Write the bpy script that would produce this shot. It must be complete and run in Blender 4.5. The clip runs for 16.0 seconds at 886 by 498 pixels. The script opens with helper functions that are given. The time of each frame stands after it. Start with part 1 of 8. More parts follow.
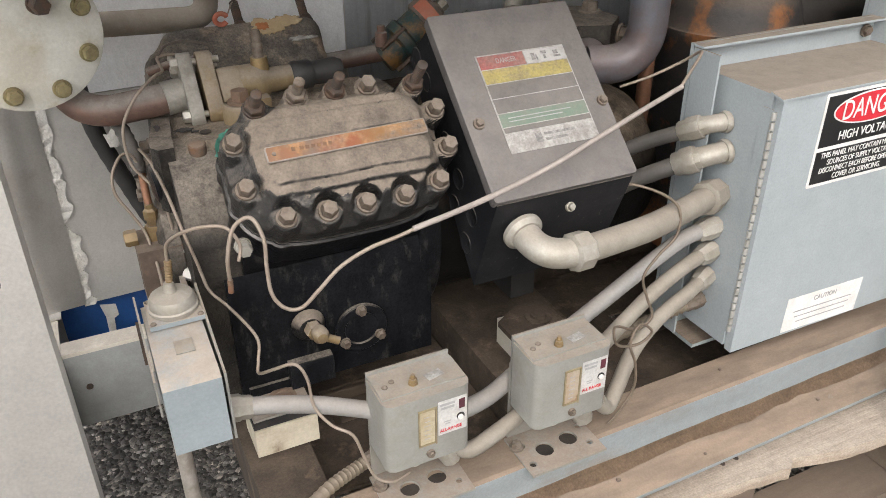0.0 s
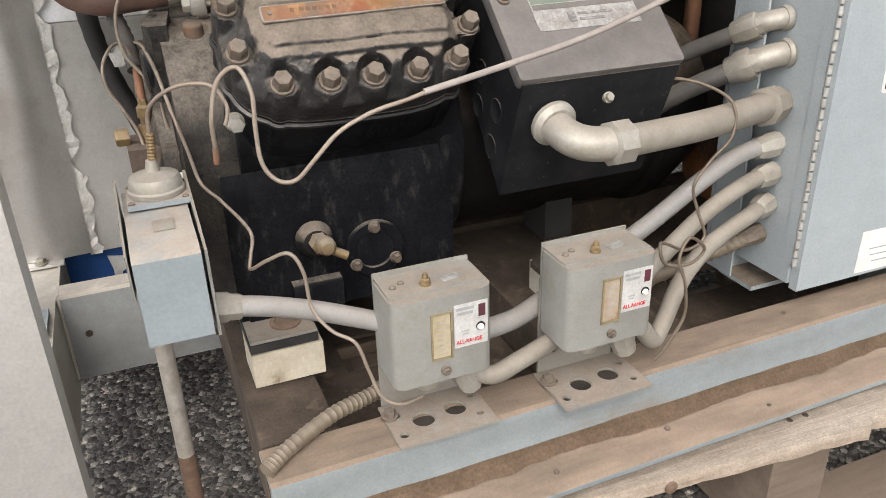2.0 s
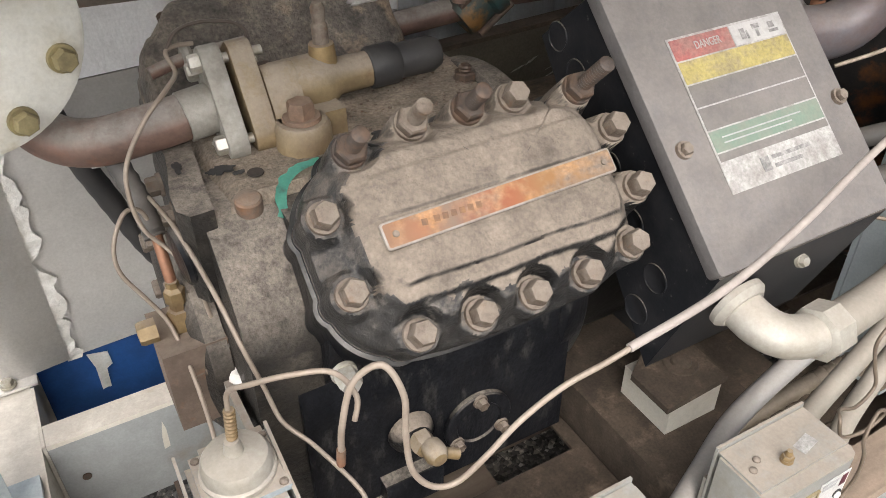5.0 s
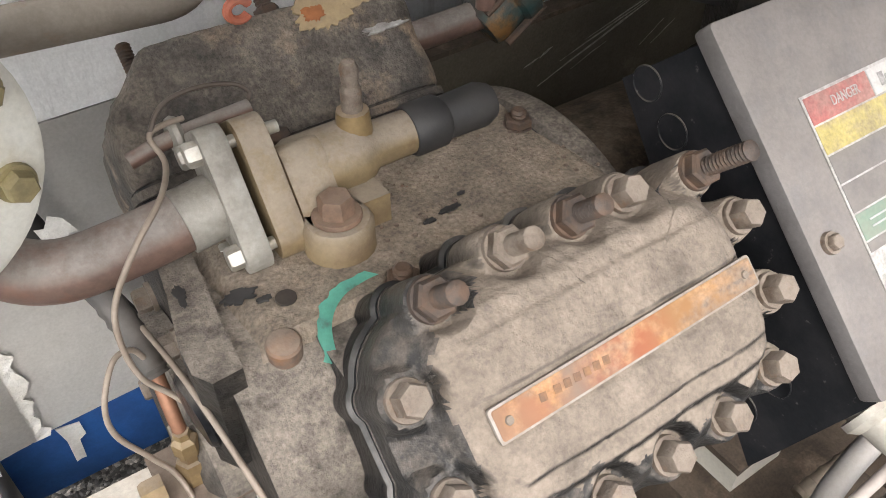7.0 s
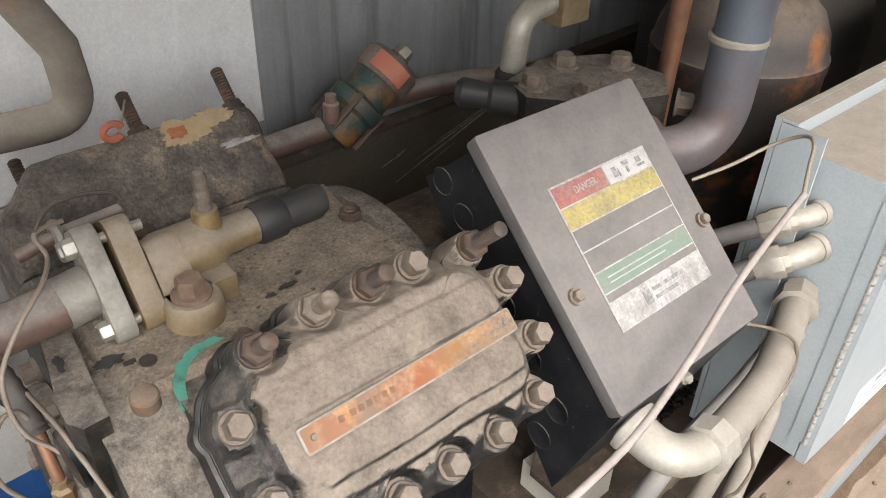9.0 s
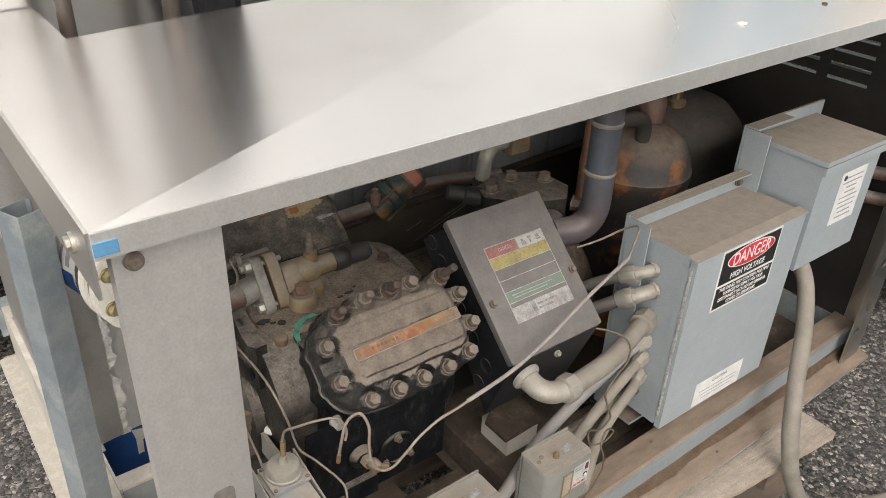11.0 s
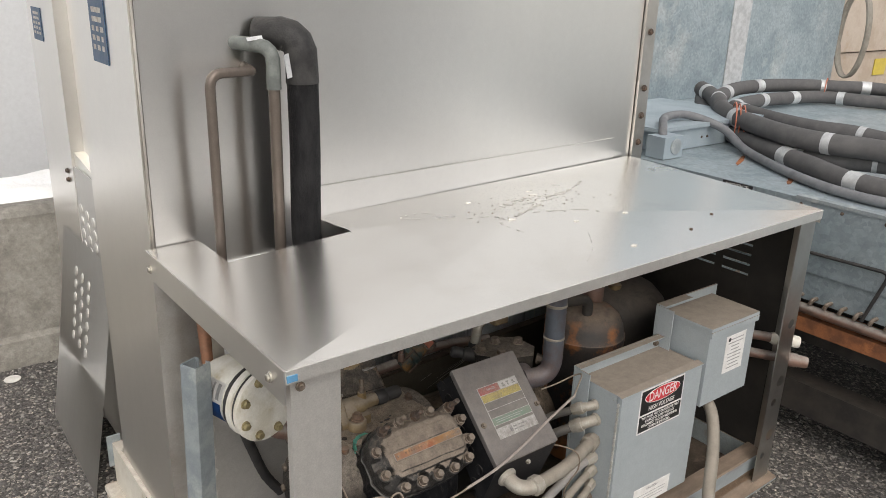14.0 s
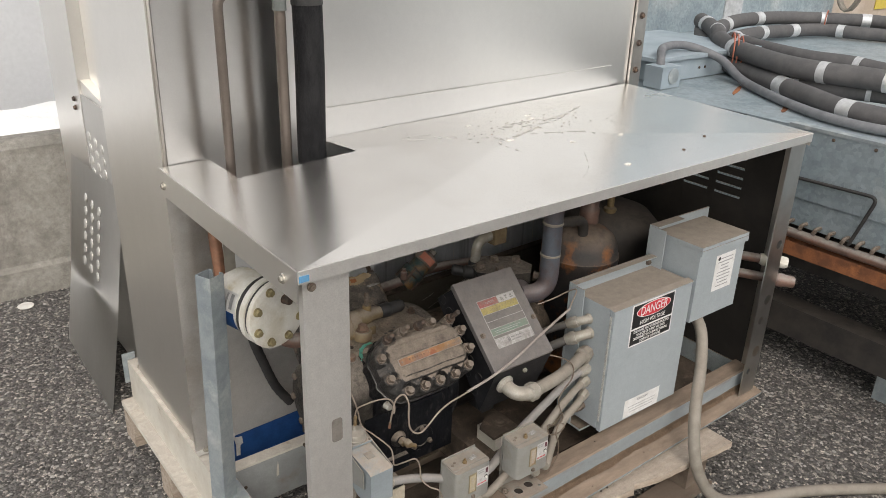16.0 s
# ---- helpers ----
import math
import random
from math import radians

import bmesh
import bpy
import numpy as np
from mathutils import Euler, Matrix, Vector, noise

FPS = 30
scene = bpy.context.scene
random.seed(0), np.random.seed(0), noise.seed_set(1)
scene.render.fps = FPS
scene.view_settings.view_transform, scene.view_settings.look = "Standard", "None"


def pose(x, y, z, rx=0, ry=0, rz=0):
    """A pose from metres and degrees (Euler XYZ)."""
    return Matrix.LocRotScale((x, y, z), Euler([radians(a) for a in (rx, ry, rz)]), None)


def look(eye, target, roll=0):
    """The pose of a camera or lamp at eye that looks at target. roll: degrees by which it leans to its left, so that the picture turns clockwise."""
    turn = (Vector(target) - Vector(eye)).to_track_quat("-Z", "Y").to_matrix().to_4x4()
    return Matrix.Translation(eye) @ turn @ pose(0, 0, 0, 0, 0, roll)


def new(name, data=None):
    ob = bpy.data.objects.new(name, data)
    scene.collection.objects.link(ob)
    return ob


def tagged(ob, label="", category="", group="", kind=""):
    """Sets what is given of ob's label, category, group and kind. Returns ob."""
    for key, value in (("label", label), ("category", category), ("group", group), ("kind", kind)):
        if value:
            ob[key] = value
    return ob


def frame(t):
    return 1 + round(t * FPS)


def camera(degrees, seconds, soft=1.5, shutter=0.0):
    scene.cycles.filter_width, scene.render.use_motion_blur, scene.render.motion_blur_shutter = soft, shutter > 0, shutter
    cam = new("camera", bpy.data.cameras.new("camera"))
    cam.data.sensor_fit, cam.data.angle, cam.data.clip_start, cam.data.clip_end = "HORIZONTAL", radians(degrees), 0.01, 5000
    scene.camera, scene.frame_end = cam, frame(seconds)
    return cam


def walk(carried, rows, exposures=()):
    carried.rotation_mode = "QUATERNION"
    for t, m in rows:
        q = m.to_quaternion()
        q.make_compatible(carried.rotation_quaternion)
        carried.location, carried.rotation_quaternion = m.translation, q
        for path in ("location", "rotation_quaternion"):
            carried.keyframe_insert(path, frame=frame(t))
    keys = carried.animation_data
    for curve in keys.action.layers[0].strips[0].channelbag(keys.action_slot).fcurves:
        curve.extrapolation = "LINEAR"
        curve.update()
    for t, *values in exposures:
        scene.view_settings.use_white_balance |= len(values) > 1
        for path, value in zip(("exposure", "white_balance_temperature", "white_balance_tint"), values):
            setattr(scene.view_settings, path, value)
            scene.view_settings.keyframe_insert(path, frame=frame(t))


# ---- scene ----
cam = camera(58.8, 16.0, soft=0.9)
METRES, EYE, TILT, LEAN, TURN = 2.4, 1.0, 0.0, 0.0, -25.6
PATH = [
    (0, (-0.008, -0.004, 0.981), (0.739, 1.564, -0.01), -0.4),
    (0.5, (-0.004, -0.009, 0.91), (0.709, 1.612, -0.021), -0.9),
    (1, (0.001, -0.013, 0.868), (0.687, 1.639, -0.027), -1.2),
    (1.5, (0.022, -0.022, 0.832), (0.69, 1.646, -0.045), -1.6),
    (2, (0.024, 0.0, 0.789), (0.688, 1.674, -0.081), -1.8),
    (2.5, (0.02, 0.037, 0.759), (0.696, 1.704, -0.116), -1.8),
    (3, (0.01, 0.112, 0.764), (0.714, 1.755, -0.134), -1.6),
    (3.5, (-0.004, 0.198, 0.792), (0.739, 1.798, -0.15), -1.2),
    (4, (-0.008, 0.267, 0.864), (0.762, 1.809, -0.149), -0.8),
    (4.2, (-0.012, 0.285, 0.893), (0.765, 1.799, -0.158), -0.7),
    (6.3, (0.004, 0.513, 0.969), (0.784, 1.793, -0.355), -1.1),
    (6.5, (0.007, 0.53, 0.968), (0.799, 1.795, -0.363), -0.9),
    (7, (0.011, 0.561, 0.968), (0.846, 1.797, -0.365), -0.4),
    (7.5, (0.01, 0.566, 0.973), (0.907, 1.788, -0.332), 0.2),
    (8, (0.019, 0.552, 0.984), (0.984, 1.765, -0.28), 1.0),
    (8.5, (0.018, 0.51, 1.002), (1.055, 1.727, -0.2), 1.4),
    (9, (-0.002, 0.436, 1.036), (1.086, 1.66, -0.112), 1.7),
    (9.2, (-0.025, 0.397, 1.057), (1.078, 1.627, -0.071), 1.7),
    (11.3, (-0.307, -0.069, 1.391), (0.74, 1.305, 0.383), 2.5),
    (11.5, (-0.329, -0.128, 1.428), (0.702, 1.269, 0.437), 2.3),
    (12, (-0.384, -0.238, 1.498), (0.624, 1.22, 0.572), 2.5),
    (12.5, (-0.455, -0.286, 1.545), (0.583, 1.171, 0.652), 2.3),
    (13, (-0.536, -0.334, 1.582), (0.528, 1.122, 0.717), 1.7),
    (13.5, (-0.596, -0.383, 1.6), (0.509, 1.091, 0.822), 1.5),
    (14, (-0.638, -0.418, 1.615), (0.525, 1.069, 0.956), 1.9),
    (14.5, (-0.655, -0.433, 1.615), (0.536, 1.045, 0.985), 2.3),
    (15, (-0.669, -0.453, 1.601), (0.51, 1.011, 0.918), 2.4),
    (15.5, (-0.692, -0.469, 1.595), (0.465, 0.984, 0.851), 2.1),
    (16, (-0.696, -0.487, 1.586), (0.441, 0.955, 0.793), 1.9),
]
walk(cam, [(t, look(eye, target, roll)) for t, eye, target, roll in PATH],
     [(0.0, 0.8, 6850, 11), (4.0, 0.95, 6850, 11), (6.5, 1.48, 6750, 11), (8.0, 1.45, 6750, 11), (9.2, 1.22, 6850, 11), (11.3, 0.3, 7000, 11), (13.0, 0.22, 7000, 11), (14.3, 0.12, 7000, 11), (16.0, 0.2, 7000, 11)])

# ---------------------------------------------------------------- world, sun
world = bpy.data.worlds.new("overcast_sky")
scene.world = world
world.use_nodes = True
wn, wl = world.node_tree.nodes, world.node_tree.links
wn.clear()
sky = wn.new("ShaderNodeTexSky")
sky.sky_type = "NISHITA"
sky.sun_disc = False
sky.sun_elevation = radians(48)
sky.sun_rotation = radians(200)
sky.air_density, sky.dust_density, sky.ozone_density = 1.0, 2.0, 1.0
cloud = wn.new("ShaderNodeHueSaturation")
cloud.inputs["Saturation"].default_value = 0.22
wbg = wn.new("ShaderNodeBackground")
wbg.inputs["Strength"].default_value = 0.15
wout = wn.new("ShaderNodeOutputWorld")
wl.new(sky.outputs[0], cloud.inputs["Color"])
wgeo = wn.new("ShaderNodeTexCoord")
wsep = wn.new("ShaderNodeSeparateXYZ")
wup = wn.new("ShaderNodeMapRange")
wup.inputs["To Min"].default_value, wup.inputs["To Max"].default_value = 1.75, 1.85
wmul = wn.new("ShaderNodeVectorMath")
wmul.operation = "SCALE"
wl.new(wgeo.outputs["Generated"], wsep.inputs[0])
wl.new(wsep.outputs["Z"], wup.inputs["Value"])
wl.new(cloud.outputs[0], wmul.inputs[0])
wl.new(wup.outputs["Result"], wmul.inputs["Scale"])
wl.new(wmul.outputs["Vector"], wbg.inputs["Color"])
wl.new(wbg.outputs[0], wout.inputs["Surface"])

sun_data = bpy.data.lights.new("sun", "SUN")
sun_data.energy, sun_data.angle, sun_data.color = 0.5, radians(40), (1.0, 0.97, 0.93)
sun = new("sun", sun_data)
sun.matrix_world = look((-2.0, -4.5, 6.0), (0.4, 0.9, 0.5))


# ---------------------------------------------------------------- materials
def material(name, base, rough=0.6, metal=0.0, second=None, scale=20.0, mix=(0.42, 0.62), stretch=(1, 1, 1),
             bump=0.15, bump_scale=120.0, dust=0.0, dust_colour=(0.30, 0.235, 0.18), dust_low=0.35,
             third=None, third_scale=6.0, third_range=(0.55, 0.7), spangle=0.0, spangle_scale=60.0, rough2=None, depth=0.0015, gloss=0.5, speck=None, patchy=(0.27, 0.53), brushed=0.0, tone=0.8):
    """Base colour broken up by noise at two scales, patches of a third colour, dust settled on what faces up, fine relief."""
    grey = sum(dust_colour) / 3
    dust_colour = tuple(0.78 * c + 0.22 * grey for c in dust_colour)
    speck = speck if speck is not None else (0.05 if metal > 0.9 else 0.16)
    m = bpy.data.materials.new(name)
    m.use_nodes = True
    n, l = m.node_tree.nodes, m.node_tree.links
    bsdf = n["Principled BSDF"]
    coord = n.new("ShaderNodeNewGeometry")
    mapping = n.new("ShaderNodeMapping")
    mapping.inputs["Scale"].default_value = stretch
    l.new(coord.outputs["Position"], mapping.inputs["Vector"])

    def noise_node(sc, detail=6.0, roughness=0.6, stretched=True):
        t = n.new("ShaderNodeTexNoise")
        t.inputs["Scale"].default_value, t.inputs["Detail"].default_value, t.inputs["Roughness"].default_value = sc, detail, roughness
        l.new((mapping if stretched else coord).outputs["Vector" if stretched else "Position"], t.inputs["Vector"])
        return t.outputs["Fac"]

    def ramp(fac, lo, hi):
        r = n.new("ShaderNodeMapRange")
        r.inputs["From Min"].default_value, r.inputs["From Max"].default_value = lo, hi
        l.new(fac, r.inputs["Value"])
        return r.outputs["Result"]

    def blend(fac, a, b):
        x = n.new("ShaderNodeMix")
        x.data_type = "RGBA"
        l.new(fac, x.inputs["Factor"])
        for value, slot in ((a, x.inputs[6]), (b, x.inputs[7])):
            if isinstance(value, tuple):
                slot.default_value = (*value, 1)
            else:
                l.new(value, slot)
        return x.outputs[2]

    second = second or tuple(c * 0.78 for c in base)
    large = ramp(noise_node(scale), *mix)
    colour = blend(large, base, second)
    fine = ramp(noise_node(scale * 9, 3.0), 0.3, 0.75)
    half = n.new("ShaderNodeMath")
    half.operation = "MULTIPLY"
    half.inputs[1].default_value = 0.35
    l.new(fine, half.inputs[0])
    colour = blend(half.outputs[0], colour, second)
    if third:
        colour = blend(ramp(noise_node(third_scale, 8.0, 0.65), *third_range), colour, third)
    if spangle:
        v = n.new("ShaderNodeTexVoronoi")
        v.inputs["Scale"].default_value = spangle_scale
        l.new(coord.outputs["Position"], v.inputs["Vector"])
        sp = n.new("ShaderNodeMix")
        sp.data_type, sp.blend_type = "RGBA", "OVERLAY"
        sp.inputs["Factor"].default_value = spangle
        bw = n.new("ShaderNodeRGBToBW")
        l.new(v.outputs["Color"], bw.inputs["Color"])
        l.new(colour, sp.inputs[6])
        l.new(bw.outputs["Val"], sp.inputs[7])
        colour = sp.outputs[2]
    if dust:
        sep = n.new("ShaderNodeSeparateXYZ")
        l.new(coord.outputs["Normal"], sep.inputs[0])
        up = ramp(sep.outputs["Z"], dust_low, dust_low + 0.45)
        grit = ramp(noise_node(max(scale, 14.0) * 2.2, 10.0, 0.75, False), *patchy)
        k = n.new("ShaderNodeMath")
        k.operation = "MULTIPLY"
        l.new(up, k.inputs[0])
        l.new(grit, k.inputs[1])
        k2 = n.new("ShaderNodeMath")
        k2.operation = "MULTIPLY"
        k2.inputs[1].default_value = dust
        l.new(k.outputs[0], k2.inputs[0])
        tint = blend(ramp(noise_node(38.0, 6.0, 0.6), 0.35, 0.7), dust_colour, tuple(c * tone for c in dust_colour))
        colour = blend(k2.outputs[0], colour, tint)
        for slot, clean, dirty in (("Roughness", rough, 0.92), ("Metallic", metal, 0.0)):
            x = n.new("ShaderNodeMapRange")
            x.inputs["To Min"].default_value, x.inputs["To Max"].default_value = clean, dirty
            l.new(k2.outputs[0], x.inputs["Value"])
            l.new(x.outputs["Result"], bsdf.inputs[slot])
    else:
        bsdf.inputs["Metallic"].default_value = metal
        x = n.new("ShaderNodeMapRange")
        x.inputs["To Min"].default_value = rough
        x.inputs["To Max"].default_value = rough2 if rough2 is not None else min(1.0, rough + 0.12)
        l.new(large, x.inputs["Value"])
        l.new(x.outputs["Result"], bsdf.inputs["Roughness"])
    # fine grain and soft mottling over everything
    for sc, det, lo, hi in ((330.0, 4.0, 1 - 0.45 * speck, 1 + 0.4 * speck), (48.0, 9.0, 1 - 0.3 * speck, 1 + 0.25 * speck)):
        r = n.new("ShaderNodeMapRange")
        r.inputs["From Min"].default_value, r.inputs["From Max"].default_value = 0.32, 0.68
        r.inputs["To Min"].default_value, r.inputs["To Max"].default_value = lo, hi
        l.new(noise_node(sc, det, 0.65, False), r.inputs["Value"])
        s = n.new("ShaderNodeVectorMath")
        s.operation = "SCALE"
        l.new(colour, s.inputs[0])
        l.new(r.outputs["Result"], s.inputs["Scale"])
        colour = s.outputs["Vector"]
    l.new(colour, bsdf.inputs["Base Color"])
    bsdf.inputs["Specular IOR Level"].default_value = gloss
    if brushed:
        # rolled sheet: the gloss is drawn out up and down
        tan = n.new("ShaderNodeTangent")
        tan.direction_type, tan.axis = "RADIAL", "Z"
        l.new(tan.outputs["Tangent"], bsdf.inputs["Tangent"])
        bsdf.inputs["Anisotropic"].default_value = brushed
        bsdf.inputs["Anisotropic Rotation"].default_value = 0.25
    if bump:
        b = n.new("ShaderNodeBump")
        b.inputs["Strength"].default_value = bump
        b.inputs["Distance"].default_value = depth
        l.new(noise_node(bump_scale, 5.0), b.inputs["Height"])
        l.new(b.outputs["Normal"], bsdf.inputs["Normal"])
    return m


DUST = (0.285, 0.23, 0.178)
STEEL = material("brushed_stainless", (0.8, 0.785, 0.755), 0.27, 1.0, (0.74, 0.725, 0.695), 2.0, mix=(0.15, 0.85), stretch=(1, 1, 0.2), bump=0.012, bump_scale=260, rough2=0.33, brushed=0.85)
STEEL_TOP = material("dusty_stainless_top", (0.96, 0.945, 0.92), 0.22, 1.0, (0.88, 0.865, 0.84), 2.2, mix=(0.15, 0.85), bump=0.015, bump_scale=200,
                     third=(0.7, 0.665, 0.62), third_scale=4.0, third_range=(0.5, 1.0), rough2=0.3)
STEEL_PANEL = material("satin_stainless_panel", (0.76, 0.75, 0.73), 0.52, 1.0, (0.65, 0.64, 0.62), 3.0, mix=(0.15, 0.85), stretch=(1, 1, 0.4), bump=0.02, bump_scale=240, brushed=0.7)
STEEL_COLUMN = material("smudged_bent_stainless", (0.74, 0.725, 0.7), 0.34, 0.62, (0.62, 0.6, 0.57), 6.0, third=(0.42, 0.36, 0.3), third_scale=5.0, third_range=(0.5, 0.8), bump=0.06, bump_scale=90)
KNOCKOUT = material("pale_pressed_steel", (0.78, 0.77, 0.74), 0.35, 0.7, (0.68, 0.67, 0.64), 30.0, bump=0.05)
# darker copy of the stainless, shade put into its colour, with brown smudges
STEEL_SHADED = material("shaded_smudged_stainless", (0.62, 0.6, 0.57), 0.32, 1.0, (0.5, 0.48, 0.45), 6.0, third=(0.24, 0.2, 0.16), third_scale=3.0,
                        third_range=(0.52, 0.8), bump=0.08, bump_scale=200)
GALV = material("galvanised_steel", (0.36, 0.42, 0.45), 0.42, 0.45, (0.27, 0.33, 0.36), 5.0, bump=0.08, bump_scale=180, spangle=0.16, spangle_scale=70,
                third=(0.5, 0.53, 0.53), third_scale=2.2)
GALV_STRUT = material("weathered_zinc", (0.37, 0.41, 0.425), 0.5, 0.5, (0.27, 0.31, 0.33), 14.0, bump=0.2, bump_scale=120, third=(0.52, 0.55, 0.54), third_scale=9.0)
ENCLOSURE = material("grey_blue_enclosure_paint", (0.345, 0.383, 0.4), 0.4, 0.0, (0.315, 0.352, 0.367), 5.0, bump=0.06, bump_scale=300, dust=0.97, dust_colour=DUST, dust_low=0.4, patchy=(0.02, 0.36))
CONTROL = material("grey_control_paint", (0.255, 0.255, 0.24), 0.45, 0.0, (0.22, 0.216, 0.198), 16.0, bump=0.06, bump_scale=300, dust=0.95,
                   dust_colour=(0.31, 0.255, 0.2), third=(0.2, 0.18, 0.145), third_scale=18.0, third_range=(0.56, 0.78))
BLACK_CAST = material("black_painted_casting", (0.005, 0.0055, 0.007), 0.28, 0.0, (0.011, 0.0115, 0.0135), 14.0, bump=0.6, bump_scale=90, depth=0.002,
                      dust=0.95, dust_colour=(0.2, 0.17, 0.14), dust_low=0.5, third=(0.075, 0.072, 0.067), third_scale=60.0, third_range=(0.57, 0.85), stretch=(1, 1, 0.35), gloss=0.11, speck=0.9)
HEAD_CAST = material("dusty_black_casting", (0.009, 0.009, 0.0095), 0.36, 0.0, (0.02, 0.019, 0.018), 22.0, bump=0.8, bump_scale=150, depth=0.0025,
                     dust=0.95, dust_colour=(0.238, 0.19, 0.146), dust_low=0.1, third=(0.1, 0.095, 0.088), third_scale=90.0, third_range=(0.58, 0.8), gloss=0.3, speck=0.36, patchy=(0.12, 0.46), tone=0.62)
HEAD_BARE = material("rubbed_black_casting", (0.014, 0.0145, 0.0155), 0.34, 0.0, (0.035, 0.033, 0.031), 30.0, bump=0.8, bump_scale=130, depth=0.0025, dust=0.75, dust_colour=(0.21, 0.17, 0.135), dust_low=0.2,
                     third=(0.13, 0.118, 0.105), third_scale=70.0, third_range=(0.58, 0.75), gloss=0.35, speck=0.5, patchy=(0.42, 0.66))
CAST_TOP = material("grimy_crankcase_casting", (0.125, 0.098, 0.074), 0.75, 0.0, (0.24, 0.19, 0.14), 20.0, bump=0.8, bump_scale=150, depth=0.003,
                    dust=0.6, dust_colour=(0.29, 0.235, 0.178), dust_low=0.1, third=(0.04, 0.033, 0.028), third_scale=30.0, third_range=(0.58, 0.74), speck=0.8, tone=0.5)
REAR_CAST = material("grimy_rear_head_casting", (0.022, 0.022, 0.022), 0.5, 0.0, (0.14, 0.118, 0.096), 12.0, mix=(0.44, 0.6), bump=1.0, bump_scale=90, depth=0.004,
                     dust=0.3, dust_colour=(0.26, 0.215, 0.17), dust_low=0.25, third=(0.27, 0.2, 0.145), third_scale=11.0, third_range=(0.56, 0.64), speck=0.9, tone=0.5)
END_CAST = material("grimy_end_casting", (0.012, 0.0115, 0.011), 0.5, 0.0, (0.04, 0.034, 0.028), 28.0, bump=0.9, bump_scale=130, depth=0.003,
                    dust=0.85, dust_colour=(0.25, 0.21, 0.17), dust_low=0.12, third=(0.1, 0.085, 0.07), third_scale=24.0, third_range=(0.6, 0.78), speck=0.6, gloss=0.3)
BOLT = material("dirty_bolt_steel", (0.17, 0.14, 0.115), 0.65, 0.2, (0.1, 0.075, 0.056), 90.0, bump=0.6, bump_scale=260, depth=0.002, dust=0.75, dust_colour=(0.25, 0.2, 0.155), third=(0.16, 0.1, 0.062), third_scale=80.0, third_range=(0.56, 0.7))
DARK_STUD = material("rusty_dark_stud", (0.06, 0.05, 0.045), 0.6, 0.4, (0.13, 0.085, 0.06), 70.0, bump=0.4, bump_scale=260)
ZINC_BOLT = material("zinc_bolt", (0.42, 0.405, 0.37), 0.42, 0.5, (0.3, 0.275, 0.22), 60.0, bump=0.15, bump_scale=220)
LID_GREY = material("grey_lid_paint", (0.14, 0.132, 0.13), 0.5, 0.1, (0.105, 0.098, 0.095), 22.0, bump=0.35, bump_scale=240, dust=0.75,
                    dust_colour=(0.2, 0.176, 0.16), dust_low=0.2)
BLACK_BOX = material("black_box_paint", (0.011, 0.012, 0.014), 0.36, 0.0, (0.02, 0.02, 0.022), 30.0, bump=0.1, bump_scale=200, dust=0.6, dust_colour=(0.2, 0.17, 0.14),
                     third=(0.14, 0.135, 0.13), third_scale=120.0, third_range=(0.64, 0.8), gloss=0.1)
CONDUIT = material("dusty_grey_conduit", (0.26, 0.24, 0.205), 0.6, 0.0, (0.2, 0.178, 0.148), 20.0, bump=0.12, bump_scale=200, dust=0.7, dust_colour=(0.3, 0.25, 0.2))
CONDUIT_GREY = material("grey_conduit", (0.27, 0.262, 0.255), 0.55, 0.0, (0.24, 0.23, 0.22), 20.0, bump=0.12, bump_scale=200, dust=0.5, dust_colour=(0.36, 0.31, 0.27))
ZINC_CAST = material("zinc_cast_fitting", (0.4, 0.38, 0.34), 0.45, 0.35, (0.3, 0.275, 0.23), 25.0, bump=0.15, bump_scale=200, dust=0.6, dust_colour=(0.36, 0.31, 0.255))
BRASS = material("tarnished_brass", (0.28, 0.2, 0.1), 0.55, 0.55, (0.19, 0.13, 0.07), 30.0, bump=0.25, bump_scale=200, dust=0.6, dust_colour=(0.33, 0.26, 0.19))
VALVE_CAST = material("dusty_bronze_valve", (0.24, 0.18, 0.1), 0.62, 0.2, (0.15, 0.105, 0.06), 26.0, bump=0.4, bump_scale=160, dust=0.8, dust_colour=(0.31, 0.255, 0.195), dust_low=0.15, third=(0.13, 0.075, 0.04), third_scale=34.0, third_range=(0.56, 0.72))
FLANGE = material("grey_zinc_flange", (0.32, 0.305, 0.275), 0.55, 0.35, (0.23, 0.215, 0.19), 40.0, bump=0.35, bump_scale=200, third=(0.2, 0.18, 0.155), third_scale=40.0)
PIPE = material("grimy_copper_pipe", (0.23, 0.14, 0.11), 0.5, 0.3, (0.12, 0.08, 0.066), 16.0, bump=0.2, bump_scale=160, dust=0.85, dust_colour=(0.3, 0.275, 0.245), dust_low=0.15,
                third=(0.26, 0.1, 0.055), third_scale=9.0, third_range=(0.56, 0.72))
COPPER = material("worn_copper", (0.3, 0.145, 0.085), 0.5, 0.5, (0.22, 0.115, 0.072), 26.0, bump=0.15, bump_scale=200, third=(0.2, 0.16, 0.12), third_scale=16.0)
COPPER_DULL = material("dull_brown_copper", (0.14, 0.115, 0.098), 0.42, 0.5, (0.1, 0.082, 0.07), 10.0, bump=0.1, bump_scale=200, stretch=(1, 1, 0.3))
HEAT_PIPE = material("heat_tinted_pipe", (0.1, 0.07, 0.065), 0.45, 0.3, (0.1, 0.115, 0.14), 9.0, bump=0.15, bump_scale=160, third=(0.23, 0.13, 0.115), third_scale=8.0, dust=0.4, dust_colour=(0.3, 0.25, 0.22))
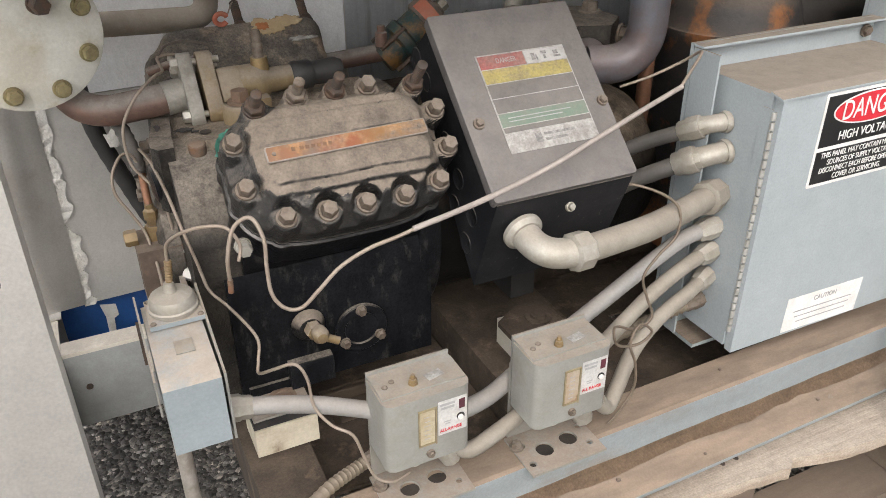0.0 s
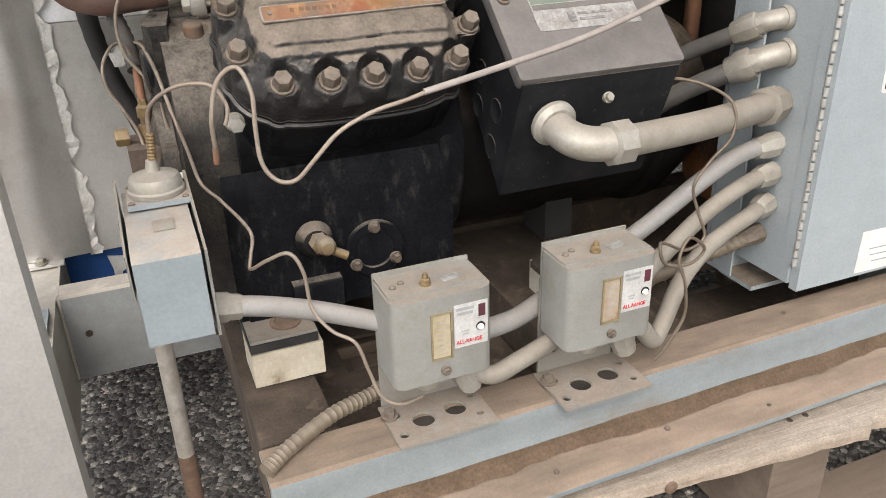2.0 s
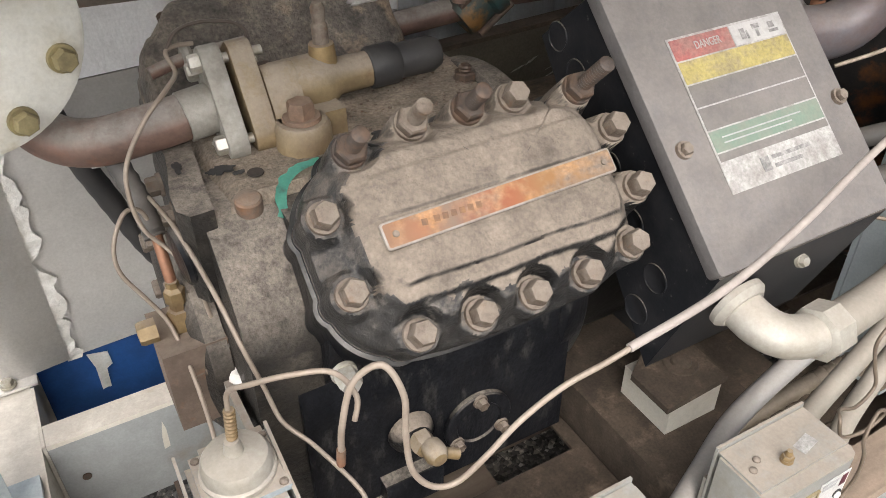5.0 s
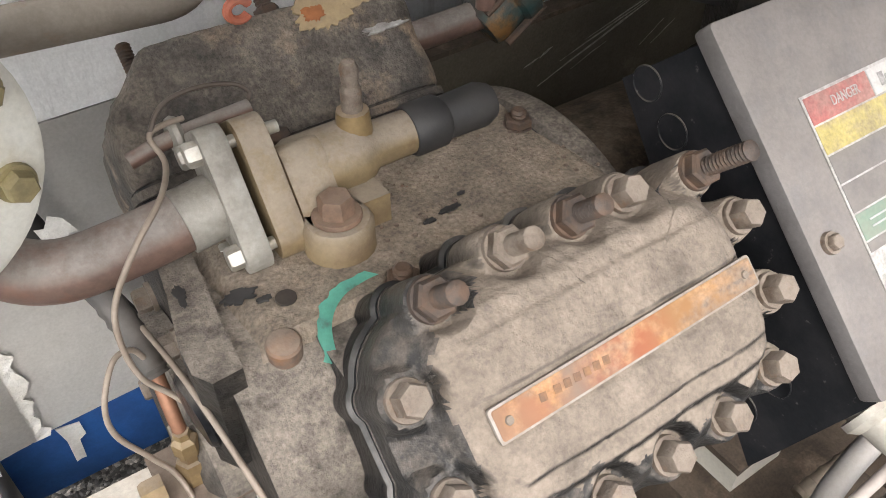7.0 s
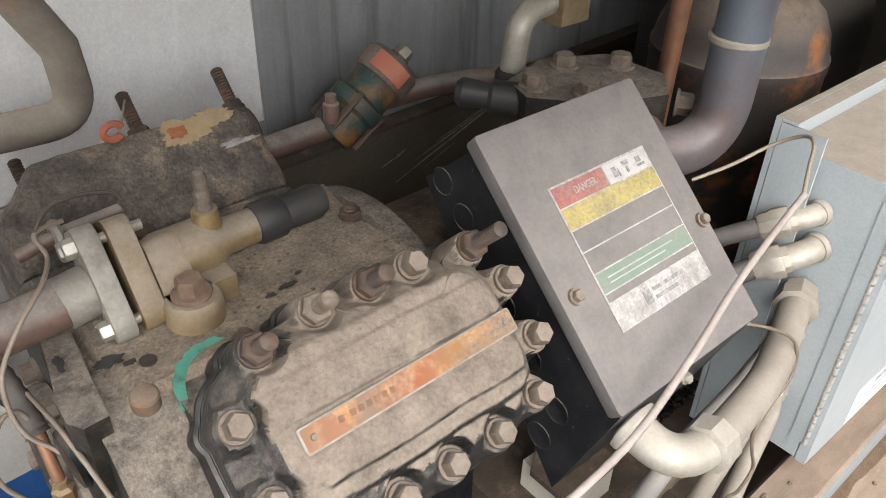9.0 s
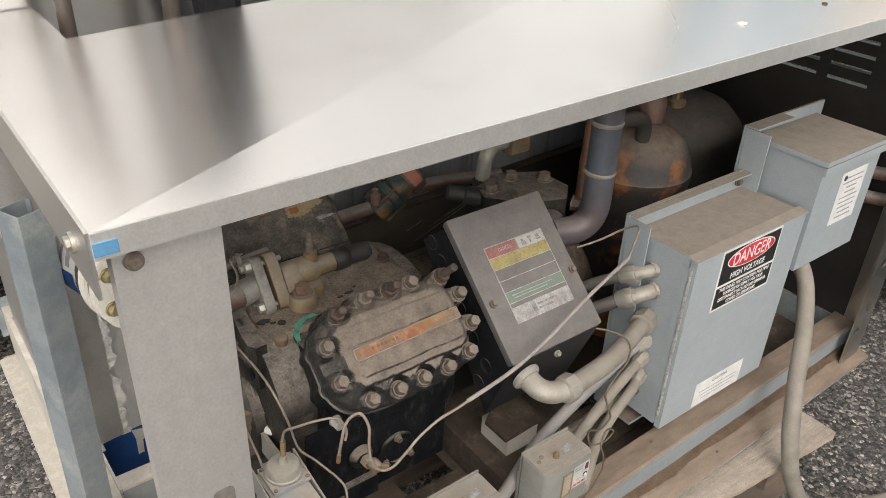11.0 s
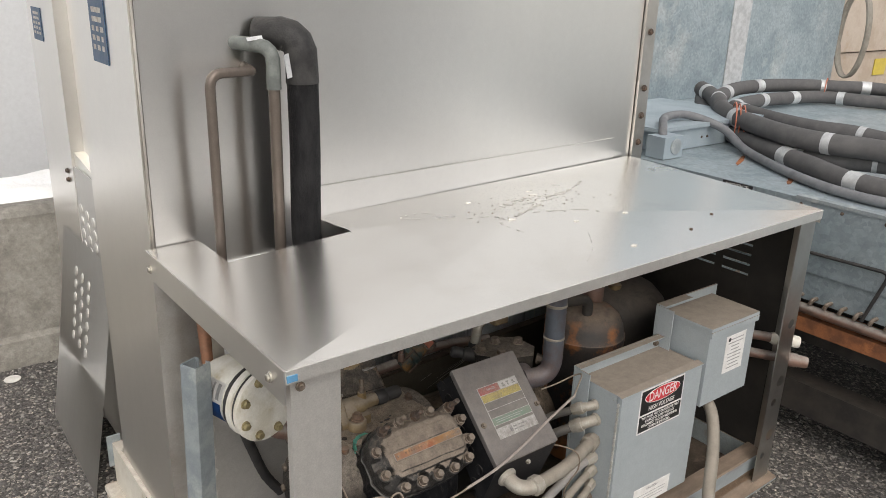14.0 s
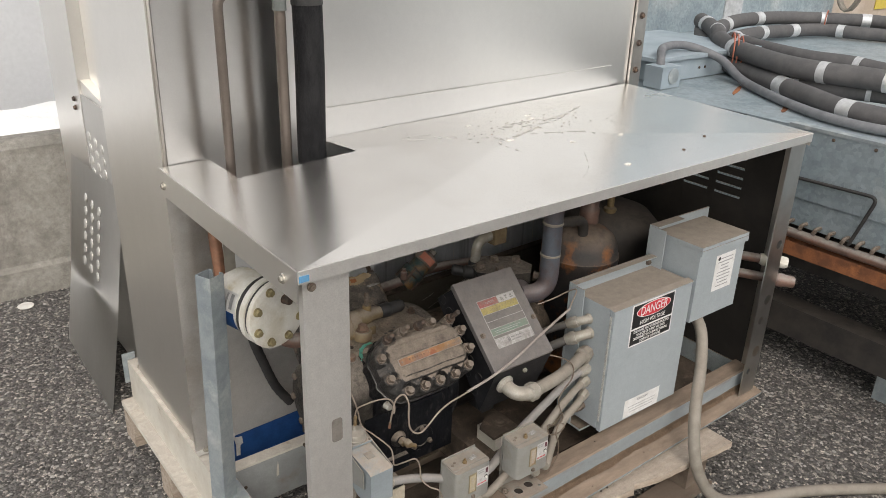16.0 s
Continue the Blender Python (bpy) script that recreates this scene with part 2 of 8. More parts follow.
RUST_VESSEL = material("rusted_painted_vessel", (0.03, 0.03, 0.032), 0.6, 0.0, (0.06, 0.05, 0.045), 14.0, bump=0.5, bump_scale=90, depth=0.003,
                       third=(0.25, 0.1, 0.035), third_scale=8.0, third_range=(0.5, 0.58), dust=0.9, dust_colour=(0.24, 0.175, 0.125))
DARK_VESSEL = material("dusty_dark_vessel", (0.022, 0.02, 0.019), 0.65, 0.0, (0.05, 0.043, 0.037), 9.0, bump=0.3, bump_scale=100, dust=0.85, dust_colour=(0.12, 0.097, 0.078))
INSULATION = material("black_foam_insulation", (0.008, 0.008, 0.009), 0.6, 0.0, (0.02, 0.02, 0.021), 30.0, bump=1.0, bump_scale=55, depth=0.007, stretch=(1, 1, 0.4), gloss=0.12)
TAPE_BLACK = material("black_wrapping_tape", (0.02, 0.02, 0.021), 0.5, 0.0, (0.045, 0.044, 0.043), 20.0, bump=0.6, bump_scale=60, depth=0.004, gloss=0.25)
TAPE_GREEN = material("grey_green_wrapping", (0.16, 0.175, 0.165), 0.6, 0.0, (0.1, 0.11, 0.105), 30.0, bump=0.3, bump_scale=90)
HOSE = material("grey_foam_hose", (0.075, 0.073, 0.075), 0.75, 0.0, (0.105, 0.102, 0.103), 20.0, bump=0.3, bump_scale=120)
HOSE_TAPE = material("silver_tape", (0.6, 0.61, 0.62), 0.4, 0.4, (0.45, 0.46, 0.47), 25.0, bump=0.3, bump_scale=80)
FOIL = material("torn_foil_tape", (0.74, 0.73, 0.7), 0.45, 0.2, (0.58, 0.56, 0.52), 40.0, bump=0.7, bump_scale=90, depth=0.003)
CREAM = material("cream_painted_steel", (0.6, 0.575, 0.51), 0.5, 0.0, (0.52, 0.48, 0.41), 9.0, bump=0.12, bump_scale=160, dust=0.6, dust_colour=(0.4, 0.34, 0.28),
                 third=(0.3, 0.22, 0.15), third_scale=18.0, third_range=(0.62, 0.75))
BASE_PAINT = material("dirty_base_frame_paint", (0.29, 0.325, 0.33), 0.45, 0.05, (0.235, 0.265, 0.265), 12.0, bump=0.2, bump_scale=130, dust=1.0, dust_colour=(0.25, 0.185, 0.13), dust_low=0.3, tone=0.55,
                      third=(0.2, 0.15, 0.11), third_scale=16.0, third_range=(0.56, 0.76), stretch=(0.7, 1.1, 1.0), speck=0.35, patchy=(0.12, 0.44))
BEAM_PAINT = material("grey_beam_paint", (0.33, 0.345, 0.345), 0.5, 0.1, (0.26, 0.27, 0.27), 9.0, bump=0.15, bump_scale=140, third=(0.2, 0.17, 0.14), third_scale=12.0, third_range=(0.58, 0.78))
# pale and dark vertical streaks in the colour stand for reflections
STREAKED_SHEET = material("steel_with_painted_reflections", (0.8, 0.82, 0.85), 0.42, 0.2, (0.55, 0.57, 0.59), 16.0, mix=(0.3, 0.7), stretch=(1, 1, 0.06), bump=0.1, bump_scale=120, third=(0.2, 0.205, 0.21), third_scale=22.0, third_range=(0.55, 0.75))
RAIL_PAINT = material("grey_blue_rail_paint", (0.275, 0.31, 0.325), 0.42, 0.05, (0.235, 0.262, 0.27), 8.0, bump=0.12, bump_scale=150, dust=1.0, dust_colour=(0.265, 0.187, 0.127), dust_low=0.28, tone=0.6, third=(0.2, 0.12, 0.07), third_scale=12.0, third_range=(0.57, 0.76), stretch=(0.25, 1, 1), speck=0.22, patchy=(0.05, 0.36))
MOTOR_SHELL = material("dirt_caked_motor_paint", (0.006, 0.006, 0.0065), 0.4, 0.0, (0.012, 0.011, 0.01), 6.0, bump=0.5, bump_scale=70, depth=0.002, dust=0.95, dust_colour=(0.17, 0.128, 0.09), dust_low=0.25, third=(0.03, 0.026, 0.022), third_scale=40.0, third_range=(0.6, 0.74), gloss=0.1, speck=0.5, tone=0.45)
OLIVE_SHEET = material("dark_olive_sheet", (0.085, 0.077, 0.06), 0.45, 0.1, (0.12, 0.105, 0.08), 5.0, bump=0.1, bump_scale=80, third=(0.2, 0.17, 0.135), third_scale=14.0, third_range=(0.6, 0.8), stretch=(0.5, 1, 1), gloss=0.25, speck=0.4)
SCRATCH = material("scratched_bare_metal", (0.42, 0.4, 0.36), 0.5, 0.2, (0.24, 0.22, 0.19), 120.0, bump=0.1, speck=0.6)
PAN_DIRT = material("brown_dirt_on_pan", (0.095, 0.071, 0.052), 0.9, 0.0, (0.055, 0.041, 0.031), 11.0, bump=0.4, bump_scale=120, third=(0.17, 0.125, 0.09), third_scale=24.0, third_range=(0.55, 0.75), speck=0.5)
DARK_FLOOR = material("dusty_brown_sheet", (0.045, 0.035, 0.028), 0.85, 0.0, (0.015, 0.012, 0.01), 9.0, bump=0.3, bump_scale=120)
BRACKET = material("dusty_bracket_steel", (0.29, 0.28, 0.255), 0.5, 0.2, (0.27, 0.25, 0.22), 24.0, bump=0.15, bump_scale=200, dust=1.0, dust_colour=(0.3, 0.235, 0.18))
CORK = material("cream_block", (0.56, 0.51, 0.41), 0.75, 0.0, (0.44, 0.38, 0.29), 30.0, bump=0.4, bump_scale=140, third=(0.17, 0.12, 0.08), third_scale=30.0, third_range=(0.6, 0.75))
WOOD = material("weathered_pallet_wood", (0.46, 0.39, 0.32), 0.8, 0.0, (0.31, 0.245, 0.19), 34.0, stretch=(0.07, 1, 1), bump=0.8, bump_scale=120, depth=0.003,
                dust=0.5, dust_colour=(0.36, 0.3, 0.245), third=(0.14, 0.09, 0.06), third_scale=16.0, third_range=(0.6, 0.72), speck=0.5)
# dark copy of the pallet wood, with the shadow under the frame in its colour
WOOD_SHADED = material("shaded_pallet_wood", (0.2, 0.155, 0.12), 0.85, 0.0, (0.13, 0.098, 0.075), 14.0, stretch=(0.12, 1, 1), bump=0.5, bump_scale=90)
BLUE = material("blue_foam_board", (0.01, 0.068, 0.235), 0.6, 0.0, (0.008, 0.05, 0.18), 20.0, bump=0.1, bump_scale=200)
CONCRETE = material("stained_concrete", (0.31, 0.295, 0.265), 0.88, 0.0, (0.2, 0.188, 0.168), 5.0, bump=0.8, bump_scale=40, depth=0.008, third=(0.17, 0.16, 0.14), third_scale=2.4, third_range=(0.5, 0.66), speck=0.7)
WHITE_WALL = material("white_painted_wall", (0.6, 0.615, 0.63), 0.6, 0.0, (0.56, 0.575, 0.59), 1.2, bump=0.1, bump_scale=30)
SNOW = material("old_snow", (0.86, 0.87, 0.88), 0.7, 0.0, (0.78, 0.78, 0.77), 6.0, bump=0.5, bump_scale=18, depth=0.02)
WHITE = material("white_paint", (0.68, 0.67, 0.62), 0.45, 0.0, (0.55, 0.52, 0.44), 16.0, bump=0.12, bump_scale=160, third=(0.4, 0.33, 0.18), third_scale=20.0, third_range=(0.56, 0.76))
YELLOW_ZINC = material("yellow_passivated_bolt", (0.33, 0.28, 0.15), 0.5, 0.4, (0.22, 0.18, 0.1), 60.0, bump=0.3, bump_scale=220)
UNSEEN_WALL = material("unseen_pale_wall", (0.62, 0.61, 0.595), 0.85, 0.0, (0.56, 0.55, 0.535), 1.5, bump=0.3, bump_scale=30)
LABEL_WHITE = material("white_label", (0.74, 0.74, 0.73), 0.5, 0.0, (0.66, 0.65, 0.63), 40.0, bump=0.03)
CONTROL_LABEL = material("greyed_white_label", (0.52, 0.52, 0.51), 0.5, 0.0, (0.45, 0.445, 0.43), 40.0, bump=0.03, speck=0.3)
LABEL_DUSTY = material("dusty_silver_label", (0.38, 0.37, 0.355), 0.5, 0.1, (0.26, 0.245, 0.23), 60.0, bump=0.05, speck=0.5)
LABEL_RED = material("red_label_ink", (0.62, 0.03, 0.045), 0.45, 0.0, (0.52, 0.03, 0.04), 40.0, bump=0.03)
LABEL_FADED_RED = material("faded_red_ink", (0.3, 0.09, 0.08), 0.6, 0.0, (0.25, 0.13, 0.115), 60.0, bump=0.03, speck=0.5)
LABEL_YELLOW = material("faded_yellow_ink", (0.34, 0.28, 0.09), 0.6, 0.0, (0.25, 0.21, 0.12), 70.0, bump=0.03, speck=0.5)
LABEL_GREEN = material("faded_green_ink", (0.13, 0.19, 0.145), 0.6, 0.0, (0.17, 0.2, 0.16), 70.0, bump=0.03)
LABEL_BLACK = material("black_label_ink", (0.012, 0.012, 0.013), 0.45, 0.0, (0.02, 0.02, 0.02), 40.0, bump=0.03)
LABEL_GREY = material("grey_label_ink", (0.28, 0.28, 0.28), 0.6, 0.0, (0.36, 0.36, 0.36), 90.0, bump=0.03)
LABEL_INK = material("worn_grey_ink", (0.13, 0.127, 0.123), 0.6, 0.0, (0.3, 0.29, 0.28), 160.0, bump=0.03, speck=0.5)
LABEL_BLUE = material("blue_plaque_ink", (0.035, 0.075, 0.14), 0.4, 0.2, (0.05, 0.1, 0.17), 40.0, bump=0.03)
ORANGE = material("faded_orange_paint", (0.36, 0.1, 0.032), 0.7, 0.0, (0.36, 0.17, 0.045), 11.0, bump=0.15, bump_scale=200, dust=0.5, dust_colour=(0.24, 0.185, 0.14), dust_low=0.1, third=(0.12, 0.095, 0.08), third_scale=34.0, third_range=(0.48, 0.62), stretch=(0.35, 1, 1), speck=0.6)
RIM = material("worn_strip_rim", (0.3, 0.275, 0.25), 0.6, 0.2, (0.2, 0.172, 0.145), 60.0, bump=0.1, third=(0.24, 0.2, 0.165), third_scale=50.0, third_range=(0.5, 0.6))
LETTER = material("worn_dark_letters", (0.12, 0.07, 0.045), 0.7, 0.0, (0.22, 0.12, 0.06), 90.0, bump=0.0)
PLATE_EDGE = material("dull_valve_plate", (0.13, 0.125, 0.12), 0.45, 0.6, (0.06, 0.058, 0.055), 14.0, bump=0.2, bump_scale=150, third=(0.02, 0.02, 0.02), third_scale=8.0, third_range=(0.42, 0.55))
HINGE = material("pale_hinge_steel", (0.55, 0.55, 0.53), 0.4, 0.5, (0.42, 0.41, 0.38), 60.0, bump=0.05)
ALU = material("dull_aluminium", (0.56, 0.53, 0.49), 0.45, 0.6, (0.42, 0.38, 0.33), 50.0, bump=0.1)
TEAL = material("chipped_teal_paint", (0.12, 0.42, 0.32), 0.5, 0.0, (0.08, 0.3, 0.24), 40.0, bump=0.2, third=(0.1, 0.09, 0.075), third_scale=40.0)
DARK_TEAL = material("grimy_teal_body", (0.02, 0.06, 0.06), 0.5, 0.1, (0.055, 0.045, 0.035), 40.0, bump=0.5, bump_scale=120, third=(0.2, 0.105, 0.035), third_scale=34.0, third_range=(0.5, 0.64))
WIRE = material("dusty_capillary_tube", (0.25, 0.2, 0.16), 0.55, 0.3, (0.31, 0.26, 0.215), 40.0, bump=0.05)
CABLE = material("dusty_grey_cable", (0.33, 0.29, 0.265), 0.65, 0.0, (0.27, 0.235, 0.215), 30.0, bump=0.15, bump_scale=200)
PLASTIC_WHITE = material("white_plastic", (0.72, 0.71, 0.68), 0.45, 0.0, (0.62, 0.6, 0.56), 40.0, bump=0.03)
BLACK_RUBBER = material("black_rubber", (0.018, 0.018, 0.019), 0.55, 0.0, (0.035, 0.033, 0.032), 30.0, bump=0.15)
STAIN = material("ochre_stain", (0.4, 0.3, 0.17), 0.75, 0.0, (0.3, 0.23, 0.15), 40.0, bump=0.4, third=(0.45, 0.38, 0.27), third_scale=30.0)
BEIGE_UNIT = material("beige_unit_paint", (0.5, 0.43, 0.36), 0.55, 0.0, (0.42, 0.34, 0.27), 4.0, bump=0.1, third=(0.33, 0.2, 0.1), third_scale=3.0, third_range=(0.62, 0.75))
RUST = material("orange_rust", (0.3, 0.115, 0.045), 0.85, 0.1, (0.17, 0.07, 0.035), 20.0, bump=0.5, bump_scale=120, third=(0.42, 0.16, 0.06), third_scale=12.0)
GLASS_DIAL = material("cloudy_dial_window", (0.43, 0.38, 0.28), 0.25, 0.0, (0.34, 0.28, 0.18), 40.0, bump=0.03)
HOSE_DARK = material("dark_dusty_hose", (0.05, 0.047, 0.045), 0.55, 0.0, (0.08, 0.073, 0.066), 20.0, bump=0.2, bump_scale=200, dust=0.45, dust_colour=(0.16, 0.137, 0.118))
DARK_CONDUIT = material("brown_armoured_conduit", (0.24, 0.2, 0.15), 0.55, 0.3, (0.17, 0.135, 0.1), 40.0, bump=0.2, bump_scale=200, dust=0.5, dust_colour=(0.3, 0.24, 0.18))
MAROON = material("maroon_ink", (0.1, 0.02, 0.03), 0.5, 0.0, (0.07, 0.02, 0.03), 60.0, bump=0.03)
DIAL_EDGE = material("yellowed_plastic", (0.27, 0.225, 0.14), 0.4, 0.0, (0.2, 0.155, 0.085), 60.0, bump=0.05)
DIAL_BROWN = material("brown_stained_window", (0.3, 0.2, 0.12), 0.25, 0.0, (0.38, 0.33, 0.27), 30.0, bump=0.03)
CONTROL_BLUE = material("blue_grey_control_paint", (0.245, 0.28, 0.3), 0.45, 0.0, (0.225, 0.258, 0.275), 14.0, bump=0.06, bump_scale=300, dust=1.0, dust_colour=(0.38, 0.32, 0.262))
DARK_WIRE = material("dark_capillary", (0.13, 0.1, 0.075), 0.5, 0.3, (0.19, 0.15, 0.115), 40.0, bump=0.05)
LABEL_TAPE = material("blue_tape", (0.08, 0.23, 0.4), 0.6, 0.0, (0.1, 0.28, 0.46), 60.0, bump=0.1)
STEEL_POST = material("matte_stainless_post", (0.8, 0.785, 0.755), 0.4, 0.85, (0.74, 0.725, 0.7), 4.0, stretch=(1, 1, 0.2), bump=0.08, bump_scale=220)
SCUFF = material("grey_scuff", (0.23, 0.21, 0.19), 0.6, 0.3, (0.17, 0.15, 0.135), 60.0, bump=0.1)
# near-black base colour carries the shade under the table
SHADED_SIDE = material("shaded_side_sheet", (0.03, 0.025, 0.021), 0.6, 0.0, (0.016, 0.014, 0.012), 5.0, bump=0.1, bump_scale=120)
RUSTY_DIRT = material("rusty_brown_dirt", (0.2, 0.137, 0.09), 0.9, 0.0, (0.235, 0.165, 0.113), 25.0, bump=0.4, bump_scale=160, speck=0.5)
FILM = material("thin_dirt_film", (0.74, 0.715, 0.68), 0.42, 0.8, (0.62, 0.595, 0.56), 60.0, bump=0.1, speck=0.5)
LIME_WHITE = material("dried_bird_lime", (0.66, 0.645, 0.61), 0.8, 0.0, (0.52, 0.5, 0.46), 90.0, bump=0.3)
DIRT = material("dry_dirt", (0.33, 0.3, 0.26), 0.9, 0.0, (0.24, 0.21, 0.18), 80.0, bump=0.2)
LABEL_DUSTY2 = material("dusty_pale_label", (0.42, 0.41, 0.4), 0.55, 0.0, (0.33, 0.32, 0.31), 90.0, bump=0.05)
RUSTY_BOLT = material("rusty_bolt", (0.2, 0.125, 0.085), 0.75, 0.2, (0.13, 0.085, 0.06), 60.0, bump=0.3, bump_scale=200, dust=0.4, dust_colour=(0.3, 0.22, 0.16))
TAG_ORANGE = material("orange_tag", (0.45, 0.13, 0.075), 0.55, 0.0, (0.38, 0.15, 0.1), 50.0, bump=0.1)
GRIME = material("rusty_grimy_block", (0.15, 0.11, 0.085), 0.8, 0.0, (0.09, 0.065, 0.05), 30.0, bump=0.5, bump_scale=140, dust=0.5, dust_colour=(0.26, 0.2, 0.15), third=(0.2, 0.1, 0.05), third_scale=20.0)
GALV_BLUE = material("grey_blue_box_paint", (0.33, 0.39, 0.43), 0.5, 0.1, (0.28, 0.34, 0.38), 6.0, bump=0.08, bump_scale=160)
HOSE_CORD = material("grey_cord", (0.17, 0.175, 0.185), 0.55, 0.0, (0.13, 0.135, 0.145), 20.0, bump=0.1)
STICKER_YELLOW = material("yellow_sticker", (0.6, 0.47, 0.06), 0.5, 0.0, (0.54, 0.42, 0.08), 30.0, bump=0.03)
STONE = material("crushed_stone", (0.07, 0.068, 0.066), 0.7, 0.0, (0.032, 0.031, 0.03), 30.0, bump=0.4, bump_scale=140)


def per_stone(m):
    """Each stone its own grey."""
    n, l = m.node_tree.nodes, m.node_tree.links
    info = n.new("ShaderNodeNewGeometry")
    r = n.new("ShaderNodeValToRGB")
    r.color_ramp.elements[0].color = (0.045, 0.043, 0.042, 1)
    r.color_ramp.elements[1].color = (0.42, 0.4, 0.37, 1)
    e = r.color_ramp.elements.new(0.75)
    e.color = (0.15, 0.143, 0.136, 1)
    l.new(info.outputs["Random Per Island"], r.inputs["Fac"])
    l.new(r.outputs["Color"], n["Principled BSDF"].inputs["Base Color"])


PIPE_DUSTY = material("pale_dusty_pipe", (0.33, 0.29, 0.245), 0.65, 0.1, (0.25, 0.215, 0.18), 18.0, bump=0.2, bump_scale=160, third=(0.32, 0.15, 0.08), third_scale=8.0, third_range=(0.53, 0.66))
per_stone(STONE)


def fading_along_x(m, x0, x1, stops):
    """Paint that fades from colour to colour along the strip, broken by the worn patches of its base."""
    n, l = m.node_tree.nodes, m.node_tree.links
    bsdf = n["Principled BSDF"]
    worn = bsdf.inputs["Base Color"].links[0].from_socket
    geo, sep, ramp, mix, rub = n.new("ShaderNodeNewGeometry"), n.new("ShaderNodeSeparateXYZ"), n.new("ShaderNodeValToRGB"), n.new("ShaderNodeMix"), n.new("ShaderNodeTexNoise")
    span, amount = n.new("ShaderNodeMapRange"), n.new("ShaderNodeMapRange")
    span.inputs["From Min"].default_value, span.inputs["From Max"].default_value = x0, x1
    l.new(geo.outputs["Position"], sep.inputs[0])
    l.new(sep.outputs["X"], span.inputs["Value"])
    l.new(span.outputs["Result"], ramp.inputs["Fac"])
    ramp.color_ramp.elements[0].position, ramp.color_ramp.elements[0].color = 0.0, (*stops[0][1], 1)
    ramp.color_ramp.elements[1].position, ramp.color_ramp.elements[1].color = 1.0, (*stops[-1][1], 1)
    for at, colour in stops[1:-1]:
        ramp.color_ramp.elements.new(at).color = (*colour, 1)
    rub.inputs["Scale"].default_value, rub.inputs["Detail"].default_value = 60.0, 8.0
    l.new(geo.outputs["Position"], rub.inputs["Vector"])
    amount.inputs["From Min"].default_value, amount.inputs["From Max"].default_value = 0.42, 0.62
    l.new(rub.outputs["Fac"], amount.inputs["Value"])
    mix.data_type = "RGBA"
    l.new(amount.outputs["Result"], mix.inputs["Factor"])
    l.new(ramp.outputs["Color"], mix.inputs[6])
    l.new(worn, mix.inputs[7])
    l.new(mix.outputs[2], bsdf.inputs["Base Color"])


fading_along_x(ORANGE, 0.145, 0.317, ((0.0, (0.2, 0.115, 0.07)), (0.14, (0.24, 0.11, 0.06)), (0.26, (0.17, 0.12, 0.09)), (0.38, (0.21, 0.075, 0.045)), (0.52, (0.235, 0.082, 0.038)), (0.66, (0.22, 0.115, 0.048)), (0.86, (0.24, 0.125, 0.045)), (1.0, (0.2, 0.13, 0.07))))


def gravelly(name, dark, light):
    """Asphalt with worn, close-set stones: every cell its own grey, raised and rounded."""
    m = material(name, dark, 0.88, 0.0, light, 1.6, bump=0.0)
    n, l = m.node_tree.nodes, m.node_tree.links
    bsdf = n["Principled BSDF"]
    base = bsdf.inputs["Base Color"].links[0].from_socket
    geo = n.new("ShaderNodeNewGeometry")
    height = None
    colour = base
    for sc, amount in ((95.0, 0.85), (230.0, 0.5)):
        v = n.new("ShaderNodeTexVoronoi")
        v.inputs["Scale"].default_value = sc
        l.new(geo.outputs["Position"], v.inputs["Vector"])
        bw = n.new("ShaderNodeRGBToBW")
        l.new(v.outputs["Color"], bw.inputs["Color"])
        r = n.new("ShaderNodeValToRGB")
        r.color_ramp.elements[0].color = (0.2, 0.2, 0.2, 1)
        r.color_ramp.elements[1].color = (4.2, 4.05, 3.85, 1)
        e = r.color_ramp.elements.new(0.62)
        e.color = (0.85, 0.85, 0.85, 1)
        l.new(bw.outputs["Val"], r.inputs["Fac"])
        x = n.new("ShaderNodeMix")
        x.data_type, x.blend_type = "RGBA", "MULTIPLY"
        x.inputs["Factor"].default_value = amount
        l.new(colour, x.inputs[6])
        l.new(r.outputs["Color"], x.inputs[7])
        colour = x.outputs[2]
        if height is None:
            height = v.outputs["Distance"]
    l.new(colour, bsdf.inputs["Base Color"])
    b = n.new("ShaderNodeBump")
    b.inputs["Strength"].default_value, b.inputs["Distance"].default_value = 0.9, 0.006
    b.invert = True
    l.new(height, b.inputs["Height"])
    l.new(b.outputs["Normal"], bsdf.inputs["Normal"])
    return m


ASPHALT = gravelly("gravelly_asphalt", (0.135, 0.128, 0.12), (0.1, 0.095, 0.09))
FOIL_SHEET = material("crumpled_foil_sheet", (0.64, 0.63, 0.61), 0.36, 0.55, (0.54, 0.525, 0.5), 5.0, bump=0.35, bump_scale=11, depth=0.008, mix=(0.2, 0.8))
# light from the table cut-out is put into this near-white colour
LIT_WALL_SHEET = material("lit_white_wall_sheet", (0.92, 0.93, 0.94), 0.35, 0.0, (0.84, 0.85, 0.86), 4.0, stretch=(1, 1, 0.5), bump=0.5, bump_scale=16, depth=0.008, third=(0.72, 0.71, 0.7), third_scale=7.0, third_range=(0.6, 0.85))


# ---------------------------------------------------------------- mesh helpers


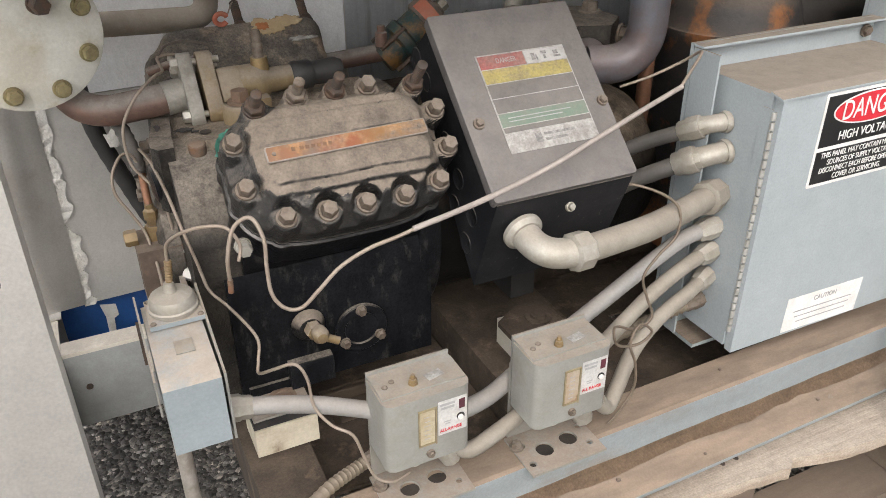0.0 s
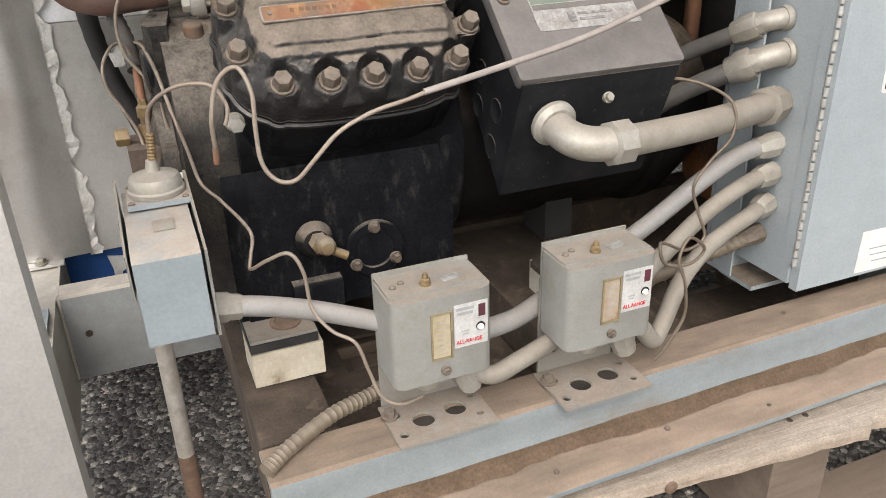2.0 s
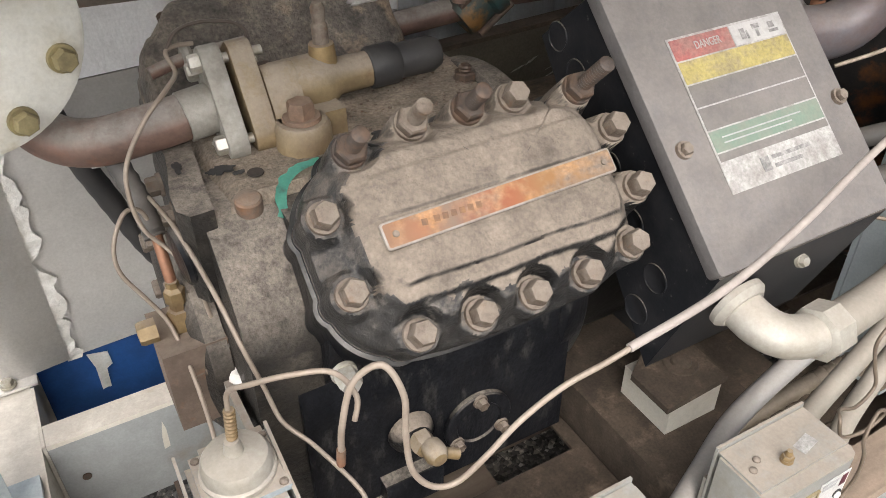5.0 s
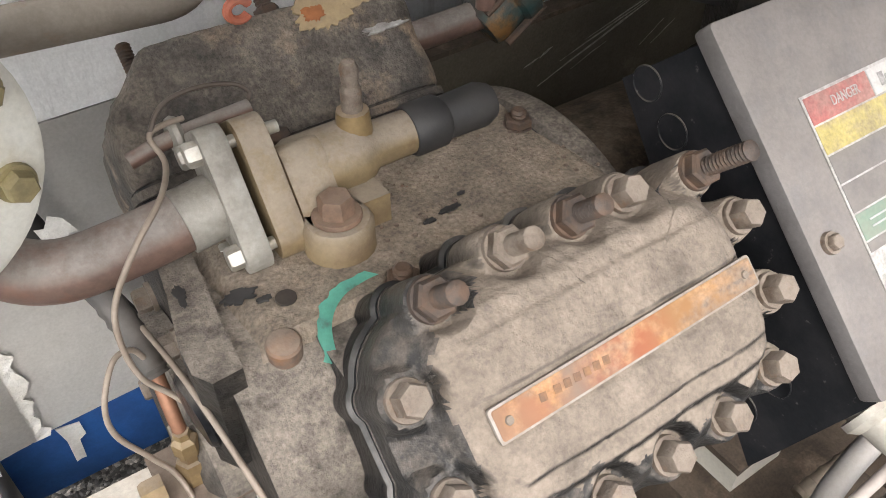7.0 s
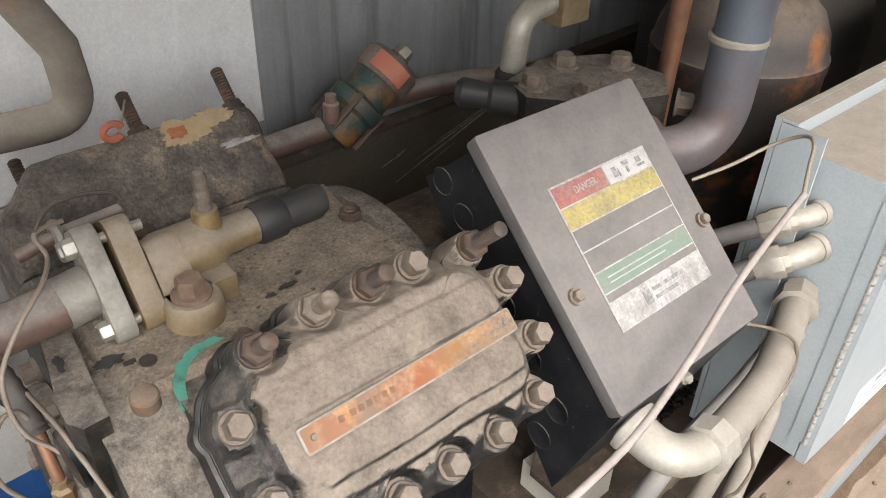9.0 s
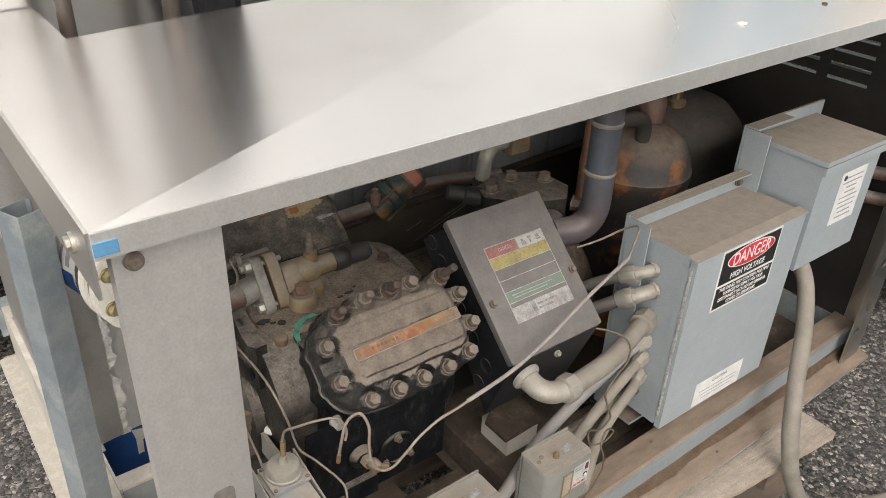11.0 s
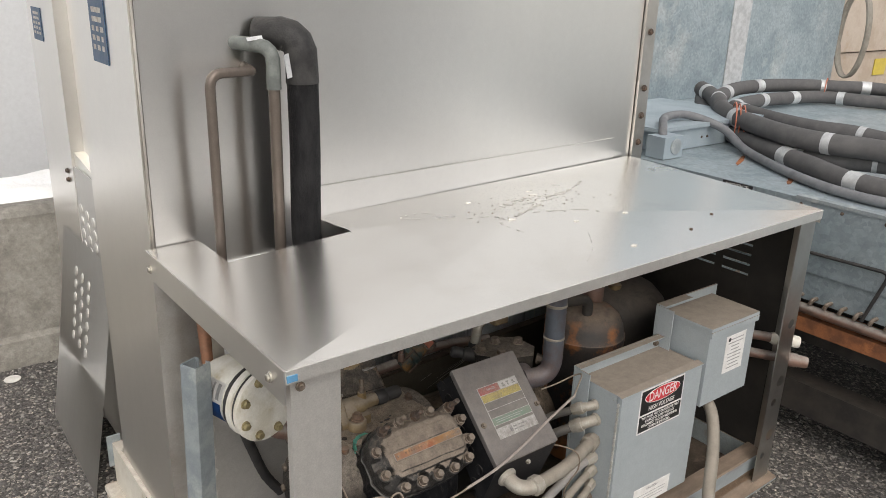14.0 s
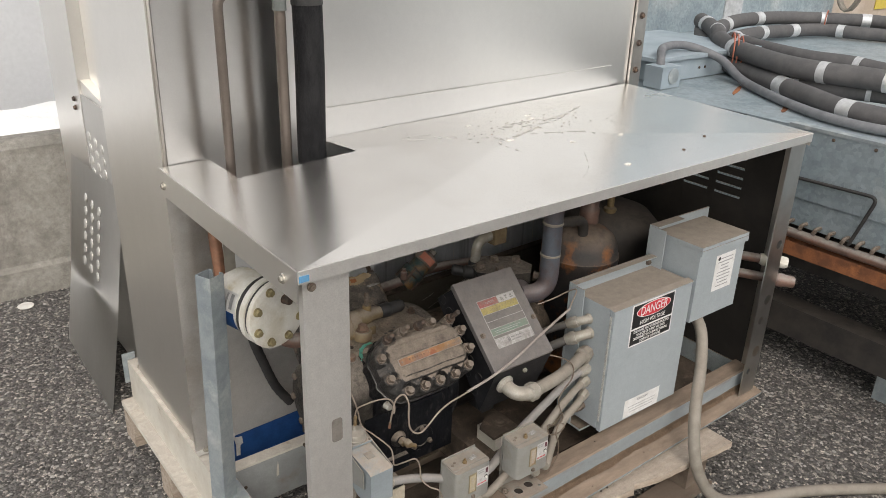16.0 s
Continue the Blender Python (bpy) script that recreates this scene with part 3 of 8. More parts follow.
def link(name, bm, mat, parent=None, smooth=False, label="", bevel=0.0, segs=2):
    me = bpy.data.meshes.new(name)
    if bevel:
        edges = [e for e in bm.edges if len(e.link_faces) == 2 and e.calc_face_angle(0) > 0.6]
        bmesh.ops.bevel(bm, geom=edges, offset=bevel, segments=segs, affect="EDGES", profile=0.6, clamp_overlap=True)
    bmesh.ops.recalc_face_normals(bm, faces=bm.faces)
    bm.to_mesh(me)
    bm.free()
    if smooth:
        me.shade_smooth()
        me.set_sharp_from_angle(angle=radians(38))
    me.materials.append(mat)
    ob = new(name, me)
    if parent is not None:
        ob.parent = parent
    if label:
        ob["label"] = label
    return ob


def part(name, bm, mat, parent, label="", smooth=True, bevel=0.0, segs=2):
    return link(name, bm, mat, parent, smooth, label, bevel, segs)


def thing(name, label, category, group="", kind="", at=None):
    ob = new(name)
    ob.empty_display_size = 0.05
    if at is not None:
        ob.matrix_world = Matrix.Translation(at)
    return tagged(ob, label, category, group, kind)


def single(name, bm, mat, label, category, group="", kind="", smooth=True, bevel=0.0, segs=2):
    return tagged(link(name, bm, mat, None, smooth, "", bevel, segs), label, category, group, kind)


def box(bm, lo, hi, m=None):
    vs = [bm.verts.new((x, y, z)) for x in (lo[0], hi[0]) for y in (lo[1], hi[1]) for z in (lo[2], hi[2])]
    for f in ((0, 1, 3, 2), (4, 6, 7, 5), (0, 4, 5, 1), (2, 3, 7, 6), (0, 2, 6, 4), (1, 5, 7, 3)):
        bm.faces.new([vs[i] for i in f])
    if m is not None:
        bmesh.ops.transform(bm, matrix=m, verts=vs)
    return bm


def boxed(lo, hi, m=None):
    return box(bmesh.new(), lo, hi, m)


def prism(bm, poly, lo, hi, axis="z", m=None):
    """A polygon of (a, b) pairs drawn out along an axis; for x the pairs are (y, z), for y (x, z), for z (x, y)."""
    def at(a, b, c):
        return {"x": (c, a, b), "y": (a, c, b), "z": (a, b, c)}[axis]
    low = [bm.verts.new(at(a, b, lo)) for a, b in poly]
    high = [bm.verts.new(at(a, b, hi)) for a, b in poly]
    k = len(poly)
    bm.faces.new(low[::-1])
    bm.faces.new(high)
    for i in range(k):
        bm.faces.new((low[i], low[(i + 1) % k], high[(i + 1) % k], high[i]))
    if m is not None:
        bmesh.ops.transform(bm, matrix=m, verts=low + high)
    return bm


def prismed(poly, lo, hi, axis="z", m=None):
    return prism(bmesh.new(), poly, lo, hi, axis, m)


def frame_along(a, b):
    """A matrix that puts z along a to b, with its origin at a."""
    a, b = Vector(a), Vector(b)
    return Matrix.Translation(a) @ (b - a).to_track_quat("Z", "Y").to_matrix().to_4x4()


def turned(bm, profile, m=None, n=24):
    """A profile of (radius, height) pairs turned about z."""
    rings = []
    for r, h in profile:
        if r < 1e-6:
            rings.append([bm.verts.new((0, 0, h))])
        else:
            rings.append([bm.verts.new((r * math.cos(2 * math.pi * i / n), r * math.sin(2 * math.pi * i / n), h)) for i in range(n)])
    for a, b in zip(rings, rings[1:]):
        for i in range(n):
            j = (i + 1) % n
            if len(a) == 1 and len(b) > 1:
                bm.faces.new((a[0], b[i], b[j]))
            elif len(b) == 1 and len(a) > 1:
                bm.faces.new((a[i], a[j], b[0]))
            elif len(a) > 1:
                bm.faces.new((a[i], a[j], b[j], b[i]))
    for ring, flip in ((rings[0], True), (rings[-1], False)):
        if len(ring) > 1:
            bm.faces.new(ring[::-1] if flip else ring)
    if m is not None:
        bmesh.ops.transform(bm, matrix=m, verts=[v for r in rings for v in r])
    return bm


def rod(bm, a, b, r, n=16, r2=None):
    d = (Vector(b) - Vector(a)).length
    return turned(bm, [(r, 0), (r if r2 is None else r2, d)], frame_along(a, b), n)


def rodded(a, b, r, n=16, r2=None):
    return rod(bmesh.new(), a, b, r, n, r2)


def smooth_path(points, per=8):
    pts = [Vector(p) for p in points]
    if len(pts) < 3:
        return pts
    out = []
    for i in range(len(pts) - 1):
        p0, p1, p2, p3 = pts[max(i - 1, 0)], pts[i], pts[i + 1], pts[min(i + 2, len(pts) - 1)]
        for k in range(per):
            t = k / per
            out.append(0.5 * ((2 * p1) + (p2 - p0) * t + (2 * p0 - 5 * p1 + 4 * p2 - p3) * t * t + (3 * p1 - p0 - 3 * p2 + p3) * t ** 3))
    out.append(pts[-1])
    return out


def tube(bm, points, r, n=12, per=8, wave=0.0, pitch=3):
    """A pipe swept along a smooth line; wave swells it for corrugated conduit."""
    pts = smooth_path(points, per) if per else [Vector(p) for p in points]
    side = None
    rings = []
    for i, p in enumerate(pts):
        d = (pts[min(i + 1, len(pts) - 1)] - pts[max(i - 1, 0)]).normalized()
        if side is None:
            side = d.orthogonal().normalized()
        side = (side - d * side.dot(d)).normalized()
        up = d.cross(side)
        rr = r * (1 + wave * (1 if i % pitch == 0 else 0))
        rings.append([bm.verts.new(p + rr * (math.cos(2 * math.pi * k / n) * side + math.sin(2 * math.pi * k / n) * up)) for k in range(n)])
    for a, b in zip(rings, rings[1:]):
        for k in range(n):
            j = (k + 1) % n
            bm.faces.new((a[k], a[j], b[j], b[k]))
    bm.faces.new(rings[0][::-1])
    bm.faces.new(rings[-1])
    return bm


def tubed(points, r, n=12, per=8, wave=0.0, pitch=3):
    return tube(bmesh.new(), points, r, n, per, wave, pitch)


def bend(a, corner, b, r, k=7):
    """Points from a to b round a corner with a fillet of radius r."""
    a, c, b = Vector(a), Vector(corner), Vector(b)
    u, v = (a - c).normalized(), (b - c).normalized()
    s, e = c + u * r, c + v * r
    return [a] + [(s * (1 - t) ** 2 + c * (2 * t * (1 - t)) + e * t * t) for t in [i / k for i in range(k + 1)]] + [b]


def hexbolt(bm, m, af=0.019, h=0.012, washer=0.0, turn=0.0):
    """A hexagon head, chamfered, on a washer face, standing on z = 0 of m."""
    r = af / math.sqrt(3)
    rot = m @ pose(0, 0, 0, 0, 0, turn)
    if washer:
        turned(bm, [(washer, 0), (washer, 0.002), (washer * 0.96, 0.003)], m, 20)
    z = 0.003 if washer else 0
    turned(bm, [(r, z), (r, z + h * 0.8), (r * 0.86, z + h), (r * 0.3, z + h * 1.04)], rot, 6)
    return bm


def stud(bm, m, r=0.006, h=0.03, nut=0.019, nut_h=0.009):
    """A threaded stud that stands out of a nut."""
    hexbolt(bm, m, nut, nut_h, nut * 0.62)
    prof, z, i = [(r, 0)], nut_h, 0
    while z < h:
        prof.append((r * (1.0 if i % 2 else 0.86), z))
        z, i = z + 0.0014, i + 1
    prof += [(r * 0.7, h + 0.001)]
    return turned(bm, prof, m, 12)


def rounded(w, h, r, k=5, cx=0.0, cy=0.0):
    """The outline of a rounded rectangle."""
    out = []
    for sx, sy, a0 in ((1, 1, 0), (-1, 1, 90), (-1, -1, 180), (1, -1, 270)):
        for i in range(k + 1):
            a = radians(a0 + 90 * i / k)
            out.append((cx + sx * (w / 2 - r) + r * math.cos(a), cy + sy * (h / 2 - r) + r * math.sin(a)))
    return out


def plate_with_holes(bm, w, h, t, holes, m, cell=0.002):
    """A sheet in the xy plane of m, thickness t, with round holes (x, y, r) left out, as a fine grid snapped to the rims."""
    nx, ny = max(2, int(w / cell)), max(2, int(h / cell))
    keep = {}

    def vert(i, j, z):
        key = (i, j, z)
        if key not in keep:
            x, y = -w / 2 + w * i / nx, -h / 2 + h * j / ny
            for hx, hy, r in holes:
                d = math.hypot(x - hx, y - hy)
                if d > 1e-6 and abs(d - r) < cell * 0.75:
                    x, y = hx + (x - hx) / d * r, hy + (y - hy) / d * r
            keep[key] = bm.verts.new(m @ Vector((x, y, z)))
        return keep[key]

    solid = set()
    for i in range(nx):
        for j in range(ny):
            x, y = -w / 2 + w * (i + 0.5) / nx, -h / 2 + h * (j + 0.5) / ny
            if all(math.hypot(x - hx, y - hy) > r for hx, hy, r in holes):
                solid.add((i, j))
    for i, j in solid:
        q = [(i, j), (i + 1, j), (i + 1, j + 1), (i, j + 1)]
        bm.faces.new([vert(a, b, t) for a, b in q])
        bm.faces.new([vert(a, b, 0) for a, b in reversed(q)])
        for (di, dj), (p, s) in (((0, -1), (0, 1)), ((1, 0), (1, 2)), ((0, 1), (2, 3)), ((-1, 0), (3, 0))):
            if (i + di, j + dj) not in solid:
                a, b = q[p], q[s]
                bm.faces.new((vert(*a, 0), vert(*b, 0), vert(*b, t), vert(*a, t)))
    return bm


def text_mesh(body, size, m, width=0.0, squash=1.0):
    """Letters of the built-in font as a thin mesh, centred on m, in its xy plane."""
    cu = bpy.data.curves.new("letters", "FONT")
    cu.body, cu.size, cu.extrude = body, size, 0.0003
    cu.align_x, cu.align_y = "CENTER", "CENTER"
    ob = bpy.data.objects.new("letters", cu)
    scene.collection.objects.link(ob)
    bpy.context.view_layer.update()
    me = bpy.data.meshes.new_from_object(ob)
    bpy.data.objects.remove(ob)
    bpy.data.curves.remove(cu)
    bm = bmesh.new()
    bm.from_mesh(me)
    bpy.data.meshes.remove(me)
    xs = [v.co.x for v in bm.verts]
    s = width / (max(xs) - min(xs)) if width else 1.0
    bmesh.ops.transform(bm, matrix=m @ Matrix.Diagonal((s, squash, 1, 1)), verts=bm.verts)
    return bm


def slab(w, h, t, m):
    """A thin plate centred on m, lying in its xy plane, from z = 0 to t."""
    return boxed((-w / 2, -h / 2, 0), (w / 2, h / 2, t), m)


def axes(origin, x, y):
    """A matrix from an origin, an x direction and a y direction."""
    x = Vector(x).normalized()
    y = Vector(y)
    y = (y - x * y.dot(x)).normalized()
    z = x.cross(y)
    m = Matrix((x, y, z)).transposed().to_4x4()
    m.translation = origin
    return m


# ---------------------------------------------------------------- setting
def ground_sheet():
    bm = bmesh.new()
    xs = [-900, -60, -8] + [-2 + 0.25 * i for i in range(25)] + [10, 60, 900]
    ys = [-900, -60, -8] + [-2.5 + 0.25 * i for i in range(26)] + [10, 60, 900]
    grid = [[bm.verts.new((x, y, 0.006 * noise.noise(Vector((x * 1.3, y * 1.3, 0))) if abs(x) < 5 and abs(y) < 5 else 0.0)) for y in ys] for x in xs]
    for i in range(len(xs) - 1):
        for j in range(len(ys) - 1):
            bm.faces.new((grid[i][j], grid[i + 1][j], grid[i + 1][j + 1], grid[i][j + 1]))
    return tagged(link("ground", bm, ASPHALT, None, True), "dark grey gravelly asphalt yard", "ground", "", "structure")


ground_sheet()


def loose_stones():
    """Crushed stone pressed into the asphalt, as one scatter."""
    rnd = random.Random(4)
    verts, faces = [], []
    base = [(1, 0, 0), (-1, 0, 0), (0, 1, 0), (0, -1, 0), (0, 0, 1), (0.7, 0.7, 0.5), (-0.7, 0.6, 0.45), (0.6, -0.7, 0.5), (-0.65, -0.7, 0.4)]
    hull = [(0, 5, 7), (4, 5, 6), (4, 7, 5), (4, 8, 7), (4, 6, 8), (2, 6, 5), (2, 5, 0), (1, 8, 6), (1, 6, 2), (3, 7, 8), (3, 8, 1), (3, 0, 7)]
    patches = [((-0.85, 0.9), (-0.02, 2.98), 15000), ((-0.05, 0.62), (0.16, 1.25), 2600), ((1.05, -0.6), (2.3, 1.0), 9000), ((-1.3, 1.5), (-0.75, 3.0), 3500), ((0.16, 0.5), (1.2, 1.2), 2500)]
    for (x0, y0), (x1, y1), count in patches:
        for _ in range(count):
            x, y = rnd.uniform(x0, x1), rnd.uniform(y0, y1)
            s = rnd.choice((0.0022, 0.003, 0.0035, 0.0045, 0.006)) * rnd.uniform(0.8, 1.25)
            a = rnd.uniform(0, 6.28)
            ca, sa, fx, fz = math.cos(a), math.sin(a), rnd.uniform(0.7, 1.3), rnd.uniform(0.4, 0.9)
            k = len(verts)
            for bx, by, bz in base:
                bx, by, bz = bx * fx * rnd.uniform(0.8, 1.15), by * rnd.uniform(0.8, 1.15), bz * fz
                verts.append((x + s * (bx * ca - by * sa), y + s * (bx * sa + by * ca), 0.001 + s * bz))
            faces += [(k + p, k + q, k + r) for p, q, r in hull]
    me = bpy.data.meshes.new("gravel")
    me.from_pydata(verts, [], faces)
    me.materials.append(STONE)
    return tagged(new("gravel", me), "grey crushed stone bedded in the asphalt", "gravel", "", "stuff")


loose_stones()


def bottle_cap_disc():
    return single("flat_disc", turned(bmesh.new(), [(0.03, 0), (0.032, 0.003), (0.03, 0.005), (0, 0.0055)], pose(-0.262, 2.87, 0.007), 20), PLASTIC_WHITE,
                  "small white plastic disc lying on the asphalt", "disc")


bottle_cap_disc()


def concrete_barrier():
    ob = thing("concrete_barrier", "stained grey concrete barrier standing on the asphalt", "barrier", at=(-1.6, 3.2, 0))
    bm = bmesh.new()
    prism(bm, [(3.01, -0.02), (3.01, 0.16), (3.04, 0.63), (3.08, 0.66), (3.6, 0.66), (3.66, 0.16), (3.66, -0.02)], -4.5, 0.9, "x")
    bpy.context.view_layer.update()
    o = part("body", bm, CONCRETE, ob, smooth=False, bevel=0.012)
    o.matrix_parent_inverse = ob.matrix_world.inverted()
    o = part("base_course", prismed([(2.972, -0.02), (2.976, 0.12), (3.008, 0.135), (3.008, -0.02)], -4.5, 0.9, "x"), CONCRETE, ob, smooth=False, bevel=0.006)
    o.matrix_parent_inverse = ob.matrix_world.inverted()
    return ob


concrete_barrier()


def old_snow():
    bm = bmesh.new()
    bmesh.ops.create_grid(bm, x_segments=40, y_segments=14, size=1)
    for v in bm.verts:
        x, y = v.co.x, v.co.y
        edge = max(0.0, 1 - max(abs(x), abs(y)) ** 4)
        h = 0.05 + 0.05 * noise.noise(Vector((x * 6, y * 2, 3))) + 0.03 * noise.noise(Vector((x * 17, y * 7, 1)))
        v.co = (-1.6 + 2.4 * x, 3.38 + 0.22 * y, 0.655 + edge * max(0.0, h))
    return single("snow", bm, SNOW, "old white snow lying on the concrete barrier", "snow")


old_snow()


def far_white_wall():
    bm = boxed((-9, 5.2, 0), (2.6, 5.4, 5.5))
    ob = tagged(link("backdrop", bm, WHITE_WALL, None, False), "white painted building wall beyond the barrier", "wall", "", "structure")
    for z in (1.55, 2.9):
        part("trim", boxed((-9, 5.165, z), (2.6, 5.197, z + 0.05)), WHITE_WALL, ob, smooth=False, bevel=0.004)
    return ob


far_white_wall()


def reflected_wall():
    """Unseen plain wall behind the walk, added to shape light and steel reflections."""
    ob = tagged(link("unseen_wall_south", boxed((-0.8, -6.6, 0), (8.0, -6.2, 4.7)), UNSEEN_WALL, None, False), "unseen plain pale wall added to shape reflections and light", "wall", "", "structure")
    part("coping", boxed((-0.85, -6.65, 4.704), (8.05, -6.15, 4.8)), UNSEEN_WALL, ob, smooth=False, bevel=0.01)
    return ob


reflected_wall()


# ---------------------------------------------------------------- stainless cabinet behind the table
def back_y(x):
    """The cabinet's front stands a little askew to the table."""
    return 1.195 + 0.05 * (x + 0.15)


def stainless_cabinet():
    ob = thing("stainless_cabinet", "tall brushed stainless steel cabinet on a cream skid", "cabinet")
    x0, x1 = -0.15, 1.47
    y0, y1 = back_y(x0), back_y(x1)
    # front sheet
    bm = bmesh.new()
    n = 90
    front = []
    for i in range(n + 1):
        x = x0 + (x1 - x0) * i / n
        bow = 0.0022 * noise.noise(Vector((x * 3.1, 0.4, 2.2))) + 0.0006 * noise.noise(Vector((x * 11.0, 3.4, 1.2)))
        front.append((x, back_y(x) + bow * min(1.0, 8 * min(i, n - i) / n)))
    lean = [0.0014 * noise.noise(Vector((k * 0.9, 5.0, 7.0))) for k in range(9)]
    rows = [[bm.verts.new((x, y + lean[k] * math.sin(math.pi * k / 8), 0.35 + 2.4 * k / 8)) for x, y in front] for k in range(9)]
    for a, b in zip(rows, rows[1:]):
        for i in range(n):
            bm.faces.new((a[i], a[i + 1], b[i + 1], b[i]))
    bmesh.ops.recalc_face_normals(bm, faces=bm.faces)
    part("front_sheet", bm, STEEL, ob)
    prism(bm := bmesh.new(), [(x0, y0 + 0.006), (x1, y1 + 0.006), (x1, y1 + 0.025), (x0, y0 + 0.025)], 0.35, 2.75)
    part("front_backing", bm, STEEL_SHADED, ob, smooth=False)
    # low kick strip along the table with a small step
    bm = bmesh.new()
    prism(bm, [(0.23, back_y(0.23) - 0.006), (1.38, back_y(1.38) - 0.006), (1.38, back_y(1.38) - 0.001), (0.23, back_y(0.23) - 0.001)], 1.05, 1.125)
    part("kick_strip", bm, STEEL, ob, smooth=False)
    # right corner angle with bolt heads
    bm = bmesh.new()
    prism(bm, [(1.474, y1 - 0.012), (1.53, y1 - 0.009), (1.53, y1 + 0.03), (1.474, y1 + 0.027)], 0.35, 2.75)
    angle = part("corner_angle", bm, STEEL_SHADED, ob, smooth=False, bevel=0.002)
    for z in (1.1, 1.19, 1.28, 1.46, 1.64):
        part("bolt", hexbolt(bmesh.new(), axes((1.5, y1 - 0.012, z), (1, 0, 0), (0, 0, 1)), 0.013, 0.006, 0.011), DARK_STUD, angle)
    # left side sheet, then a recess, then a second column
    part("side_sheet", boxed((-0.154, y0 + 0.027, 0.28), (-0.13, 1.66, 2.75)), STEEL, ob, smooth=False, bevel=0.002)
    bm = bmesh.new()
    n, rows = 14, []
    for k in range(25):
        z = 0.287 + 0.745 * k / 24
        rows.append([bm.verts.new((-0.165 + 0.094 * i / n, y0 - 0.009 - 0.006 * math.sin(math.pi * i / n) ** 2 + 0.0035 * noise.noise(Vector((i * 0.28, z * 5, 3.0))) * (1 if 0 < i < n else 0), z)) for i in range(n + 1)])
    for r0, r1 in zip(rows, rows[1:]):
        for i in range(n):
            bm.faces.new((r0[i], r0[i + 1], r1[i + 1], r1[i]))
    bmesh.ops.solidify(bm, geom=bm.faces[:], thickness=0.0015)
    column = part("corner_column", bm, STEEL_COLUMN, ob, "bent smudged stainless strip")
    part("column_foot", boxed((-0.164, y0 - 0.03, 0.283), (-0.11, y0 - 0.011, 0.2865)), STEEL_COLUMN, column, smooth=False)
    part("foot_bolt", hexbolt(bmesh.new(), pose(-0.14, y0 - 0.02, 0.287), 0.012, 0.006, 0.009), ZINC_BOLT, column)
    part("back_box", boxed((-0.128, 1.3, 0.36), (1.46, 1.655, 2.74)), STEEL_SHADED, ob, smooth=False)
    part("recess_sheet", boxed((-0.02, 1.662, 0.30), (-0.015, 2.288, 2.75)), STEEL, ob, smooth=False)
    # riveted data plaques
    for y, z in ((1.44, 1.475),):
        x = -0.1545
        p = part("data_plaque", slab(0.115, 0.135, 0.002, axes((x, y, z), (0, -1, 0), (0, 0, 1))), LABEL_BLUE, ob, "dark blue data plaque with silver fields")
        rnd = random.Random(int(y * 100))
        for k in range(5):
            zz = z + 0.045 - 0.02 * k
            for j in range(3):
                if k < 2 and j:
                    continue
                w = 0.07 if k < 2 else 0.022 * rnd.uniform(0.6, 1)
                part("field", slab(w, 0.011, 0.0006, axes((x - 0.0022, y + (0 if k < 2 else 0.033 - 0.033 * j), zz), (0, -1, 0), (0, 0, 1))), ALU, p)
    # wall side under the table: torn foil tape and a blue foam board
    bm = bmesh.new()
    rnd = random.Random(8)
    n = 70
    left, right = [], []
    for i in range(n + 1):
        z = 0.281 + 0.65 * i / n
        left.append((-0.076 + 0.006 * noise.noise(Vector((0, 2, z * 30))), z))
        right.append((-0.058 + 0.004 * rnd.uniform(-1, 1) + 0.014 * noise.noise(Vector((0, 0, z * 34))), z))
    for i in range(n):
        quad = [left[i], right[i], right[i + 1], left[i + 1]]
        vs = [bm.verts.new((x, back_y(x) - 0.0085 - 0.003 * rnd.random(), z)) for x, z in quad]
        bm.faces.new(vs)
    bmesh.ops.remove_doubles(bm, verts=bm.verts, dist=0.0031)
    bmesh.ops.solidify(bm, geom=bm.faces[:], thickness=0.0008)
    part("foil_tape", bm, FOIL, ob, "ragged torn silver foil tape", smooth=False)
    part("foam_board", boxed((-0.113, back_y(0) + 0.006, 0.17), (0.16, back_y(0) + 0.04, 0.34)), BLUE, ob, "bright blue foam board", smooth=False, bevel=0.002)
    tab = prismed([(-0.05, 0.205), (-0.044, 0.207), (-0.039, 0.206), (-0.037, 0.237), (-0.029, 0.242), (-0.03, 0.263), (-0.054, 0.268), (-0.049, 0.243)], back_y(0) + 0.0035, back_y(0) + 0.005, "y")
    part("tape_tab", tab, FOIL, ob, smooth=False)
    # upper length painted as lit, lower length in dull foil
    for z0, z1, mat, note in ((0.62, 0.985, LIT_WALL_SHEET, "wall sheet painted white for the light on it, with soft dents"), (0.283, 0.6185, FOIL_SHEET, "dull crumpled foil sheet")):
        part("inner_sheet", prismed([(-0.112, back_y(-0.112) - 0.0055), (0.40, back_y(0.40) - 0.0075), (0.40, back_y(0.40) - 0.0035), (-0.112, back_y(-0.112) - 0.0015)], z0, z1), mat, ob, note, smooth=False)
    # sheet that carries on to the right, reflections painted as streaks, three lapped lengths
    for xa, xb in ((0.402, 0.70), (0.703, 1.05), (1.053, 1.385)):
        bm = bmesh.new()
        m = 24
        rows = []
        for z in (0.35, 0.6, 0.8, 1.0):
            rows.append([bm.verts.new((x, back_y(x) - 0.0065 + 0.0016 * noise.noise(Vector((x * 14, z * 3, 1.0))), z)) for x in [xa + (xb - xa) * i / m for i in range(m + 1)]])
        for r0, r1 in zip(rows, rows[1:]):
            for i in range(m):
                bm.faces.new((r0[i], r0[i + 1], r1[i + 1], r1[i]))
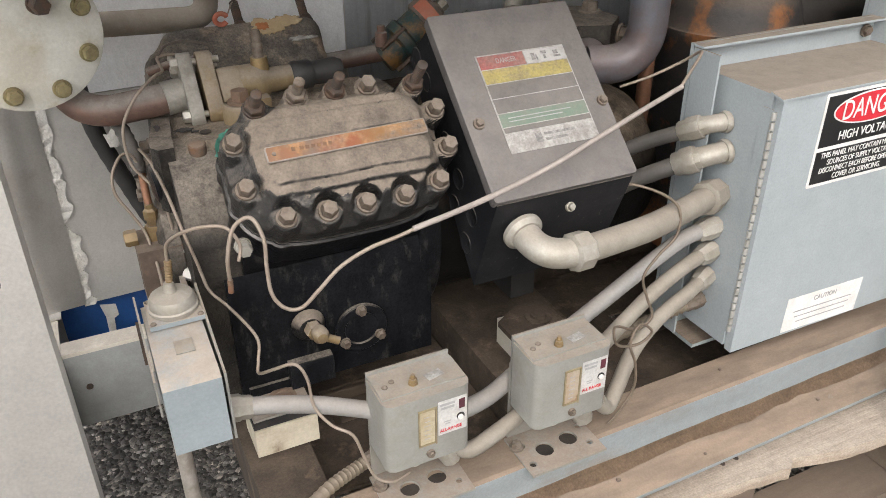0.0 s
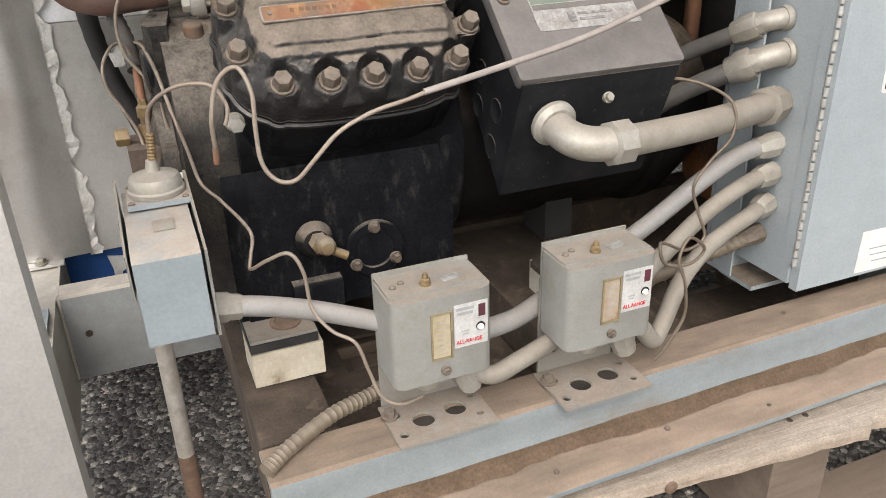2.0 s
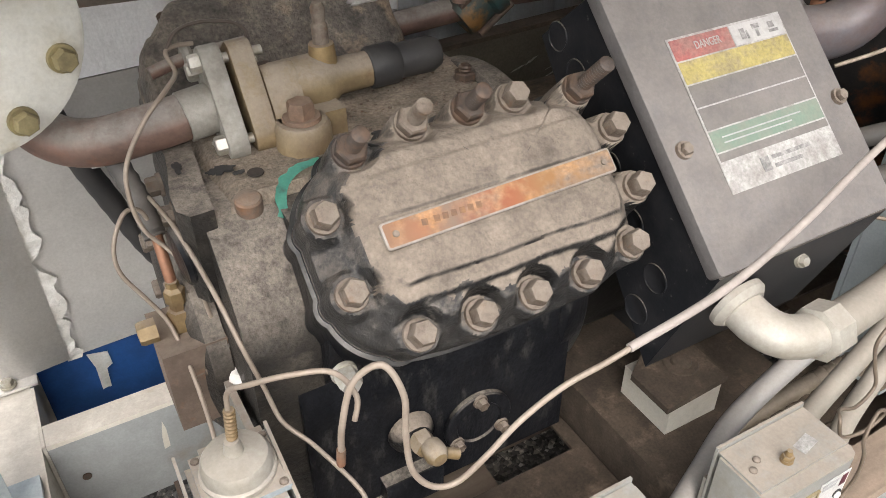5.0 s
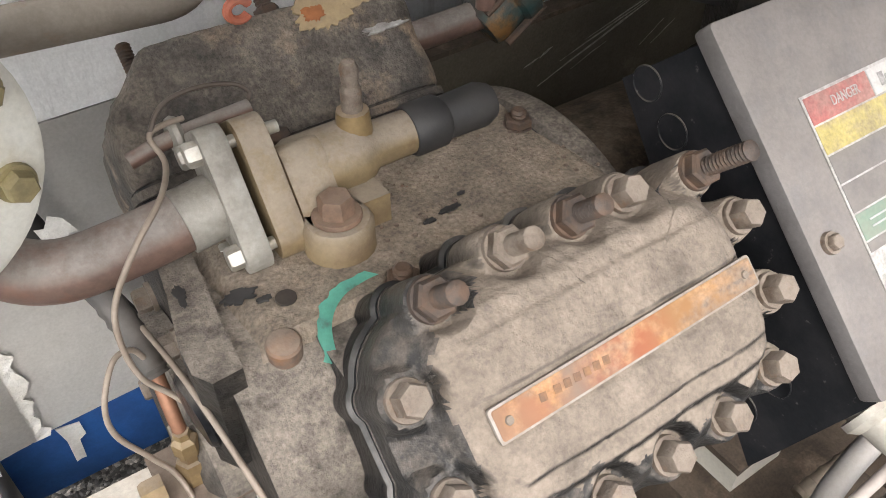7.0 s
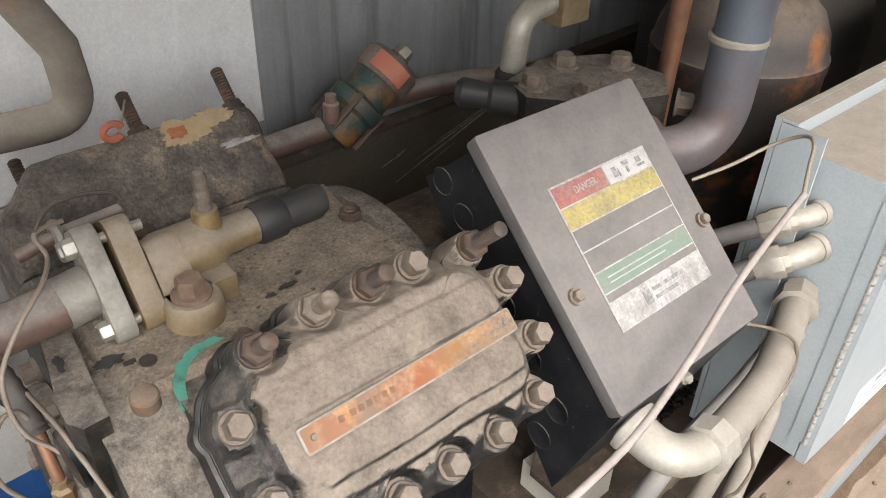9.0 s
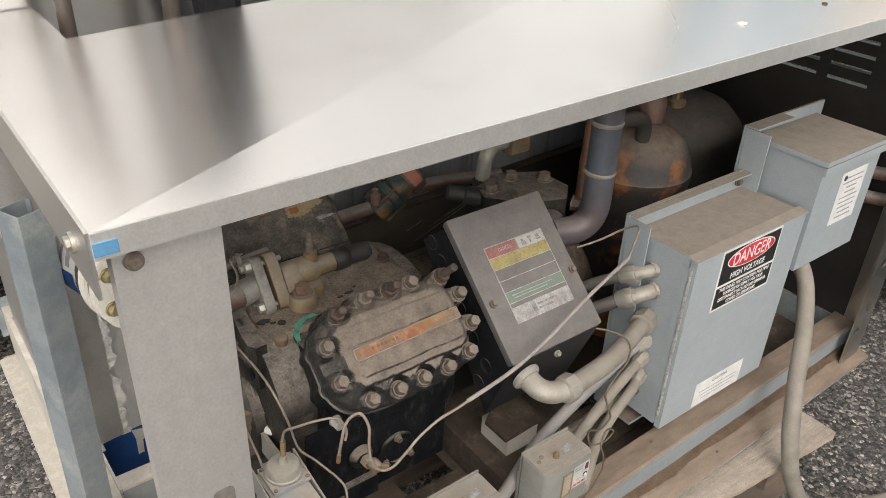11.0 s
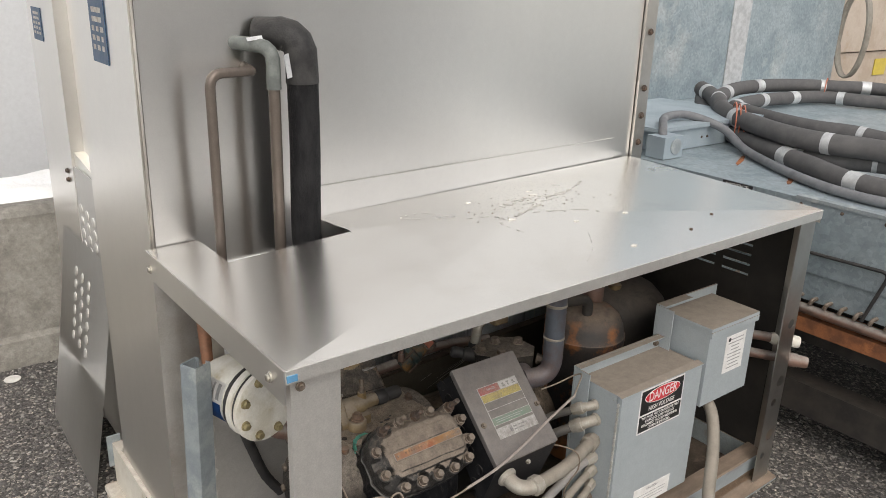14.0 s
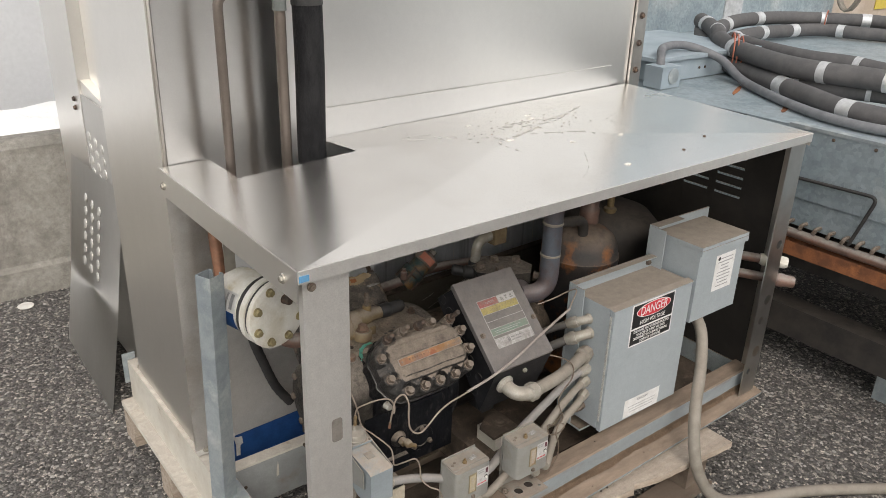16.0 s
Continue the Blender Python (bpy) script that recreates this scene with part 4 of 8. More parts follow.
        bmesh.ops.solidify(bm, geom=bm.faces[:], thickness=0.0012)
        part("inner_sheet", bm, STREAKED_SHEET, ob, "grey metal sheet with reflections painted as streaks")
    # dark lower panel behind the motor, rubbed and scratched
    def front(x, out=0.0):
        return back_y(x) - 0.03 - out

    plan = [(0.31, front(0.31)), (1.385, front(1.385)), (1.385, front(1.385) + 0.02), (0.31, front(0.31) + 0.02)]
    low = part("lower_panel", prismed(plan, 0.30, 0.562), OLIVE_SHEET, ob, "dark olive lower panel with pale scratches", smooth=False, bevel=0.003)
    part("panel_lip", prismed([(x, y - (0.006 if k < 2 else 0)) for k, (x, y) in enumerate(plan)], 0.563, 0.569), PAN_DIRT, low, smooth=False)
    for x0, z0, x1, z1, w in ((0.585, 0.474, 0.80, 0.541, 0.0022), (0.62, 0.496, 0.775, 0.5365, 0.0016), (0.66, 0.512, 0.80, 0.546, 0.0012), (0.768, 0.471, 0.81, 0.4965, 0.001), (0.79, 0.466, 0.835, 0.49, 0.0009), (0.585, 0.512, 0.605, 0.521, 0.0026), (0.56, 0.506, 0.585, 0.513, 0.0018), (0.64, 0.478, 0.70, 0.498, 0.0009)):
        n = 14
        top, bottom = [], []
        for k in range(n + 1):
            f = k / n
            x, z = x0 + (x1 - x0) * f, z0 + (z1 - z0) * f + 0.0012 * noise.noise(Vector((f * 3, x0 * 40, 2)))
            h = w * math.sin(math.pi * min(max(f, 0.04), 0.96)) * (0.6 + 0.6 * noise.noise(Vector((f * 9, z0 * 60, 5))) ** 2)
            top.append((x, z + h))
            bottom.append((x, z - h))
        slope = Matrix.Translation((x0, front(x0, 0.0006), 0)) @ Matrix.Rotation(math.atan(0.05), 4, "Z") @ Matrix.Translation((-x0, 0, 0))
        part("scratch", prismed(bottom + top[::-1], 0, 0.0005, "y", slope), SCRATCH, low, smooth=False)
    return ob


stainless_cabinet()


def plaque(ob, x, y, z, w, h):
    p = part("data_plaque", slab(w, h, 0.002, axes((x, y, z), (0, -1, 0), (0, 0, 1))), LABEL_BLUE, ob, "dark blue data plaque with silver fields")
    for k in range(5):
        for j in range(3 if k > 1 else 1):
            part("field", slab(w * (0.6 if k < 2 else 0.17), h * 0.08, 0.0006, axes((x - 0.0022, y + (0 if k < 2 else w * (0.28 - 0.28 * j)), z + h * (0.33 - 0.15 * k)), (0, -1, 0), (0, 0, 1))), ALU, p)
    return p


def knockout_rows(ob, at, normal, cols, rows, r):
    """Rows of round pressed knock-outs that stand a little proud of a sheet."""
    for i in range(cols):
        for j in range(rows):
            p = at(i, j)
            m = frame_along(p, p + normal)
            part("knockout", turned(bmesh.new(), [(r, 0.0), (r, 0.002), (r * 0.86, 0.0034), (r * 0.4, 0.0042), (0, 0.0044)], m, 14), KNOCKOUT, ob)


def second_cabinet():
    ob = thing("stainless_cabinet", "second stainless steel cabinet with a lower box of round knock-outs", "cabinet")
    part("column", boxed((-0.06, 2.29, 0.05), (1.35, 2.66, 2.75)), STEEL, ob, smooth=False, bevel=0.003)
    plaque(ob, -0.0605, 2.53, 1.42, 0.13, 0.105)
    part("lower_box", prismed([(2.04, 0.05), (2.04, 1.0), (2.288, 1.035), (2.288, 0.05)], -0.052, 0.9, "x"), STEEL, ob, smooth=False, bevel=0.002)
    sheet = part("side_panel", boxed((-0.0575, 2.042, 0.06), (-0.053, 2.287, 0.99)), STEEL_PANEL, ob, "stainless panel with rows of round knock-outs", smooth=False)
    knockout_rows(sheet, lambda i, j: Vector((-0.0576, 2.25 - 0.07 * i, 0.855 - 0.042 * j - 0.006 * i)), Vector((-1, 0, 0)), 3, 6, 0.0165)
    for z in (0.93, 0.96):
        part("screw", hexbolt(bmesh.new(), axes((-0.0605, 2.36, z), (0, -1, 0), (0, 0, 1)), 0.012, 0.005, 0.009), DARK_STUD, ob)
    for y in (2.1, 2.55):
        part("foot", boxed((-0.03, y, 0), (0.03, y + 0.06, 0.049)), DARK_STUD, ob, smooth=False)
    return ob


second_cabinet()


def leaning_panel():
    """A loose sheet that stands on the asphalt and leans on the cabinet behind."""
    a, b, c, d = Vector((-0.197, 1.899, 0.003)), Vector((-0.185, 2.503, 0.003)), Vector((-0.066, 2.515, 0.731)), Vector((-0.066, 1.925, 0.748))
    ob = thing("loose_panel", "loose stainless panel with round knock-outs leaning on a cabinet", "panel")
    bm = bmesh.new()
    nu, nv = 10, 12
    grid = [[bm.verts.new((a * (1 - i / nu) + b * (i / nu)) * (1 - j / nv) + (d * (1 - i / nu) + c * (i / nu)) * (j / nv) + Vector((0.004 * math.sin(math.pi * j / nv), 0, 0))) for j in range(nv + 1)] for i in range(nu + 1)]
    for i in range(nu):
        for j in range(nv):
            bm.faces.new((grid[i][j], grid[i + 1][j], grid[i + 1][j + 1], grid[i][j + 1]))
    bmesh.ops.solidify(bm, geom=bm.faces[:], thickness=0.002)
    part("sheet", bm, STEEL_PANEL, ob)

    def at(i, j):
        u, v = 0.66 - 0.135 * i, 0.845 - 0.062 * j - 0.004 * i
        return (a * (1 - u) + b * u) * (1 - v) + (d * (1 - u) + c * u) * v + Vector((0.004 * math.sin(math.pi * v) - 0.001, 0, 0))

    knockout_rows(ob, at, (d - a).cross(b - a).normalized() * (1 if (d - a).cross(b - a).x < 0 else -1), 3, 6, 0.0165)
    return ob


leaning_panel()


def skid_beam():
    ob = thing("skid_beam", "cream painted steel skid beam under the cabinet", "beam")
    bm = bmesh.new()
    # a channel with its foot flange outwards
    prism(bm, [(-0.20, 0.13), (-0.12, 0.13), (-0.12, 0.28), (-0.165, 0.28), (-0.165, 0.145), (-0.20, 0.145)], 0.6, 1.74, "y")
    part("channel", bm, CREAM, ob, smooth=False, bevel=0.002)
    part("end_plate", boxed((-0.178, 1.743, 0.2), (-0.14, 1.75, 0.3)), GALV_STRUT, ob, smooth=False, bevel=0.001)
    for y in (1.25, 1.68):
        part("bolt", hexbolt(bmesh.new(), pose(-0.142, y, 0.281), 0.016, 0.007, 0.013), ZINC_BOLT, ob)
    for y in (0.7, 1.35, 1.68):
        part("block", boxed((-0.19, y, 0), (-0.11, y + 0.09, 0.128)), WOOD, ob, smooth=False, bevel=0.003)
    return ob


skid_beam()


def cross_beam():
    ob = thing("cross_beam", "light grey painted cross beam with a hollow top", "beam")
    bm = bmesh.new()
    prism(bm, [(1.06, 0.15), (1.06, 0.279), (1.066, 0.279), (1.066, 0.16), (1.16, 0.16), (1.16, 0.15)], -0.115, 0.17, "x")
    part("channel", bm, BEAM_PAINT, ob, smooth=False, bevel=0.001)
    part("top_lip", boxed((-0.115, 1.0585, 0.2795), (0.17, 1.092, 0.2855)), CREAM, ob, "cream top lip", smooth=False, bevel=0.001)
    part("paint_run", prismed([(-0.004, 0), (0.003, 0.002), (0.004, 0.03), (0.002, 0.045), (-0.001, 0.03), (-0.003, 0.018)], 0, 0.0005, "z", axes((0.0, 1.0597, 0.215), (1, 0, 0), (0, 0, 1))), CREAM, ob, smooth=False)
    part("end_plate", boxed((-0.119, 1.06, 0.15), (-0.1155, 1.16, 0.285)), CREAM, ob, smooth=False)
    part("hole_plug", turned(bmesh.new(), [(0.005, 0), (0.005, 0.0015), (0, 0.002)], axes((-0.09, 1.06, 0.22), (1, 0, 0), (0, 0, 1)), 12), DARK_STUD, ob)
    return ob


cross_beam()


def strut_channel():
    ob = thing("strut_channel", "upright galvanised steel strut channel with a cut top", "channel", at=(-0.172, 0.985, 0.146))
    inv = ob.matrix_world.inverted()
    m = frame_along((-0.176, 0.985, 0.146), (-0.160, 0.98, 0.872))
    s, t = 0.0205, 0.0027
    poly = [(-s, -s), (s, -s), (s, s), (s * 0.45, s), (s * 0.45, s - t), (s - t, s - t), (s - t, -s + t), (-s + t, -s + t), (-s + t, s - t), (-s * 0.45, s - t), (-s * 0.45, s), (-s, s)]
    o = part("channel", prismed(poly, 0, 0.725, "z", m @ pose(0, 0, 0, 0, 0, 222)), GALV_STRUT, ob, smooth=False, bevel=0.0008)
    o.matrix_parent_inverse = inv
    o = part("foot_plate", boxed((-0.1645, 0.95, 0.281), (-0.125, 1.02, 0.29)), GALV_STRUT, ob, smooth=False, bevel=0.001)
    o.matrix_parent_inverse = inv
    return ob


strut_channel()

# ---------------------------------------------------------------- table
CORNERS = ((-0.172, 0.552, 1.045), (1.395, 0.552, 1.056), (1.455, 1.262, 1.058), (-0.172, 1.19, 1.048))


STREAKS = (([(0.49, 0.938), (0.53, 0.925), (0.557, 0.902), (0.53, 0.855), (0.543, 0.80)], 0.0035), ([(0.644, 0.887), (0.72, 0.868), (0.794, 0.842), (0.813, 0.816)], 0.004),
           ([(0.634, 0.976), (0.701, 0.987), (0.768, 0.985), (0.856, 0.99), (0.951, 1.031), (1.024, 1.07)], 0.011), ([(0.66, 1.0), (0.73, 1.005), (0.8, 1.0)], 0.006), ([(0.69, 0.96), (0.77, 0.955), (0.82, 0.965)], 0.005),
           ([(0.681, 0.73), (0.62, 0.66), (0.56, 0.62)], 0.0014), ([(0.117, 0.864), (0.173, 0.835)], 0.004), ([(0.556, 0.885), (0.60, 0.885), (0.66, 0.905), (0.72, 0.93)], 0.012))
LIME = (([(0.377, 1.05), (0.40, 1.062), (0.44, 1.063), (0.468, 1.035), (0.45, 1.018), (0.41, 1.016), (0.38, 1.04), (0.377, 1.05)], 0.0028),)
LIME_SPOTS = ((0.6, 1.067, 0.005), (0.807, 1.064, 0.006), (0.787, 1.024, 0.009), (0.867, 0.78, 0.005), (0.721, 0.629, 0.006), (0.708, 0.794, 0.005), (0.57, 0.87, 0.007))


def top_point(u, v):
    a, b, c, d = (Vector(p) for p in CORNERS)
    p = a * (1 - u) * (1 - v) + b * u * (1 - v) + c * u * v + d * (1 - u) * v
    p.z += 0.03 * (1 - max(abs(2 * u - 1), abs(2 * v - 1)))
    return p


def steel_table():
    ob = thing("steel_table", "stainless steel table top with a pipe cut-out on sheet posts", "table")
    bm = bmesh.new()
    n = 44
    # cut-out, in cells of the sheet
    cut = (int(round(0.062 * n)), int(round(0.245 * n)), int(round(0.735 * n)))
    vs = [[bm.verts.new(top_point(i / n, j / n)) for j in range(n + 1)] for i in range(n + 1)]
    for i in range(n):
        for j in range(n):
            if cut[0] <= i < cut[1] and j >= cut[2]:
                continue
            a, b, c, d = vs[i][j], vs[i + 1][j], vs[i + 1][j + 1], vs[i][j + 1]
            if i == j:
                bm.faces.new((a, b, c)), bm.faces.new((a, c, d))
            elif i + j == n - 1:
                bm.faces.new((a, b, d)), bm.faces.new((b, c, d))
            else:
                bm.faces.new((a, b, c, d))
    bmesh.ops.delete(bm, geom=[v for v in bm.verts if not v.link_faces], context="VERTS")
    bmesh.ops.recalc_face_normals(bm, faces=bm.faces)
    bmesh.ops.solidify(bm, geom=bm.faces[:], thickness=0.0025)
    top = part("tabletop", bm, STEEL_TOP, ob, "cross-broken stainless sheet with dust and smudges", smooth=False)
    a, b, c, d = (Vector(p) for p in CORNERS)
    for name, p, q, drop in (("front_lip", a, b, 0.023), ("side_lip", a, d, 0.058), ("right_lip", b, c, 0.036)):
        bm = bmesh.new()
        out = (q - p).normalized().cross(Vector((0, 0, 1)))
        if name == "side_lip":
            out = -out
        t = out * 0.003
        vs = [bm.verts.new(w) for w in (p, q, q + t, p + t)] + [bm.verts.new(w - Vector((0, 0, drop))) for w in (p, q, q + t, p + t)]
        for f in ((0, 1, 2, 3), (7, 6, 5, 4), (0, 4, 5, 1), (1, 5, 6, 2), (2, 6, 7, 3), (3, 7, 4, 0)):
            bm.faces.new([vs[i] for i in f])
        part(name, bm, {"front_lip": STEEL_POST, "side_lip": STEEL}.setdefault(name, STEEL_TOP), ob, smooth=False)
    for y in (0.6, 1.16):
        part("lip_screw", hexbolt(bmesh.new(), axes((-0.175, y, 1.015), (0, -1, 0), (0, 0, 1)), 0.011, 0.004, 0.009), ZINC_BOLT, ob)
    part("blue_tape", boxed((-0.172, 0.5475, 1.026), (-0.154, 0.5492, 1.037)), LABEL_TAPE, ob, "scrap of blue tape", smooth=False)
    part("screw", hexbolt(bmesh.new(), axes((-0.142, 0.5645, 1.005), (1, 0, 0), (0, 0, 1)), 0.009, 0.004, 0.008), BOLT, ob)
    # front left post: a folded sheet
    bm = bmesh.new()
    prism(bm, [(-0.158, 0.566), (-0.069, 0.566), (-0.069, 0.60), (-0.072, 0.60), (-0.072, 0.569), (-0.155, 0.569), (-0.155, 0.582), (-0.158, 0.582)], 0.135, 1.04)
    part("front_post", bm, STEEL_POST, ob, "brushed stainless sheet post with scuffs", smooth=False, bevel=0.0012)
    for x, z, w, h in ((-0.1, 0.70, 0.022, 0.05),):
        part("scuff", prismed(rounded(w, h, 0.006, 3), 0, 0.0007, "z", axes((x, 0.5655, z), (1, 0, 0), (0, 0, 1))), SCUFF, ob)
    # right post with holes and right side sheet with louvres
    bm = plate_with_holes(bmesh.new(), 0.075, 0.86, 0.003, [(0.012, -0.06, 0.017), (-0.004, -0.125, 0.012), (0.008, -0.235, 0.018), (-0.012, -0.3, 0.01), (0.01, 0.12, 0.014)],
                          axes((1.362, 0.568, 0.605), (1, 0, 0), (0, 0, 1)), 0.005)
    part("rear_post", bm, STEEL_SHADED, ob, "stained stainless post in the shaded steel tone, with round holes", smooth=False)
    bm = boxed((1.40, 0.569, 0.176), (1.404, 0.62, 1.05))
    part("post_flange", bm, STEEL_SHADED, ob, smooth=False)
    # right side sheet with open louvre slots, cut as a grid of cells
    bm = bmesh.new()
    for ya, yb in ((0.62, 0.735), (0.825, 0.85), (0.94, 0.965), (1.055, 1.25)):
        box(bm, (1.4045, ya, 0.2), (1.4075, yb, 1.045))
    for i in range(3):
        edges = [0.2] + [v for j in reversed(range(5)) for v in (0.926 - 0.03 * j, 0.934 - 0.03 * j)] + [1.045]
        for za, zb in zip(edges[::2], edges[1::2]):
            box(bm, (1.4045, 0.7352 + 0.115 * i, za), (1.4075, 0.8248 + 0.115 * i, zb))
    # steel sheet whose colour is darkened to stand for shade
    side = part("side_sheet", bm, SHADED_SIDE, ob, "side sheet coloured near-black for shade, with open louvre slots", smooth=False)
    for i in range(3):
        for j in range(5):
            y, z = 0.78 + 0.115 * i, 0.93 - 0.03 * j
            bm = bmesh.new()
            prism(bm, [(1.409, z + 0.0042), (1.411, z + 0.0055), (1.42, z - 0.002), (1.4185, z - 0.003)], y - 0.045, y + 0.045, "y")
            part("louvre", bm, STEEL_TOP, side, smooth=False)
    for p in ((0.95, 0.63), (1.09, 0.67)):
        u = (p[0] + 0.172) / 1.6
        q = top_point(u, (p[1] - 0.552) / 0.68)
        part("plug", turned(bmesh.new(), [(0.0045, 0), (0.004, 0.002), (0, 0.0024)], Matrix.Translation(q), 12), DARK_STUD, ob)
    # crumbs of dried dirt and bird lime, smeared by rain into streaks
    rnd = random.Random(3)

    def on_top(x, y):
        u, v = 0.5, 0.5
        for _ in range(5):
            u, v = (x + 0.172) / (1.567 + 0.06 * v), (y - 0.552) / (0.638 + 0.072 * u)
        p = top_point(min(max(u, 0.0), 1.0), min(max(v, 0.0), 1.0))
        return p

    bm = bmesh.new()
    for _ in range(70):
        x, y = rnd.gauss(0.74, 0.13), rnd.gauss(0.97, 0.06)
        r = rnd.uniform(0.0006, 0.0026)
        turned(bm, [(r, 0), (r * 0.7, r * 0.5), (0, r * 0.55)], Matrix.Translation(on_top(x, y)) @ Matrix.Diagonal((1.6, 1, 1, 1)), 6)
    part("dirt_crumbs", bm, DIRT, top, "dry dirt crumbs")["kind"] = "stuff"

    def streak(pts, width, mat, name, label, breaks=0.35):
        """A thin, ragged film along a line, with gaps."""
        bm = bmesh.new()
        line_pts = smooth_path([Vector((x, y, 0)) for x, y in pts], 14)
        seed = pts[0][0] * 97
        last = None
        for i, p in enumerate(line_pts):
            d = (line_pts[min(i + 1, len(line_pts) - 1)] - line_pts[max(i - 1, 0)]).normalized()
            w = width * (0.75 + 1.5 * noise.noise(Vector((i * 0.31, seed, 1))) + 0.7 * noise.noise(Vector((i * 1.3, seed, 5)))) - width * breaks
            if w < width * 0.08:
                last = None
                continue
            side = Vector((-d.y, d.x, 0)) * w
            pair = [bm.verts.new(on_top(q.x, q.y) + Vector((0, 0, 0.0005))) for q in (p + side, p - side * 0.8)]
            if last:
                bm.faces.new((last[0], last[1], pair[1], pair[0]))
            last = pair
        bmesh.ops.delete(bm, geom=[v for v in bm.verts if not v.link_faces], context="VERTS")
        part(name, bm, mat, top, label, smooth=False)["kind"] = "stuff"

    for pts, w in STREAKS:
        streak(pts, w, FILM, "dirt_streak", "thin grey dirt streak")
    for pts, w in LIME:
        streak(pts, w, LIME_WHITE, "dried_ring", "dried white ring", 0.55)
    for x, y, r in LIME_SPOTS:
        pts = [(r * (1 + 0.5 * noise.noise(Vector((math.cos(a) * 2, math.sin(a) * 2, x * 50)))) * math.cos(a) * 1.5, r * (1 + 0.5 * noise.noise(Vector((math.cos(a) * 2, math.sin(a) * 2, x * 50)))) * math.sin(a)) for a in [2 * math.pi * k / 26 for k in range(26)]]
        part("dropping", prismed(pts, 0, 0.0012, "z", Matrix.Translation(on_top(x, y))), LIME_WHITE, top, "dried white dropping", smooth=False)
    return ob


steel_table()


# ---------------------------------------------------------------- pipes through the table
def riser(name, label, pts, r, mat, category="pipe"):
    return single(name, tubed(pts, r, 16, 0), mat, label, category, "pipes through the table")


def pipe_risers():
    wall = 1.195
    riser("copper_pipe", "thin dull brown copper pipe bent into the cabinet wall",
          bend((-0.036, 1.12, 0.93), (-0.038, 1.12, 1.414), (0.055, 1.13, 1.415), 0.03) + [Vector((0.075, wall + 0.02, 1.416))], 0.0105, COPPER_DULL)
    pts = bend((0.104, 1.125, 0.93), (0.103, 1.125, 1.462), (0.05, wall + 0.02, 1.466), 0.035)
    ob = thing("copper_pipe", "brown copper pipe with a grey-wrapped elbow into the cabinet wall", "pipe", "pipes through the table")
    part("tube", tubed(pts, 0.0125, 16, 0), COPPER_DULL, ob)
    part("wrapped_elbow", tubed([Vector((0.103, 1.125, 1.375))] + pts[1:], 0.0148, 16, 0, 0.05, 2), TAPE_GREEN, ob, "grey-green wrapped elbow")
    ob = thing("insulated_pipe", "black foam insulated pipe with taped elbow into the cabinet wall", "pipe", "pipes through the table")
    part("foam_sleeve", tubed([(0.40, 1.135, 0.955), (0.25, 1.13, 0.955), (0.19, 1.125, 0.975), (0.172, 1.125, 1.02), (0.170, 1.125, 1.1), (0.172, 1.125, 1.25), (0.17, 1.125, 1.40)], 0.034, 20, 6), INSULATION, ob)
    b = bend((0.17, 1.125, 1.385), (0.168, 1.125, 1.488), (0.108, wall + 0.01, 1.484), 0.055, 12)
    part("taped_elbow", tubed(b, 0.0342, 20, 0, 0.045, 3), TAPE_BLACK, ob, "wrinkled grey-black tape")
    for m, w, h in ((axes((0.124, 1.10, 1.425), (1, 0.3, 0.2), (0, 0, 1)), 0.014, 0.05), (axes((0.075, 1.15, 1.478), (1, 0, 0.1), (0, 0.5, 1)), 0.035, 0.008)):
        part("loose_tape_end", slab(w, h, 0.0008, m), HOSE_TAPE, ob, smooth=False)
    return ob


pipe_risers()


# ---------------------------------------------------------------- base frame and pallet
def pallet():
    ob = thing("wooden_pallet", "weathered wooden pallet under the base frame", "pallet")
    rnd = random.Random(5)
    # inner boards take the darkened wood that stands for shadow
    for y0, y1 in ((0.66, 0.76), (0.92, 1.01), (1.03, 1.12)):
        m = pose(0, 0, 0, 0, 0, rnd.uniform(-0.5, 0.5))
        bm = boxed((0.2, y0, 0.168), (1.17 + rnd.uniform(-0.01, 0.01), y1, 0.188), m)
        part("deck_board", bm, WOOD_SHADED, ob, smooth=False, bevel=0.003)
    # front board, set askew, with a splintered front edge
    front = [(0.2 + 0.95 * k / 60, 0.548 - 0.084 * k / 60 + 0.0035 * noise.noise(Vector((k * 0.7, 0, 4))) + (0.012 * max(0.0, 1 - abs(k - 36) / 5) if k >= 36 else 0.0)) for k in range(61)]
    part("deck_board", prismed(front + [(1.15, 0.60), (0.2, 0.60)], 0.168, 0.188, "z"), WOOD, ob, "split front deck board", smooth=False)
    part("screw", turned(bmesh.new(), [(0.008, 0), (0.0075, 0.003), (0.004, 0.005), (0, 0.0052)], axes((0.49, 0.5225, 0.174), (1, 0, 0), (0, 0, 1)), 10), RUSTY_BOLT, ob, "rusty screw head")
    for x in (0.24, 0.64, 1.05):
        part("stringer", boxed((x, 0.525, 0.022), (x + 0.09, 1.1, 0.166)), WOOD_SHADED, ob, smooth=False, bevel=0.003)
    for y in (0.5, 0.76, 1.0):
        part("bottom_board", boxed((0.22, y, 0.002), (1.15, y + 0.09, 0.02)), WOOD_SHADED, ob, smooth=False, bevel=0.002)
    for x in (0.262, 0.676, 0.70, 1.09):
        for y in (0.545, 0.56):
            part("nail", turned(bmesh.new(), [(0.004, 0), (0.0035, 0.001), (0, 0.0012)], pose(x, y, 0.188), 8), DARK_STUD, ob)
    return ob


pallet()


